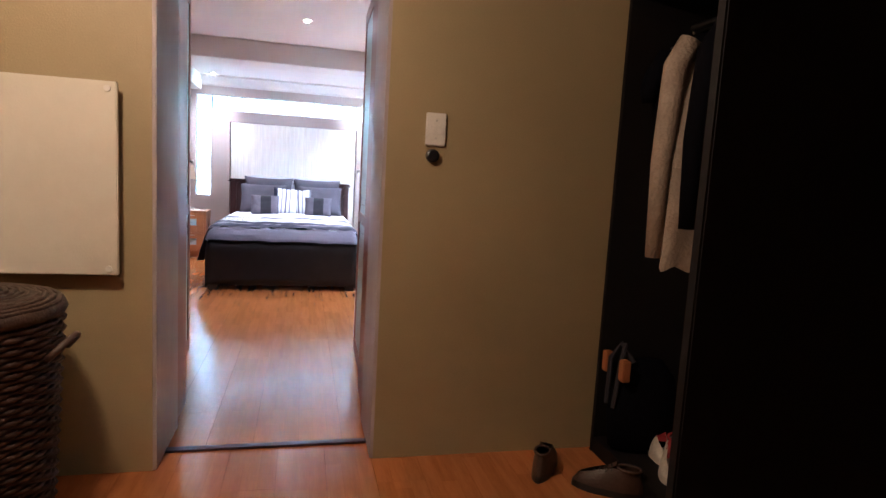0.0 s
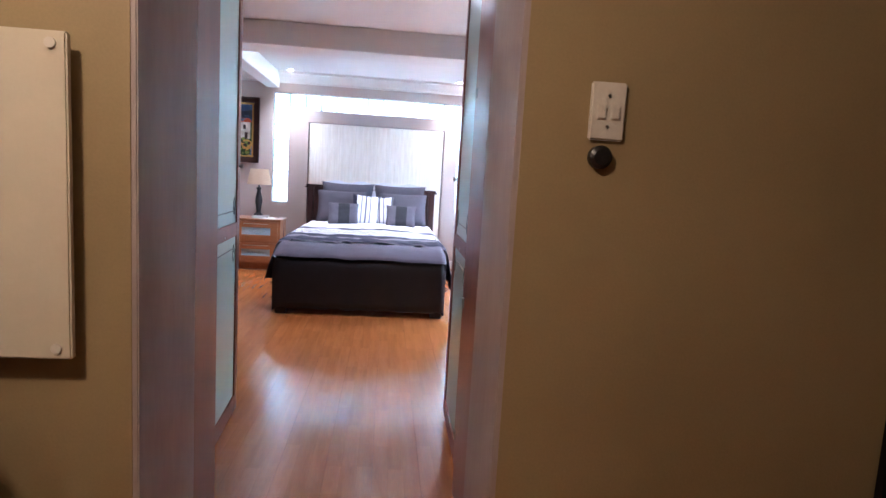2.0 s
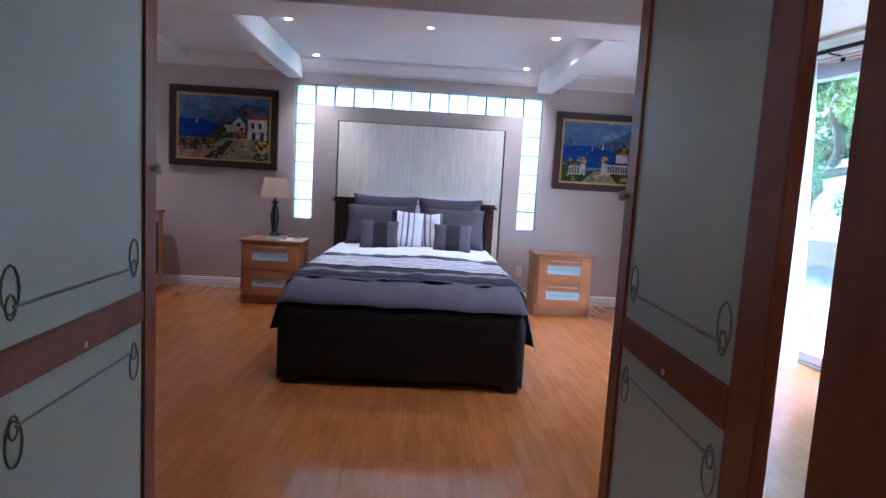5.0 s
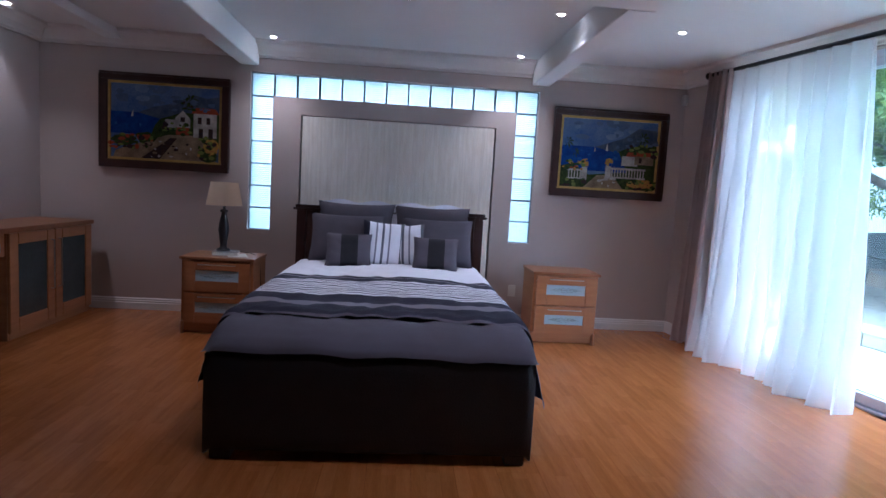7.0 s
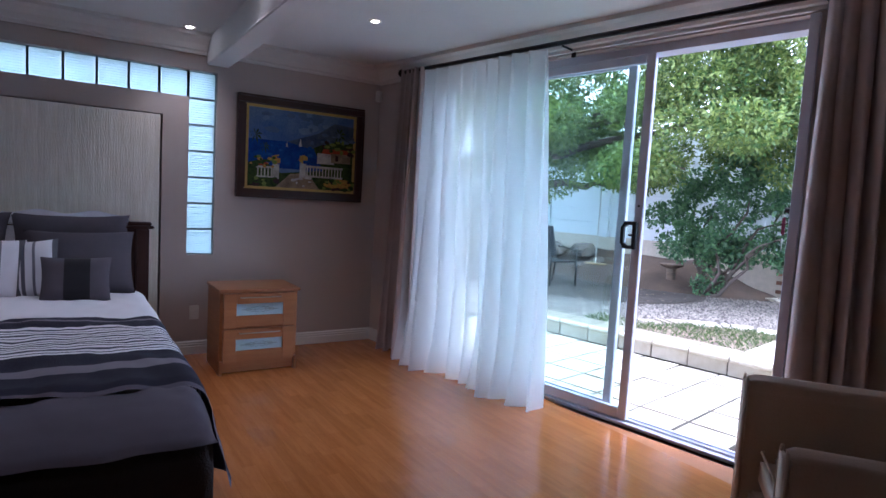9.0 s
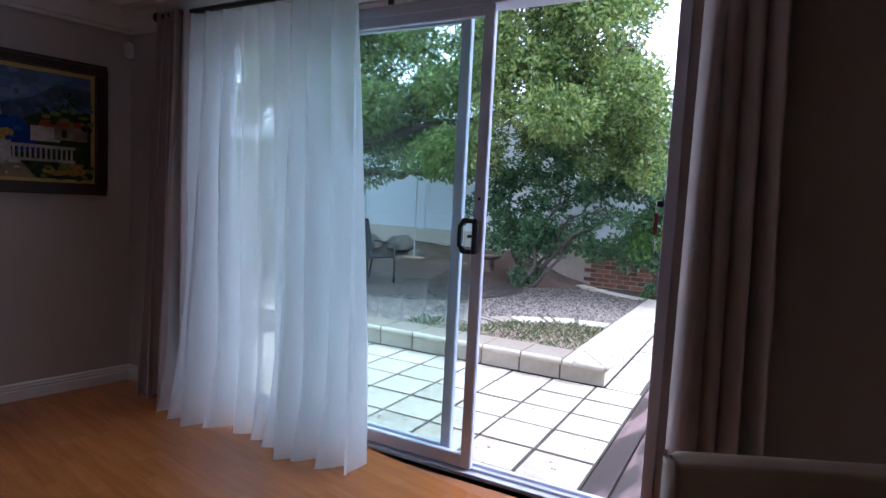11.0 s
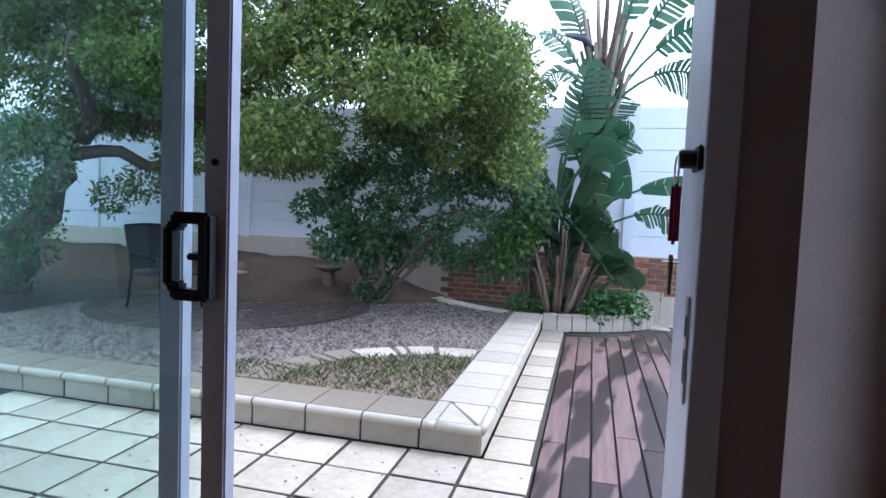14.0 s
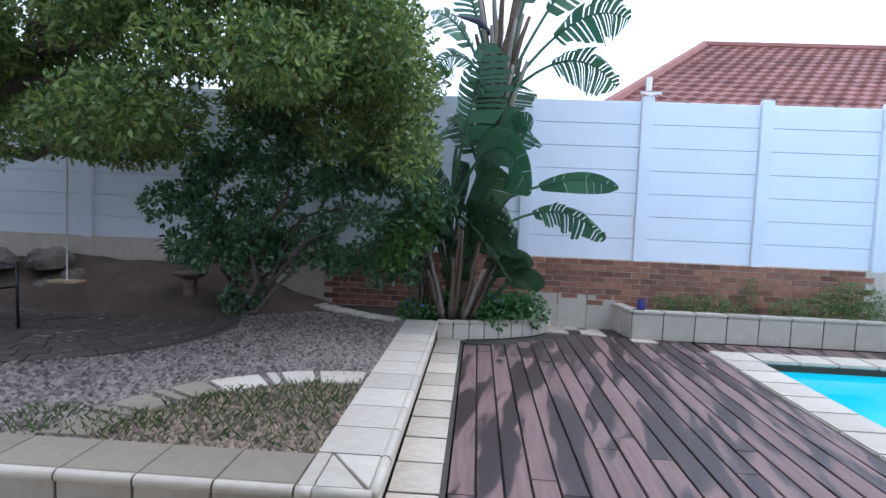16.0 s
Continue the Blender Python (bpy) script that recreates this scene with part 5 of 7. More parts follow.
part("backrest", MB().grid(tub, 90, 32), M_TAN, ch, "curved padded back and arms", smooth=True)
for sx in (-0.35, 0.35):
    part("arm_front", MB().box(sx - 0.045, sx + 0.045, -0.366, -0.35, 0.08, 0.74), M_TAN, ch, "", 0.012, True, seg=3)
    for o in (-0.047, 0.047):
        part("piping", MB().tube([(sx + o, -0.362, 0.09), (sx + o, -0.362, 0.715), (sx + o * 0.6, -0.362, 0.75)], 0.005, 6), M_TAN, ch, smooth=True)
part("seat_base", MB().box(-0.30, 0.30, -0.33, 0.30, 0.08, 0.36), M_TAN, ch, "", 0.012)
part("seat_cushion", MB().box(-0.298, 0.298, -0.31, 0.29, 0.362, 0.54), M_TAN, ch, "domed tan seat cushion", 0.055, True, seg=4)
part("cushion_piping", MB().tube([(-0.285, -0.295, 0.505), (-0.25, -0.306, 0.515), (0.25, -0.306, 0.515), (0.285, -0.295, 0.505)], 0.005, 6), M_TAN, ch, smooth=True)
for sx in (-0.32, 0.32):
    for sy in (-0.3, 0.26):
        part("leg", MB().box(sx - 0.025, sx + 0.025, sy - 0.025, sy + 0.025, 0, 0.085), M_DARKWOOD, ch, bevel=0.004)
# ---- garden materials ----
M_PAVER = mat("sandstone_paver", (0.58, 0.525, 0.44), (0.30, 0.245, 0.165), 0.75, 3.2, 22, 0.25, rnd=0.16, contrast=0.5)
M_KERBT = mat("cream_kerb_tile", (0.54, 0.50, 0.43), (0.33, 0.285, 0.21), 0.65, 3, 16, 0.12, rnd=0.10, contrast=0.6)
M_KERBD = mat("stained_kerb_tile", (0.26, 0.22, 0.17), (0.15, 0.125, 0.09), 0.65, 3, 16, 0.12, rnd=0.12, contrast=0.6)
M_JOINT = mat("dark_joint", (0.07, 0.06, 0.045), (0.03, 0.03, 0.02), 0.9, 8, 60, 0.3)
M_SOIL = mat("brown_soil", (0.085, 0.055, 0.036), (0.045, 0.03, 0.02), 0.95, 3, 40, 0.6)
M_GRAVBED = mat("gravel_bed", (0.045, 0.034, 0.026), (0.025, 0.02, 0.016), 0.9, 20, 90, 0.6)
M_LAWN = mat("ground", (0.10, 0.12, 0.05), (0.14, 0.11, 0.06), 0.95, 2, 40, 0.4)
M_WALLW = mat("white_wall_paint", (0.74, 0.77, 0.82), (0.66, 0.69, 0.74), 0.75, 1.5, 70, 0.12)
M_BRICK = mat("brown_brick", (0.33, 0.15, 0.085), (0.16, 0.07, 0.045), 0.85, 9, 70, 0.35, rnd=0.45)
M_BRICKJ = mat("brick_mortar", (0.62, 0.54, 0.45), None, 0.9, 10, 80, 0.3)
M_ROOF = mat("red_roof_tile", (0.26, 0.105, 0.08), (0.18, 0.07, 0.055), 0.75, 3, 30, 0.2, rnd=0.12)
M_BARK = mat("grey_bark", (0.13, 0.10, 0.08), (0.06, 0.048, 0.04), 0.9, 14, 70, 0.8, stretch=(1, 1, 0.4))
M_PALMBARK = mat("fibrous_trunk", (0.17, 0.12, 0.08), (0.07, 0.05, 0.035), 0.9, 10, 50, 0.8, stretch=(1, 1, 5))
M_TREE = leafy("tree_leaf", (0.03, 0.085, 0.02), (0.25, 0.31, 0.075), 0.45, 0.42)
M_SHRUB = leafy("shrub_leaf", (0.035, 0.10, 0.05), (0.15, 0.27, 0.11), 0.3, 0.38)
M_IVY = leafy("groundcover_leaf", (0.03, 0.10, 0.025), (0.08, 0.20, 0.05), 0.35, 0.25)
M_BANANA = leafy("strelitzia_leaf", (0.04, 0.115, 0.06), (0.075, 0.175, 0.09), 0.3, 0.3)
M_BANANAD = leafy("old_strelitzia_leaf", (0.03, 0.075, 0.035), (0.07, 0.13, 0.055), 0.35, 0.25)
M_PETIOLE = mat("pale_petiole", (0.27, 0.24, 0.19), (0.13, 0.11, 0.08), 0.7, 8, 50, 0.4, stretch=(1, 1, 0.3))
M_DRYLEAF = leafy("dry_leaf", (0.03, 0.02, 0.013), (0.27, 0.205, 0.145), 0.8, 0.1)
M_PEB = leafy("pebble", (0.03, 0.023, 0.019), (0.25, 0.215, 0.185), 0.8, 0.0)
M_GRASS = leafy("grass_blade", (0.045, 0.085, 0.022), (0.10, 0.14, 0.045), 0.6, 0.3)


def wetdeck():
    k = mat("deck_timber", (0.21, 0.135, 0.12), (0.12, 0.075, 0.068), 0.6, 3, 40, 0.25, stretch=(0.6, 10, 1), rnd=0.16)
    t, bs = k.node_tree, k.node_tree.nodes["Principled BSDF"]
    col = bs.inputs["Base Color"].links[0].from_socket
    g, n, r, mx = t.nodes.new("ShaderNodeNewGeometry"), t.nodes.new("ShaderNodeTexNoise"), t.nodes.new("ShaderNodeMapRange"), t.nodes.new("ShaderNodeMixRGB")
    oi, ad = t.nodes.new("ShaderNodeObjectInfo"), t.nodes.new("ShaderNodeVectorMath")
    sc = t.nodes.new("ShaderNodeMapping")
    sc.inputs["Scale"].default_value = (0.5, 3.2, 1)
    t.links.new(g.outputs["Position"], sc.inputs[0])
    ad.operation = "ADD"
    t.links.new(sc.outputs[0], ad.inputs[0])
    sc2 = t.nodes.new("ShaderNodeVectorMath")
    sc2.operation = "SCALE"
    sc2.inputs["Scale"].default_value = 0.9
    t.links.new(oi.outputs["Random"], sc2.inputs[0])
    t.links.new(sc2.outputs[0], ad.inputs[1])
    n.inputs["Scale"].default_value, n.inputs["Detail"].default_value = 1.5, 7
    t.links.new(ad.outputs[0], n.inputs["Vector"])
    r.inputs[1].default_value, r.inputs[2].default_value = 0.46, 0.52
    t.links.new(n.outputs[0], r.inputs[0])
    mx.inputs[2].default_value = (0.05, 0.034, 0.032, 1)
    t.links.new(r.outputs[0], mx.inputs[0])
    t.links.new(col, mx.inputs[1])
    t.links.new(mx.outputs[0], bs.inputs["Base Color"])
    r2 = t.nodes.new("ShaderNodeMapRange")
    r2.inputs[3].default_value, r2.inputs[4].default_value = 0.62, 0.28
    t.links.new(r.outputs[0], r2.inputs[0])
    t.links.new(r2.outputs[0], bs.inputs["Roughness"])
    return k


M_DECK = wetdeck()
M_WATER = bpy.data.materials.new("pool_water")
M_WATER.use_nodes = True
_b = M_WATER.node_tree.nodes["Principled BSDF"]
_b.inputs["Base Color"].default_value, _b.inputs["Roughness"].default_value = (0.03, 0.52, 0.62, 1), 0.04
_n, _bp = M_WATER.node_tree.nodes.new("ShaderNodeTexNoise"), M_WATER.node_tree.nodes.new("ShaderNodeBump")
_n.inputs["Scale"].default_value, _bp.inputs["Strength"].default_value = 5, 0.05
M_WATER.node_tree.links.new(_n.outputs[0], _bp.inputs["Height"])
M_WATER.node_tree.links.new(_bp.outputs[0], _b.inputs["Normal"])

PZ, KZ = -0.14, 0.045  # paving and kerb heights
structure("ground", MB().add([(-400, -400, -0.45), (400, -400, -0.45), (400, 400, -0.45), (-400, 400, -0.45)], [(0, 1, 2, 3)]), M_LAWN, "grassy ground reaching to the horizon", "ground")
structure("patio_base", MB().box(0.13, 2.32, -0.5, 9.0, -0.44, PZ - 0.012).box(2.32, 6.4, -0.5, -0.2, -0.44, PZ - 0.012).box(6.2, 7.45, -2.7, -0.2, -0.44, PZ - 0.012), M_JOINT, "dark sandy bed between the paving slabs", "pavement", m=GM)


def leafcloud(name, centres, count, size, mats, parent, seed, flat=0.0, long=2.2, kind=True, m=None):
    """Many small pointed leaves strewn round ellipsoid clumps (x, y, z, rx, ry, rz)."""
    q = np.random.RandomState(seed)
    w = np.array([c[3] * c[4] + c[4] * c[5] + c[3] * c[5] for c in centres])
    pick = q.choice(len(centres), count, p=w / w.sum())
    c = np.array(centres)[pick]
    d = q.normal(size=(count, 3))
    d /= np.linalg.norm(d, axis=1)[:, None]
    rad = q.uniform(0.35, 1.05, (count, 1)) ** 0.6
    pos = c[:, :3] + d * rad * c[:, 3:6]
    ax = q.normal(size=(count, 3)) * [1, 1, 1 - flat] + d * 0.7 + [0, 0, -0.25]
    ax /= np.linalg.norm(ax, axis=1)[:, None]
    sd = np.cross(ax, q.normal(size=(count, 3)))
    sd /= np.linalg.norm(sd, axis=1)[:, None]
    nm = np.cross(ax, sd)
    s = size * q.uniform(0.6, 1.3, (count, 1))
    v = np.stack([pos, pos + ax * s * 0.5 + sd * s / long * 0.5 + nm * s * 0.06, pos + ax * s, pos + ax * s * 0.5 - sd * s / long * 0.5 + nm * s * 0.06], 1).reshape(-1, 3)
    f = np.arange(count * 4).reshape(-1, 4)
    me = bpy.data.meshes.new(name)
    me.vertices.add(count * 4)
    me.vertices.foreach_set("co", v.astype(np.float32).ravel())
    me.loops.add(count * 4)
    me.loops.foreach_set("vertex_index", f.astype(np.int32).ravel())
    me.polygons.add(count)
    me.polygons.foreach_set("loop_start", np.arange(0, count * 4, 4, dtype=np.int32))
    me.materials.append(mats)
    me.update(calc_edges=True)
    me.validate()
    ob = new(name, me)
    if parent:
        ob.parent = parent
    if m:
        ob.matrix_basis = m
    if kind:
        ob["kind"] = "stuff"
    return ob


# boundary wall of precast panels on a brick base
UW = 7.42
bw = structure("boundary_wall", MB().box(UW + 0.03, UW + 0.1, -14, 9.2, -0.45, 2.72), M_WALLW, "white precast garden wall with posts on a brick base", "wall", m=GM)
pm = mesh_of("wall_panel", MB().box(-0.663, 0.663, 0.0, 0.035, 0.0, 0.286), M_WALLW, 0.006, seg=1)
posts = [-1.21 + 1.47 * k for k in range(-9, 8)]
for v in posts:
    part("post", MB().box(UW - 0.045, UW + 0.03, v - 0.075, v + 0.075, 0.75, 2.84), M_WALLW, bw, bevel=0.008)
    for k in range(7):
        ob = new("wall_panel", pm)
        ob.parent = bw
        ob.matrix_basis = pose(UW, v + 0.735, 0.75 + 0.291 * k, 0, 0, -90)
structure("garden_wall_side", MB().box(0.2, UW, 9.0, 9.15, -0.45, 2.75), M_WALLW, "white garden side wall", "wall", m=GM)
structure("garden_wall_pool", MB().box(-2, UW, -14, -13.85, -0.45, 2.75), M_WALLW, "white garden side wall", "wall", m=GM)
structure("brick_core", MB().box(UW - 0.03, UW + 0.028, -14, 9.0, -0.45, 0.77), M_BRICKJ, "mortar of the brick wall base", "wall", m=GM)
structure("house_outside", MB().box(-0.05, 0.19, -14, -3.95, -0.45, 2.9), M_WALLW, "plain white outside wall of the house", "wall", m=GM)
structure("eaves", MB().box(-0.3, 0.75, -14, 2.9, 2.62, 2.75), M_WALLW, "white eaves board", "eaves", m=GM)

# kerb: cap with rounded nose, tiled face
kb = structure("kerb", MB().box(2.33, 2.66, -0.17, 9.0, -0.44, KZ - 0.045).box(2.66, 6.3, -0.17, 0.16, -0.44, KZ - 0.045), M_JOINT, "low cream stone kerb round the gravel bed", "kerb", m=GM)


def cap(x0, x1):
    """Cap tile with a half-round nose proud of the face towards -y, x along the kerb."""
    nose = [(0.012 - 0.030 * math.cos(a), -0.026 + 0.028 * math.sin(a)) for a in [math.pi * (k / 8 - 0.35) for k in range(9)]]
    prof = [(0.02, -0.045)] + nose + [(0.036, -0.004), (0.04, 0.0), (0.36, 0.0), (0.36, -0.045)]
    vs = [(x, y, z) for x in (x0, x1) for y, z in prof]
    k = len(prof)
    mb = MB().add(vs, [(i, (i + 1) % k, k + (i + 1) % k, k + i)[::-1] for i in range(k)] + [tuple(range(k)), tuple(range(k, 2 * k))[::-1]])
    mb.m = [1 if 1 <= i <= 8 else 0 for i in range(k)] + [0, 0]
    return mb


TP = 0.372
capme = mesh_of("cap_tile", cap(0.005, TP - 0.005), [M_KERBT, M_KERBT])
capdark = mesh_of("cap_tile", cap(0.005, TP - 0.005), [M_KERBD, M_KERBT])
faceme = mesh_of("face_tile", MB().box(0.006, TP - 0.006, 0.012, 0.03, 0.0, KZ - 0.045 - PZ), M_KERBT, 0.003, seg=1)
for poly in ([(2.30, 0.088), (2.66, 0.088), (2.66, 0.16), (2.30, 0.16)], [(2.30, -0.155), (2.30, 0.08), (2.655, 0.08)], [(2.315, -0.165), (2.66, -0.165), (2.66, 0.07)]):
    part("corner_cap", MB().extrude(poly, KZ - 0.045, KZ), M_KERBT, kb, bevel=0.004)
for a, b in (((2.288, 0.16), (2.288, 0.088)), ((2.288, 0.08), (2.288, -0.185)), ((2.288, -0.188), (2.66, -0.188))):
    part("corner_nose", MB().tube([(*a, KZ - 0.026), (*b, KZ - 0.026)], 0.028, 12), M_KERBT, kb, smooth=True)
for k in range(10):  # along u, face towards -v
    ob = new("cap_tile", capme)
    ob.parent, ob.matrix_basis = kb, pose(2.665 + TP * k, -0.2, KZ)
for k in range(11):
    ob = new("face_tile", faceme)
    ob.parent, ob.matrix_basis = kb, pose(2.31 + TP * k, -0.20, PZ)
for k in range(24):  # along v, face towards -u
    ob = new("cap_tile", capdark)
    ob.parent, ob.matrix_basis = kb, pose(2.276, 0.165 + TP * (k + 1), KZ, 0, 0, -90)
    ob = new("face_tile", faceme)
    ob.parent, ob.matrix_basis = kb, pose(2.30, -0.18 + TP * (k + 1), PZ, 0, 0, -90)

# gravel bed, sandy circle, soil bank
structure("gravel_bed", MB().box(2.62, 7.45, 0.14, 9.0, -0.44, 0.0).box(6.45, 7.45, -0.19, 0.14, -0.44, 0.0), M_GRAVBED, "bed of pebbles and leaf litter", "gravel", m=GM)


def bank(i, j):
    v = 1.2 + 7.6 * i
    u = 6.05 + 1.36 * j + 0.25 * math.sin(v * 1.3)
    return (min(u, 7.40), v, -0.02 + 0.52 * (j ** 0.8) * min(1, (v - 1.2) / 1.5) + 0.05 * noise.noise(Vector((v * 2, u * 2, 0))))


structure("soil_bank", MB().grid(bank, 50, 14), M_SOIL, "bare brown soil bank against the wall", "soil", m=GM)
circ = [(5.45 + 1.62 * math.cos(a), 3.55 + 1.75 * math.sin(a)) for a in [2 * math.pi * k / 40 for k in range(40)]]
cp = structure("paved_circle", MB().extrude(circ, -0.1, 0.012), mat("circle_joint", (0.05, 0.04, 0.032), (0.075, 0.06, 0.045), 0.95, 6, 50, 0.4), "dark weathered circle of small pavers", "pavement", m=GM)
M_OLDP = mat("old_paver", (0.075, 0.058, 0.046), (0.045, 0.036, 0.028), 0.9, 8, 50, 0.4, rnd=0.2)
for rI in range(1, 8):
    n = 5 + rI * 5
    r0, r1 = rI * 0.205, rI * 0.205 + 0.19
    a0 = math.pi / n * 0.94
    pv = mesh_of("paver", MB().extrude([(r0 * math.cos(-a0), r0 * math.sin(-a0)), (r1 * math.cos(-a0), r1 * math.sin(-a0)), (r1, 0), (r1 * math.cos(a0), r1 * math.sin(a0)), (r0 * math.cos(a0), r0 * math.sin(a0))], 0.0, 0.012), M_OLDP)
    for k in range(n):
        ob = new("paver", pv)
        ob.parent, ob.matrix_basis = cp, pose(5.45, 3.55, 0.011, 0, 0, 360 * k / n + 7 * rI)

# pebbles and litter
rp = np.random.RandomState(11)


def scatter(name, n, where, size, mats, label, flatness=0.5, zbase=0.0):
    pts = []
    while len(pts) < n:
        u, v = where(rp)
        if u is not None:
            pts.append((u, v))
    P = np.array(pts)
    k = 6
    base = np.array([(1, 0, 0.25), (0.3, 0.9, 0.2), (-0.8, 0.55, 0.25), (-0.8, -0.55, 0.2), (0.3, -0.9, 0.25), (0, 0, 1.0)])
    ang = rp.uniform(0, 6.28, n)
    s = size * rp.uniform(0.5, 1.4, (n, 1, 1))
    jit = rp.uniform(0.75, 1.25, (n, k, 3))
    V = base[None] * jit * s
    V[:, :, 2] *= flatness
    ca, sa = np.cos(ang)[:, None], np.sin(ang)[:, None]
    X = V[:, :, 0] * ca - V[:, :, 1] * sa + P[:, 0:1]
    Yv = V[:, :, 0] * sa + V[:, :, 1] * ca + P[:, 1:2]
    Z = V[:, :, 2] + zbase
    V = np.stack([X, Yv, Z], 2).reshape(-1, 3)
    f = np.array([(i, (i + 1) % 5, 5) for i in range(5)])
    F = (f[None] + (np.arange(n) * k)[:, None, None]).reshape(-1, 3)
    me = bpy.data.meshes.new(name)
    me.vertices.add(len(V))
    me.vertices.foreach_set("co", V.astype(np.float32).ravel())
    me.loops.add(F.size)
    me.loops.foreach_set("vertex_index", F.astype(np.int32).ravel())
    me.polygons.add(len(F))
    me.polygons.foreach_set("loop_start", np.arange(0, F.size, 3, dtype=np.int32))
    me.materials.append(mats)
    me.update(calc_edges=True)
    ob = new(name, me)
    ob.matrix_basis = GM
    tagged(ob, label, "gravel", "", "stuff")


def in_gravel(r):
    u, v = 2.68 + 4.0 * r.rand() ** 1.1, 0.18 + 5.0 * r.rand() ** 1.3
    du, dv = (u - 5.45) / 1.62, (v - 3.55) / 1.75
    if du * du + dv * dv < 0.97 or (u - 2.68) ** 2 + (v - 0.18) ** 2 < 1.22 ** 2 or u > 6.9:
        return None, None
    return u, v


def in_corner(r):
    u, v = 2.68 + 1.25 * r.rand(), 0.18 + 1.25 * r.rand()
    return (u, v) if (u - 2.68) ** 2 + (v - 0.18) ** 2 < 1.25 ** 2 else (None, None)


def in_circle(r):
    a, q = r.uniform(0, 6.28), 1.6 * math.sqrt(r.rand())
    return 5.45 + q * math.cos(a), 3.55 + q * math.sin(a)


scatter("gravel", 34000, in_gravel, 0.026, M_PEB, "grey-brown river pebbles", 0.85)
scatter("leaf_litter", 5200, in_corner, 0.024, M_DRYLEAF, "dry fallen leaves and chips in the planting corner", 0.9)
scatter("fallen_leaves", 160, in_circle, 0.03, M_DRYLEAF, "pale fallen leaves on the paved circle", 0.3, 0.022)
scatter("patio_leaves", 240, lambda r: (0.4 + 1.9 * r.rand(), -0.45 + 3 * r.rand()), 0.008, M_DRYLEAF, "small dry leaves on the patio", 0.4, PZ + 0.003)


def blades(name, n, where, h, label):
    V, F = [], []
    for k in range(n):
        u, v = where(rp)
        if u is None:
            continue
        a, b = rp.uniform(0, 6.28), h * rp.uniform(0.4, 1.3)
        dx, dy = math.cos(a) * 0.003, math.sin(a) * 0.003
        lx, ly = rp.normal(0, b * 0.45, 2)
        i = len(V)
        V += [(u - dx, v - dy, 0.0), (u + dx, v + dy, 0.0), (u + lx * 0.4, v + ly * 0.4, b * 0.65), (u + lx, v + ly, b)]
        F += [(i, i + 1, i + 2), (i, i + 2, i + 3)]
    tagged(part(name, MB().add(V, F), M_GRASS, None, m=GM), label, "grass", "", "stuff")


def tufts(r):
    u, v = in_corner(r)
    if u is None or r.rand() > 0.25 + 0.75 * ((u - 2.68) / 1.25):
        return None, None
    return u, v


blades("grass", 4600, tufts, 0.06, "thin green grass in the planting corner")
blades("grass_tufts", 500, lambda r: (2.7 + 0.4 * r.rand(), 1.3 + 0.7 * r.rand()), 0.06, "weedy grass at the kerb")

# curved edging tiles
ed = structure("edging", MB().extrude([(2.68 + r * math.cos(a), 0.18 + r * math.sin(a)) for r, sg in ((1.26, 1), (1.51, -1)) for a in ([k * 1.5708 / 16 for k in range(17)] if sg > 0 else [k * 1.5708 / 16 for k in range(16, -1, -1)])], -0.1, 0.012), M_JOINT, "curved edging of pale stone slabs", "edging", m=GM)
for k in range(6):
    a0, a1 = k * 1.5708 / 6 + 0.010, (k + 1) * 1.5708 / 6 - 0.010
    cuts = [(a0, a1 - 0.075), (a1 - 0.06, a1)] if k in (1, 3, 4) else [(a0, a1)]
    for b0, b1 in cuts:
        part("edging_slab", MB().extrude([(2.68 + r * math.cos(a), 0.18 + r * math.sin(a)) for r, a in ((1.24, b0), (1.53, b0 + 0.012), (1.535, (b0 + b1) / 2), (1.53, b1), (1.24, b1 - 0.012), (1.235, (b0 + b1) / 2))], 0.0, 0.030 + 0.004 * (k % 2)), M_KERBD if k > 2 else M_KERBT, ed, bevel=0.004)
for k in range(7):
    f = k / 6.0
    u, v = 6.45 + 0.95 * f ** 1.3, 0.36 + 1.25 * f
    part("edging_slab", MB().box(-0.11, 0.11, -0.11, 0.11, 0.0, 0.035), M_KERBT, ed, bevel=0.005, m=pose(u, v, 0, 0, 0, 60 - 25 * f))

# curved planter with tiled face
arc = [(6.30 + 1.0 * (1 - math.cos(a)) ** 0.9, -0.20 - 1.38 * math.sin(a)) for a in [k * 1.5708 / 12 for k in range(13)]]
pl = structure("curved_planter", MB().extrude(arc + [(7.40, -1.6), (7.40, 0.4), (6.36, 0.4)], -0.44, 0.01), M_SOIL, "curved raised planter faced with cream tiles", "planter", m=GM)
for k in range(12):
    (x0, y0), (x1, y1) = arc[k], arc[k + 1]
    d = Vector((x1 - x0, y1 - y0, 0))
    n = Vector((d.y, -d.x, 0)).normalized()
    a = math.degrees(math.atan2(d.y, d.x))
    part("face_tile", MB().box(0.005, d.length - 0.005, -0.012, 0.004, 0, 0.17), M_KERBT, pl, bevel=0.003, m=pose(x0 - n.x * 0 + n.x * 0.004, y0 + n.y * 0.004, PZ, 0, 0, a))
    part("cap_tile", MB().box(0.003, d.length - 0.003, -0.025, 0.10, 0.0, 0.03), M_KERBT, pl, bevel=0.009, m=pose(x0, y0, PZ + 0.172, 0, 0, a))

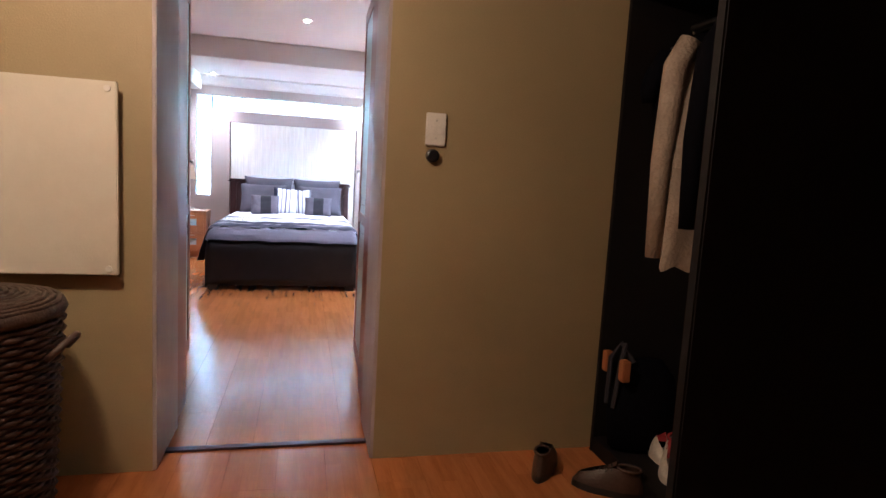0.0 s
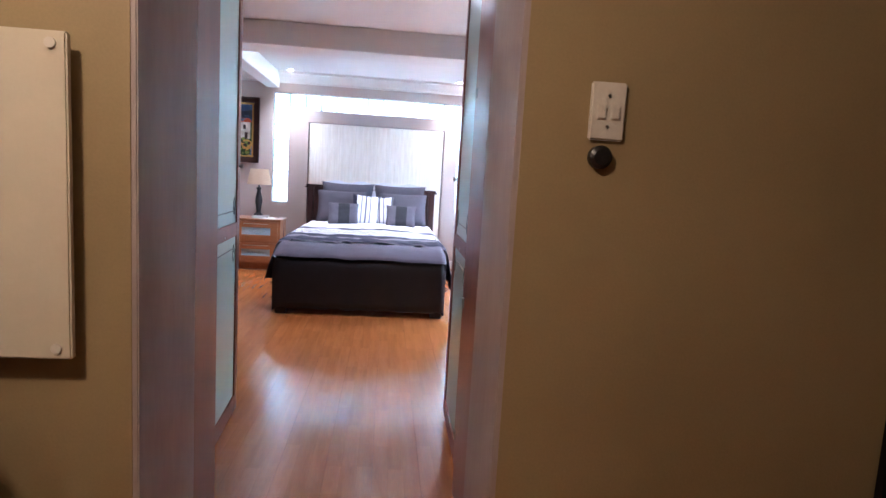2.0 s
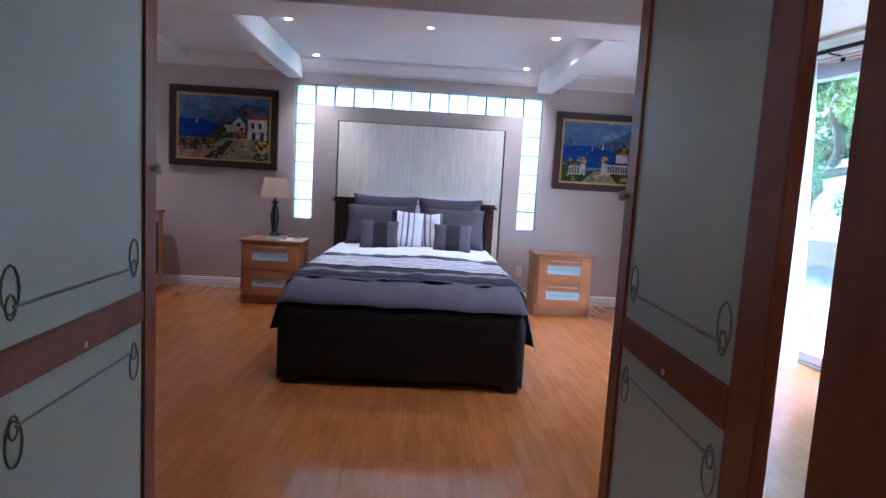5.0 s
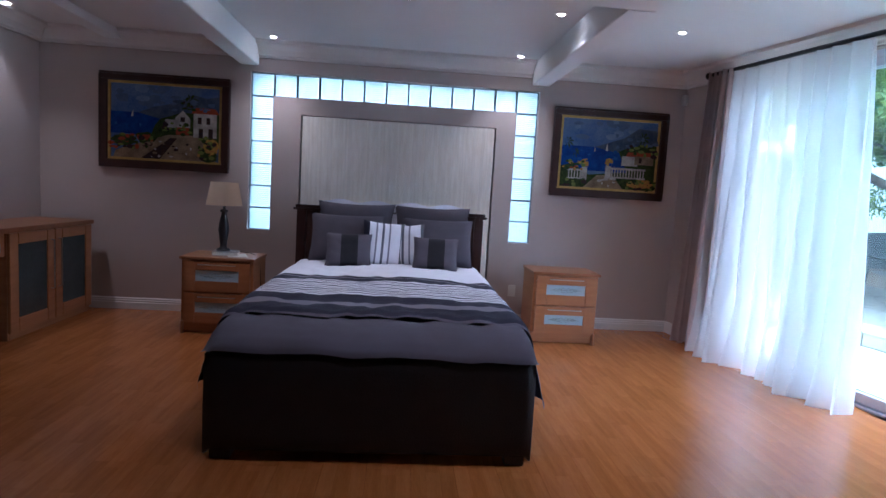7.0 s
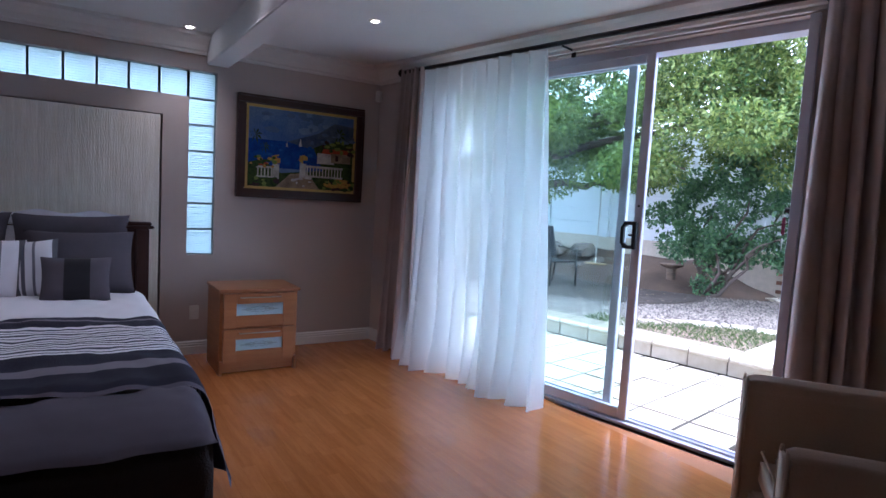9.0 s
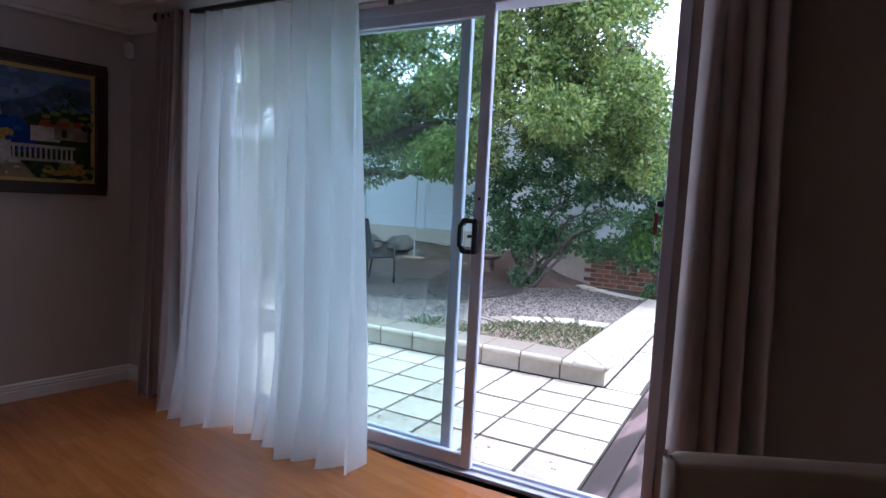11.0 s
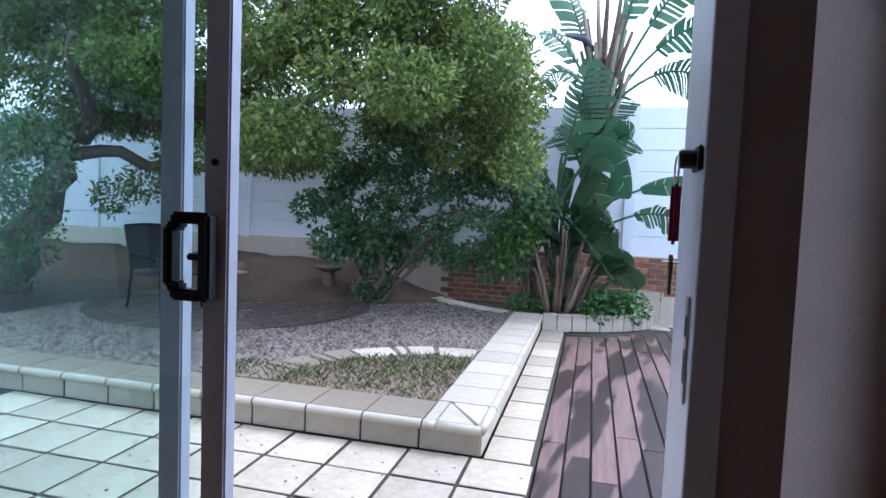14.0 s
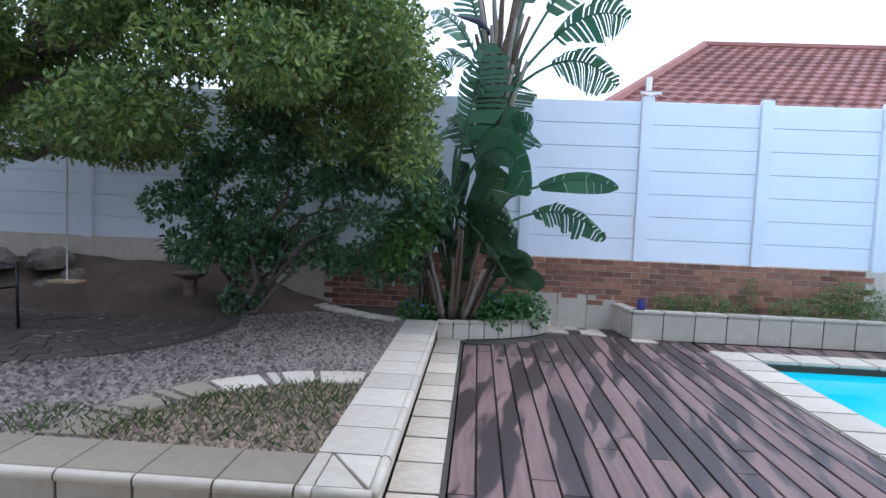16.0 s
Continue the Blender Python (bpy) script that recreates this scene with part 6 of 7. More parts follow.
# right-hand planter box and skirting tiles
pb = structure("planter_box", MB().extrude([(6.86, -2.50), (7.40, -2.40), (7.40, -13.8), (7.9, -13.8), (6.88, -2.7)][:3] + [(7.40, -13.8), (6.95, -13.8)], -0.44, 0.15), M_SOIL, "long planter box faced with cream tiles", "planter", m=GM)
for k in range(28):
    part("face_tile", MB().box(0.005, 0.365, -0.012, 0.004, 0, 0.31), M_KERBT, pb, bevel=0.003, m=pose(6.855 + 0.003 * k, -2.50 - 0.372 * k, PZ, 0, 0, -89.6))
    part("cap_tile", MB().box(0.003, 0.369, -0.03, 0.12, 0.0, 0.035), M_KERBT, pb, bevel=0.01, m=pose(6.855 + 0.003 * k, -2.50 - 0.372 * k, 0.172, 0, 0, -89.6))
for k in range(2):
    part("face_tile", MB().box(0.005, 0.27, -0.012, 0.004, 0, 0.31), M_KERBT, pb, bevel=0.003, m=pose(7.40 - 0.275 * k, -2.40 - 0.05 * k, PZ, 0, 0, 190))
    part("cap_tile", MB().box(0.003, 0.275, -0.03, 0.12, 0.0, 0.035), M_KERBT, pb, bevel=0.01, m=pose(7.40 - 0.275 * k, -2.40 - 0.05 * k, 0.172, 0, 0, 190))
sk = structure("skirting", MB().box(UW - 0.02, UW, -2.45, -1.3, -0.44, 0.29), M_JOINT, "cream tiles at the foot of the brick wall", "skirting", m=GM)
for k in range(3):
    part("face_tile", MB().box(UW - 0.045, UW - 0.022, -2.42 + 0.372 * k, -2.42 + 0.362 + 0.372 * k, PZ, 0.30), M_KERBT, sk, bevel=0.004)

# pool
pool = structure("pool", MB().box(0.6, 6.4, -7.6, -7.2, -0.44, PZ + 0.0).box(6.02, 6.4, -7.2, -3.22, -0.44, PZ - 0.03).box(0.6, 6.02, -3.62, -3.22, -0.44, PZ - 0.03), M_JOINT, "swimming pool with pale stone coping", "pool", m=GM)
part("water", MB().add([(0.7, -7.3, PZ - 0.09), (6.05, -7.3, PZ - 0.09), (6.05, -3.58, PZ - 0.09), (0.7, -3.58, PZ - 0.09)], [(0, 1, 2, 3)]), M_WATER, pool, "clear turquoise water")
for k in range(13):
    part("coping", MB().box(0, 0.395, 0, 0.40, -0.03, 0.012), M_KERBT, pool, bevel=0.012, m=pose(6.38 - 0.40 * (k + 1), -3.62, PZ))
for k in range(9):
    part("coping", MB().box(0, 0.38, 0, 0.395, -0.03, 0.012), M_KERBT, pool, bevel=0.012, m=pose(6.02, -3.63 - 0.40 * (k + 1), PZ))

# deck
dkx = structure("deck", MB().box(0.3, 6.95, -3.2, -0.52, -0.44, PZ - 0.03).box(6.42, 6.83, -13, -3.2, -0.44, PZ - 0.03), M_JOINT, "weathered reddish timber deck with wet patches", "deck", m=GM)
rd = random.Random(5)
for k in range(18):
    v = -0.505 - 0.15 * (k + 1)
    end = 6.03 + 0.93 * min(1.0, ((k + 0.5) / 9.0)) ** 1.5 if k < 9 else 6.94 - 0.10 * (k - 9) / 8
    u = 0.32 - rd.random() * 1.5
    while u < end - 0.05:
        e = min(u + 3.3, end)
        if e > 0.35:
            part("deck_board", MB().box(max(u, 0.32) + 0.002, e - 0.002, v + 0.007, v + 0.143, -0.028, 0.0), M_DECK, dkx, bevel=0.003, m=pose(0, 0, PZ - 0.002 + rd.uniform(-0.002, 0.002)))
        u += 3.3
for k in range(26):
    part("deck_board", MB().box(6.43, 6.82, -3.24 - 0.15 * k - 0.145, -3.24 - 0.15 * k - 0.005, -0.028, 0), M_DECK, dkx, bevel=0.003, m=pose(0, 0, PZ - 0.004))

# loose slabs between deck and planter
for k, (u, v, a, w) in enumerate([(6.45, -0.36, 5, 0.30), (6.74, -0.55, -35, 0.32), (6.95, -0.83, -55, 0.32), (7.12, -1.15, -65, 0.32), (7.16, -1.62, 5, 0.42), (7.12, -2.08, 0, 0.42), (6.74, -2.62, 3, 0.2), (7.30, -1.9, 2, 0.2)]):
    s = thing("stone_slab", GM @ pose(u, v, PZ - 0.012, 0, 0, a), "irregular cream stone slab beside the deck", "paving slab", "slabs by the deck")
    part("slab", MB().extrude([(-w / 2, -0.15), (w / 2, -0.13), (w / 2 - 0.03, 0.14), (-w / 2 + 0.02, 0.15)], 0, 0.022), M_PAVER, s, bevel=0.005)

# ---- garden things ----
M_SLING = mat("dark_sling", (0.03, 0.03, 0.035), None, 0.7, 20, 300, 0.3)
gc = thing("garden_chair", GM @ pose(4.82, 4.05, 0.015, 0, 0, -14), "black metal garden armchair with sling seat", "garden chair")
for s in (-0.27, 0.27):
    part("front_leg", MB().tube([(s, -0.30, 0), (s, -0.29, 0.42), (s * 1.04, -0.27, 0.6), (s * 1.04, 0.2, 0.63)], 0.014, 8), M_BLACKM, gc, smooth=True)
    part("back_leg", MB().tube([(s, 0.30, 0), (s, 0.22, 0.42), (s * 0.96, 0.36, 0.95)], 0.014, 8), M_BLACKM, gc, smooth=True)
part("seat", MB().grid(lambda i, j: ((i - 0.5) * 0.53, -0.28 + 0.5 * j, 0.42 - 0.03 * math.sin(3.14 * j)), 4, 8), M_SLING, gc)
part("backrest", MB().grid(lambda i, j: ((i - 0.5) * 0.52, 0.23 + 0.13 * j, 0.45 + 0.5 * j), 4, 8), M_SLING, gc)
part("top_rail", MB().tube([(-0.26, 0.36, 0.95), (0, 0.37, 0.965), (0.26, 0.36, 0.95)], 0.014, 8), M_BLACKM, gc)
part("front_rail", MB().tube([(-0.27, -0.29, 0.41), (0.27, -0.29, 0.41)], 0.012, 8), M_BLACKM, gc)


def rock(m, r, label):
    t_ = thing("rock", m, label, "rock", "rocks on the bank")
    sd = m.translation.x
    def fn(i, j):
        a, b = 6.2832 * i, math.pi * (j - 0.5)
        d = Vector((math.cos(a) * math.cos(b), math.sin(a) * math.cos(b), math.sin(b)))
        k = r * (1 + 0.35 * noise.noise(d * 1.7 + Vector((sd, 0, 0))))
        return (d.x * k * 1.25, d.y * k, max(-0.3 * r, d.z * k * 0.75) + 0.3 * r)
    part("stone", MB().grid(fn, 20, 12), mat("rock_stone", (0.16, 0.13, 0.11), (0.08, 0.07, 0.06), 0.9, 5, 40, 0.7), t_, smooth=False)


for u, v, z, r in ((6.95, 4.85, 0.36, 0.26), (6.9, 5.55, 0.34, 0.24), (6.7, 4.35, 0.25, 0.14), (6.5, 4.6, 0.15, 0.12)):
    rock(GM @ pose(u, v, z, 0, 0, 40 * v), r, "brown boulder on the soil bank")
bs_ = thing("stone_pedestal", GM @ pose(6.45, 2.75, -0.02), "short weathered stone pedestal beside the shrub", "pedestal")
part("column", MB().lathe([(0.10, 0), (0.085, 0.05), (0.075, 0.3), (0.085, 0.40)], 14), M_PALMBARK, bs_, smooth=True)
part("bowl", MB().lathe([(0.09, 0.40), (0.19, 0.45), (0.2, 0.475), (0.16, 0.47)], 18), M_PALMBARK, bs_, smooth=True)
sw = thing("rope_swing", GM @ pose(6.2, 4.08, 0.3), "wooden disc swing hanging on a pale rope", "swing")
part("seat", MB().box(-0.1, 0.1, -0.17, 0.17, 0, 0.025), mat("swing_wood", (0.40, 0.28, 0.16), None, 0.8), sw, bevel=0.005)
part("rope", MB().tube([(0, 0, 0.02), (0.01, 0, 1.2), (0, 0.01, 2.3)], 0.011, 6), mat("rope", (0.55, 0.53, 0.48), None, 0.9), sw)
jr_ = thing("blue_jar", GM @ pose(6.92, -2.62, 0.207), "small blue glazed jar on the planter edge", "jar")
part("jar", MB().lathe([(0.04, 0), (0.05, 0.03), (0.05, 0.09), (0.035, 0.12), (0.04, 0.135)], 18), mat("blue_glaze", (0.05, 0.04, 0.22), None, 0.25), jr_, smooth=True)

# ---- planting ----


def limb(mb, a, b, r0, r1, seed, n=7, wob=0.12):
    q = random.Random(seed)
    a, b = Vector(a), Vector(b)
    pts = [a.lerp(b, k / n) + Vector((q.uniform(-wob, wob), q.uniform(-wob, wob), q.uniform(-wob, wob))) * (0 if k in (0, n) else 1) * (b - a).length * 0.35 for k in range(n + 1)]
    mb.tube(pts, [r0 + (r1 - r0) * k / n for k in range(n + 1)], 8)
    return pts


tree = thing("tree", GM, "spreading yellow-green broadleaf tree over the gravel", "tree")
tk = MB()
limb(tk, (5.0, 6.6, -0.1), (5.1, 5.9, 1.9), 0.24, 0.17, 1)
limb(tk, (5.1, 5.9, 1.9), (5.6, 3.0, 3.1), 0.13, 0.06, 2)
limb(tk, (5.3, 5.0, 2.3), (6.1, 1.2, 2.75), 0.08, 0.04, 3)
limb(tk, (5.6, 1.9, 2.7), (5.7, -0.1, 2.3), 0.06, 0.02, 4)
limb(tk, (5.1, 5.7, 1.8), (5.9, 3.55, 1.72), 0.09, 0.045, 5)
limb(tk, (5.5, 2.2, 2.6), (5.2, 0.4, 3.4), 0.07, 0.02, 6)
limb(tk, (5.1, 3.6, 2.8), (4.4, 1.8, 3.6), 0.07, 0.02, 7)
limb(tk, (5.4, 3.0, 2.5), (5.0, 2.0, 1.95), 0.04, 0.012, 8)
limb(tk, (5.1, 5.5, 2.0), (3.9, 4.4, 2.9), 0.1, 0.04, 9)
part("trunk", tk, M_BARK, tree, "dark twisting trunk and limbs", smooth=True)
qt = random.Random(21)
cl_ = []
for k in range(240):
    v = qt.uniform(0.25, 7.0)
    u = qt.uniform(3.9, 6.7)
    edge = max(0.0, (0.9 - v))
    zlo = 2.05 + 0.25 * math.sin(1.7 * v) + 0.25 * edge
    z = zlo + (5.0 - 1.5 * edge - zlo) * qt.random() ** 1.25
    r = qt.uniform(0.24, 0.50)
    cl_.append((u, v, z, r, r * qt.uniform(0.8, 1.3), r * qt.uniform(0.6, 0.9)))
for v, z in ((0.08, 2.0), (0.02, 1.8), (0.35, 1.95), (0.8, 2.0), (4.4, 1.75), (5.0, 1.5), (5.5, 1.3), (3.9, 1.9), (3.2, 1.95), (2.5, 1.95), (0.1, 2.4), (0.2, 2.75), (0.25, 3.1)):
    cl_.append((5.3 + qt.uniform(-0.4, 0.4), v, z, 0.25, 0.28, 0.28))
leafcloud("crown", cl_, 215000, 0.072, M_TREE, tree, 3, long=2.4, kind=False)

shrub = thing("shrub", GM, "dark green glossy multi-stemmed shrub", "shrub")
tk = MB()
for k in range(9):
    a = k * 0.7
    tk = MB()
    limb(tk, (6.42 + 0.06 * math.cos(a), 2.18 + 0.07 * math.sin(a), 0.0), (6.3 + 0.35 * math.cos(a), 1.65 + 0.85 * math.sin(a + 0.6), 1.3 + 0.3 * math.sin(2.1 * k)), 0.035, 0.012, 40 + k, 6, 0.2)
    part("stem", tk, M_BARK, shrub, "dark slender stem", smooth=True)
qs = random.Random(8)
cs = []
for k in range(85):
    a, r = qs.uniform(0, 6.28), math.sqrt(qs.random())
    v = 1.30 + 1.5 * r * math.cos(a)
    z = 1.45 + 0.85 * r * math.sin(a) - 0.12 * (v - 1.2)
    cs.append((6.2 + qs.uniform(-0.45, 0.45), v, z, qs.uniform(0.13, 0.27), qs.uniform(0.13, 0.27), qs.uniform(0.12, 0.22)))
cs += [(6.3, 2.0, 0.28, 0.16, 0.2, 0.2), (6.25, 2.15, 0.18, 0.14, 0.16, 0.14), (6.35, 0.15, 0.75, 0.2, 0.25, 0.3), (6.3, 0.45, 0.7, 0.2, 0.25, 0.3), (6.4, 0.0, 1.1, 0.2, 0.22, 0.25)]
leafcloud("crown", cs, 19000, 0.078, M_SHRUB, shrub, 5, long=2.0, kind=False)
sb = thing("bush", GM, "fresh green leafy bush beside the strelitzia", "bush")
leafcloud("crown", [(6.25, 0.15, 1.05, 0.25, 0.28, 0.28), (6.2, -0.02, 1.35, 0.22, 0.2, 0.25), (6.25, 0.3, 0.8, 0.2, 0.2, 0.2)], 2600, 0.07, leafy("fresh_leaf", (0.07, 0.16, 0.03), (0.13, 0.24, 0.05), 0.4, 0.3), sb, 6, kind=False)
tk = MB()
for k in range(6):
    limb(tk, (6.55, 0.0 + 0.03 * k, 0.0), (6.25 + 0.05 * k, 0.3 - 0.12 * k, 1.0), 0.02, 0.008, 60 + k, 5, 0.15)
part("stem", tk, M_BARK, sb, smooth=True)
hg = thing("side_bush", GM, "dense dim bush at the garden side", "bush")
leafcloud("crown", [(4.1, 5.6, 0.9, 0.6, 0.6, 0.7), (4.4, 6.4, 1.3, 0.7, 0.7, 0.9), (3.8, 6.0, 0.6, 0.5, 0.6, 0.6), (4.0, 5.2, 1.7, 0.6, 0.5, 0.5)], 6500, 0.07, M_SHRUB, hg, 9, kind=False)
part("stem", MB().tube([(4.1, 5.7, 0), (4.2, 5.9, 1.2)], [0.05, 0.02], 8), M_BARK, hg)

ivy = thing("groundcover", GM, "low dark green ground cover with blue flowers", "ground cover", kind="stuff")
leafcloud("leaves", [(6.55 + 0.12 * k % 0.7, 0.1 - 0.155 * k, 0.12 + 0.05 * math.sin(k), 0.22, 0.2, 0.16) for k in range(9)] + [(6.85, -0.3 - 0.2 * k, 0.15, 0.25, 0.2, 0.22) for k in range(6)], 5200, 0.06, M_IVY, ivy, 12, flat=0.4, long=1.6)
leafcloud("flowers", [(6.5, 0.1, 0.24, 0.1, 0.2, 0.06), (6.75, -0.7, 0.3, 0.15, 0.3, 0.06), (6.95, -1.15, 0.2, 0.1, 0.15, 0.06)], 60, 0.035, leafy("blue_petal", (0.12, 0.12, 0.5), (0.2, 0.2, 0.6), 0.6), ivy, 13, long=1.2)
hb_ = thing("planter_herbs", GM, "feathery green herbs growing in the planter box", "herbs", kind="stuff")
leafcloud("leaves", [(7.1, -2.95 - 0.2 * k, 0.27 + 0.05 * math.sin(3 * k), 0.14, 0.16, 0.11) for k in range(5)] + [(7.1, -4.4 - 0.3 * k, 0.26 + 0.04 * math.sin(2 * k), 0.16, 0.2, 0.14) for k in range(9)] + [(7.15, -5.2, 0.45, 0.2, 0.4, 0.2), (7.3, -4.05, 0.4, 0.05, 0.1, 0.25)], 6000, 0.05, leafy("herb_leaf", (0.10, 0.17, 0.05), (0.17, 0.25, 0.08), 0.6, 0.3), hb_, 14, long=4)


def big_leaf(name, parent, base, tip, width, droop, tears, seed, twist, stalk, leaf_mat):
    """Banana-like blade on a stalk: folded along the rib and torn into strips."""
    q = random.Random(seed)
    a, b = Vector(base), Vector(tip)
    ctrl = a.lerp(b, 0.6) + Vector((0, 0, droop))
    P = lambda t: a * (1 - t) ** 2 + ctrl * 2 * t * (1 - t) + b * t * t
    mb = MB()
    mb.tube([P(k / 14) for k in range(15)], [0.024 - 0.020 * k / 14 for k in range(15)], 6)
    d0 = (b - a)
    side0 = d0.cross(Vector((0, 0, 1)))
    if side0.length < 0.2:
        side0 = Vector((0.3, 1, 0))
    side0.normalize()
    for s in (-1, 1):
        t = stalk
        while t < 0.99:
            dt = q.choice((0.025, 0.03, 0.04, 0.05, 0.09)) if tears else q.choice((0.06, 0.1, 0.16))
            t1 = min(1.0, t + dt)
            gap = min(0.009, dt * 0.25) if tears else 0.003
            hang = q.uniform(0.15, 0.6) if tears else 0.25
            rows_ = []
            for tt in (t, (t + t1) / 2, t1 - gap):
                f = (tt - stalk) / (1 - stalk)
                w = width * (math.sin(math.pi * min(1, f * 0.93 + 0.07)) ** 0.6)
                p = P(tt)
                tan = (P(min(1, tt + 0.02)) - P(max(0, tt - 0.02))).normalized()
                sd = (side0 - tan * side0.dot(tan)).normalized()
                up = sd.cross(tan)
                if up.z < 0:
                    up = -up
                sd = sd * math.cos(twist) + up * math.sin(twist)
                rows_.append([p + sd * s * w * e + tan * w * 0.35 * e + up * (0.12 * w * math.sin(e * 3) - hang * w * e * e) for e in (0.0, 0.35, 0.7, 1.0)])
            vs = [v for r in rows_ for v in r]
            mb.add(vs, [(i * 4 + j, i * 4 + j + 1, (i + 1) * 4 + j + 1, (i + 1) * 4 + j) for i in range(2) for j in range(3)])
            t = t1
    return part(name, mb, leaf_mat, parent, smooth=True)


stz = thing("strelitzia", GM, "tall giant strelitzia with torn banana-like leaves", "strelitzia")
tk = MB()
limb(tk, (6.8, -0.45, 0.0), (6.52, -0.78, 2.9), 0.09, 0.10, 70, 8, 0.03)
part("trunk", tk, M_PALMBARK, stz, "ragged fibrous trunk with old leaf bases", smooth=True)
for k in range(22):
    a = k * 0.9
    z = 1.9 + 0.05 * k
    tk = MB()
    limb(tk, (6.52 + 0.07 * math.cos(a), -0.74 + 0.07 * math.sin(a), z), (6.5 + 0.16 * math.cos(a), -0.78 + 0.30 * math.sin(a), z + 0.75 + 0.02 * k), 0.045, 0.02, 80 + k, 4, 0.05)
    part("leaf_base", tk, M_PETIOLE if k % 3 else M_PALMBARK, stz, smooth=True)
for k in range(30):
    a = k * 0.62
    tk = MB()
    limb(tk, (6.68 + 0.14 * math.cos(a), -0.38 + 0.2 * math.sin(a), 0.02), (6.55 + 0.32 * math.cos(a), -0.30 + 0.55 * math.sin(a + 0.3), 0.9 + 0.3 * math.sin(3 * k)), 0.034, 0.015, 100 + k, 5, 0.05)
    part("stalk", tk, M_PALMBARK if k % 4 else M_PETIOLE, stz, "brown lower stalk", smooth=True)
B = (6.5, -0.76, 2.5)
LEAVES = [  # base, tip, half width, rise of the arch, torn, twist, bare share of the stalk, old
    (B, (6.35, -2.05, 2.72), 0.27, 0.75, 1, 0.75, 0.40, 0), (B, (6.4, -2.15, 3.45), 0.27, 0.75, 1, 0.7, 0.38, 0), (B, (6.5, -1.95, 4.2), 0.27, 0.7, 1, 0.7, 0.38, 0), (B, (6.4, -1.3, 4.7), 0.26, 0.3, 1, 0.8, 0.4, 0),
    (B, (6.35, 0.02, 3.45), 0.24, 0.55, 1, 0.8, 0.35, 0), (B, (6.3, 0.0, 2.75), 0.25, 0.75, 1, 0.7, 0.3, 0), (B, (6.5, -0.2, 4.2), 0.26, 0.3, 1, 0.9, 0.4, 0),
    ((6.4, -0.24, 1.25), (6.25, -0.62, 3.15), 0.27, 0.05, 1, 1.35, 0.38, 0), ((6.4, -0.25, 1.2), (5.95, -1.13, 1.5), 0.36, 1.25, 0, 0.95, 0.36, 0), ((6.4, -0.5, 1.2), (6.3, -2.12, 1.62), 0.14, 0.45, 0, 1.0, 0.42, 0),
    ((6.45, -0.5, 0.85), (6.25, -2.0, 1.05), 0.19, 0.75, 1, 0.85, 0.42, 0), ((6.5, -0.35, 0.9), (6.15, -1.0, 1.15), 0.20, 0.6, 1, 0.8, 0.35, 1), ((6.5, -0.5, 1.3), (6.35, -0.98, 2.45), 0.20, 0.2, 0, 1.2, 0.35, 0), ((6.5, -0.45, 1.3), (6.4, -0.85, 2.3), 0.2, 0.2, 0, 1.0, 0.3, 1),
    ((6.5, -0.2, 1.0), (6.15, 0.32, 1.85), 0.2, 0.35, 1, 0.9, 0.35, 1), ((6.5, -0.2, 0.9), (6.2, 0.15, 2.3), 0.22, 0.3, 1, 1.1, 0.35, 1), ((6.55, -0.3, 0.9), (6.15, -0.35, 1.35), 0.2, 0.6, 0, 0.9, 0.3, 1),
    ((6.7, -0.7, 0.3), (6.4, -1.25, 0.75), 0.2, 0.4, 0, 0.8, 0.3, 1), ((6.75, -0.75, 0.2), (6.45, -1.4, 0.5), 0.2, 0.4, 0, 0.9, 0.3, 1), ((6.7, -0.65, 0.2), (6.5, -1.05, 0.95), 0.2, 0.3, 0, 1.1, 0.3, 1), ((6.7, -0.65, 0.3), (6.35, -0.95, 0.6), 0.2, 0.4, 0, 0.8, 0.3, 1)]
for k, (bs3, tp, w, dr, tr, tw, sk_, old) in enumerate(LEAVES):
    big_leaf("leaf", stz, bs3, tp, w, dr, tr, 200 + k, tw, sk_, M_BANANAD if old else M_BANANA)
qz = random.Random(31)
for k in range(16):
    v1 = -1.05 + 1.35 * k / 15
    big_leaf("leaf", stz, (6.65, -0.4 + 0.12 * math.sin(k), 0.5), (6.2 + 0.4 * qz.random(), v1, 0.95 + 1.1 * qz.random()), 0.19 + 0.07 * qz.random(), 0.35, k % 3 == 0, 300 + k, qz.uniform(0.6, 1.3), 0.35, M_BANANAD)
for k in range(7):
    v1 = -1.15 + 0.95 * k / 6
    big_leaf("leaf", stz, (6.58, -0.7, 1.5 + 0.1 * (k % 3)), (6.25 + 0.4 * qz.random(), v1, 1.9 + 0.9 * qz.random()), 0.22, 0.45, 1, 400 + k, qz.uniform(0.6, 1.2), 0.3, M_BANANAD if k % 2 else M_BANANA)
part("flower", MB().tube([(6.5, -0.7, 3.25), (6.45, -0.52, 3.42), (6.4, -0.25, 3.46)], [0.02, 0.045, 0.005], 8), mat("flower_bract", (0.05, 0.05, 0.08), None, 0.5), stz, "dark beak-like flower bract")

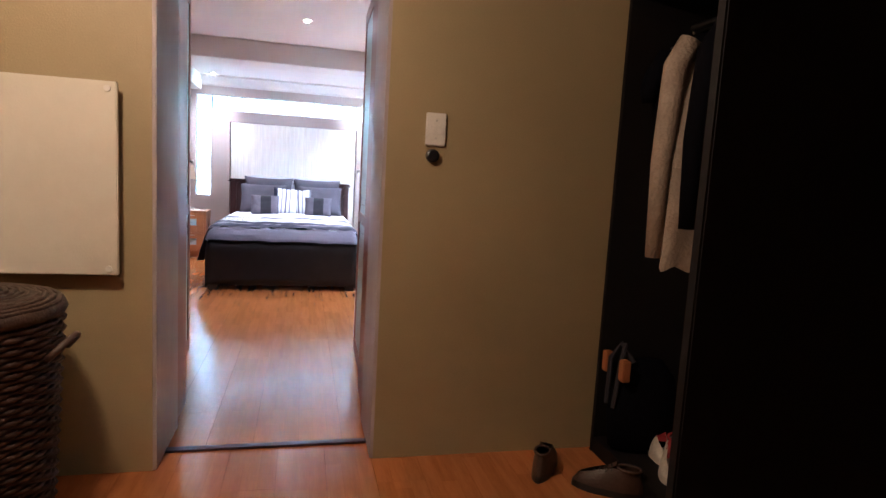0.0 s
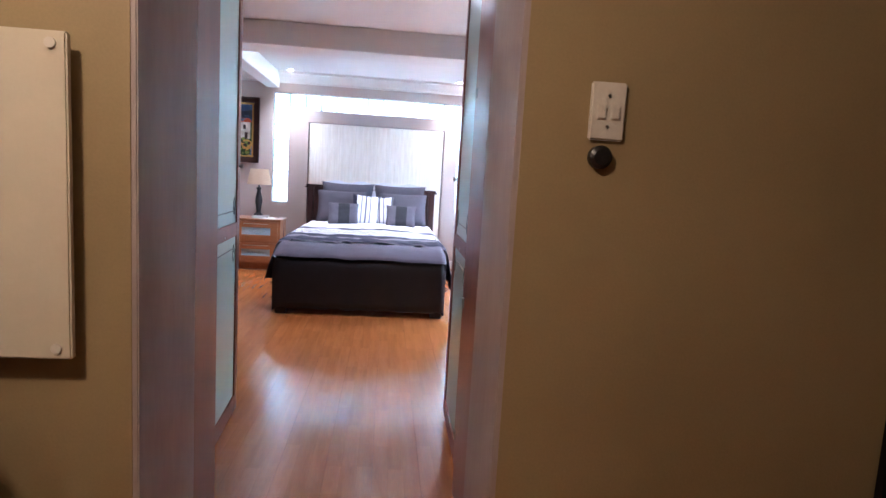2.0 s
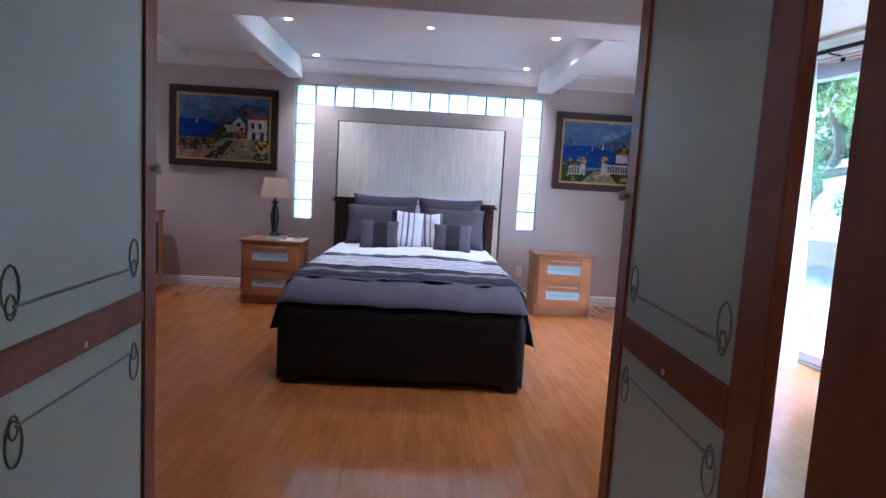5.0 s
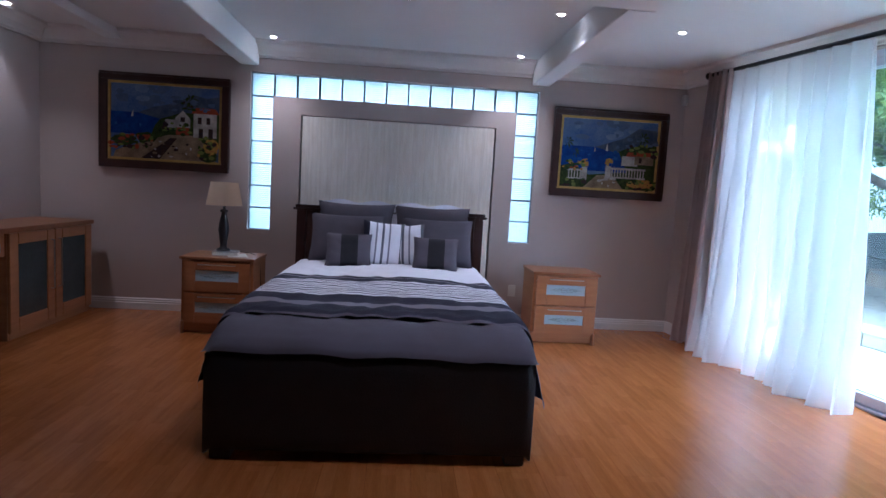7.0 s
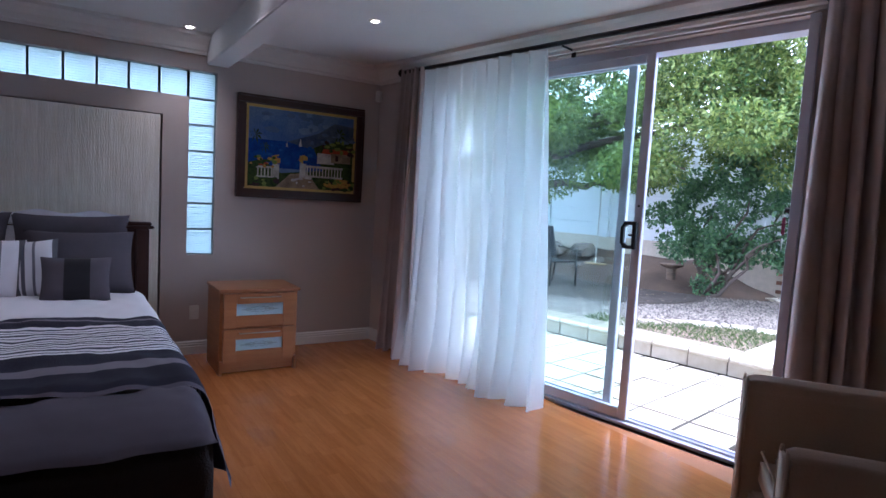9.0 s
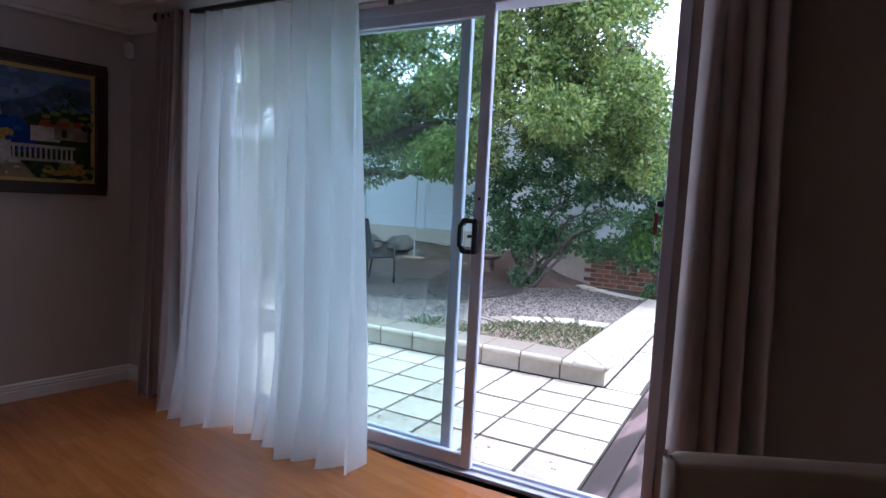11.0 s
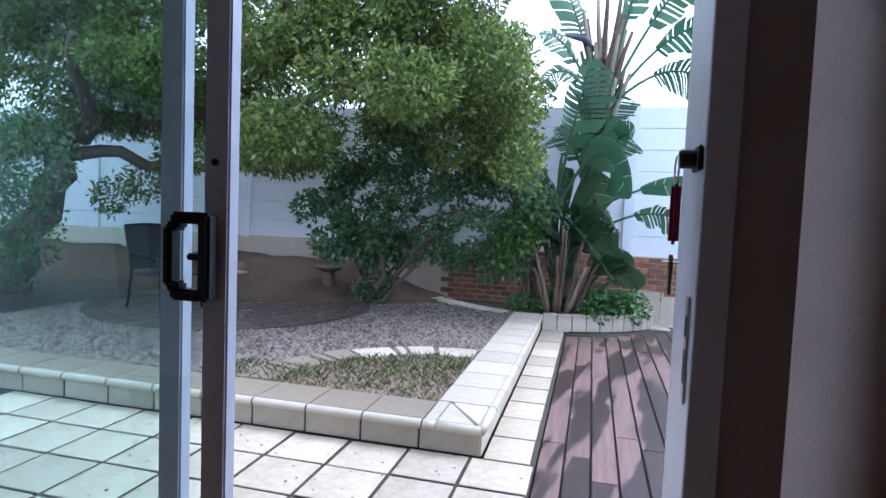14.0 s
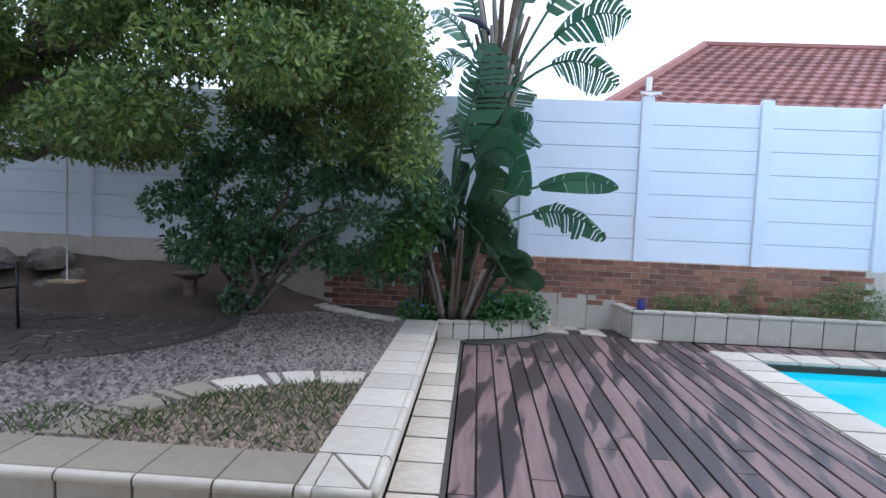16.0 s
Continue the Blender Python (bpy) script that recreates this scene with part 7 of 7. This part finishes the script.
# neighbour's house with a hipped red roof
nh = thing("neighbour_house", GM @ pose(0, 0, 0), "neighbouring house with a hipped red tile roof", "house")
part("wall", MB().box(11.5, 19.5, -16, -3.4, -0.45, 3.35), M_WALLW, nh)
eave, ridge = 3.3, 5.75
rl = [(11.0, -2.9, eave), (20.0, -2.9, eave), (20.0, -16.5, eave), (11.0, -16.5, eave), (15.5, -6.2, ridge), (15.5, -13.2, ridge)]
rf = part("roof", MB().add(rl, [(0, 4, 5, 3), (0, 1, 4), (1, 2, 5, 4), (2, 3, 5)]), M_ROOF, nh, "hipped roof of weathered red tiles")
crs = MB()
for k in range(17):
    f0, f1 = k / 17, (k + 1) / 17
    u0, u1 = 11.0 + 4.5 * f0, 11.0 + 4.5 * f1
    z0, z1 = eave + (ridge - eave) * f0, eave + (ridge - eave) * f1
    va, vb = -2.9 - 3.3 * f0, -16.5 + 3.3 * f0
    n = int((va - vb) / 0.3)
    for i in range(n):
        v = va - 0.3 * i
        crs.add([(u0 - 0.04, v, z0 + 0.05), (u0 - 0.04, v - 0.15, z0 + 0.095), (u0 - 0.04, v - 0.3, z0 + 0.05), (u1, v, z1 + 0.02), (u1, v - 0.15, z1 + 0.06), (u1, v - 0.3, z1 + 0.02), (u0 - 0.04, v, z0 - 0.02), (u0 - 0.04, v - 0.3, z0 - 0.02)], [(0, 1, 4, 3), (1, 2, 5, 4), (6, 7, 2, 1, 0)])
tl2 = part("roof_tile", crs, leafy("roof_tile_red", (0.15, 0.062, 0.05), (0.25, 0.105, 0.085), 0.75, 0.0), nh)
tl2["kind"] = "stuff"
part("ridge_tile", MB().tube([(15.5, -6.2, ridge + 0.05), (15.5, -13.2, ridge + 0.05)], 0.12, 8).tube([(11.0, -2.9, eave + 0.08), (15.5, -6.2, ridge + 0.05)], 0.12, 8), M_ROOF, rf)
part("vent_pipe", MB().tube([(11.9, -3.9, 3.5), (11.9, -3.9, 4.12)], 0.06, 10).box(11.7, 12.1, -4.1, -3.7, 3.6, 3.8), M_WALLW, nh)

# ---- pieces of floors, pavements and walls ----
planks(floor, -3.04, 3.85, 2.66, 9.0, lambda x, xe, a, b: (xe > 3.03 + (9.0 - b) * 0.187 - 0.2))
planks(floor_dressing, -1.0, 1.58, 0.6, 2.65)

slab = mesh_of("paver", MB().box(0.011, 0.361, 0.011, 0.361, -0.01, 0.0), M_PAVER, 0.004, seg=1)
pv = bpy.data.objects["patio_base"]
rq = random.Random(17)
for i in range(6):
    for j in range(10):
        ob = new("paver", slab)
        ob.parent = pv
        ob.matrix_basis = pose(2.30 - 0.372 * (i + 1), -0.50 + 0.372 * j, PZ - 0.001 + rq.uniform(-0.002, 0.002), rq.uniform(-0.3, 0.3), rq.uniform(-0.3, 0.3), rq.uniform(-0.4, 0.4))
strip = mesh_of("paver", MB().box(0.011, 0.361, 0.011, 0.278, -0.01, 0.0), M_PAVER, 0.004, seg=1)
for i in range(11):
    ob = new("paver", strip)
    ob.parent = pv
    ob.matrix_basis = pose(2.30 + 0.372 * i, -0.48, PZ - 0.001 + rq.uniform(-0.002, 0.002), 0, rq.uniform(-0.3, 0.3), rq.uniform(-0.4, 0.4))

# brick base of the garden wall
bc = bpy.data.objects["brick_core"]
bkm = mesh_of("brick", MB().box(-0.0, 0.014, 0.006, 0.216, 0.006, 0.069), M_BRICK, 0.003, seg=1)
for r in range(-4, 8):
    for k in range(31):
        v = -5.6 + 0.222 * k + (0.111 if r % 2 else 0)
        if (v > 1.6 and r < 2) or (r < 0 and v < -1.4):
            continue
        ob = new("brick", bkm)
        ob.parent = bc
        ob.matrix_basis = pose(UW - 0.044 + rq.uniform(-0.002, 0.002), v, 0.16 + 0.075 * r)
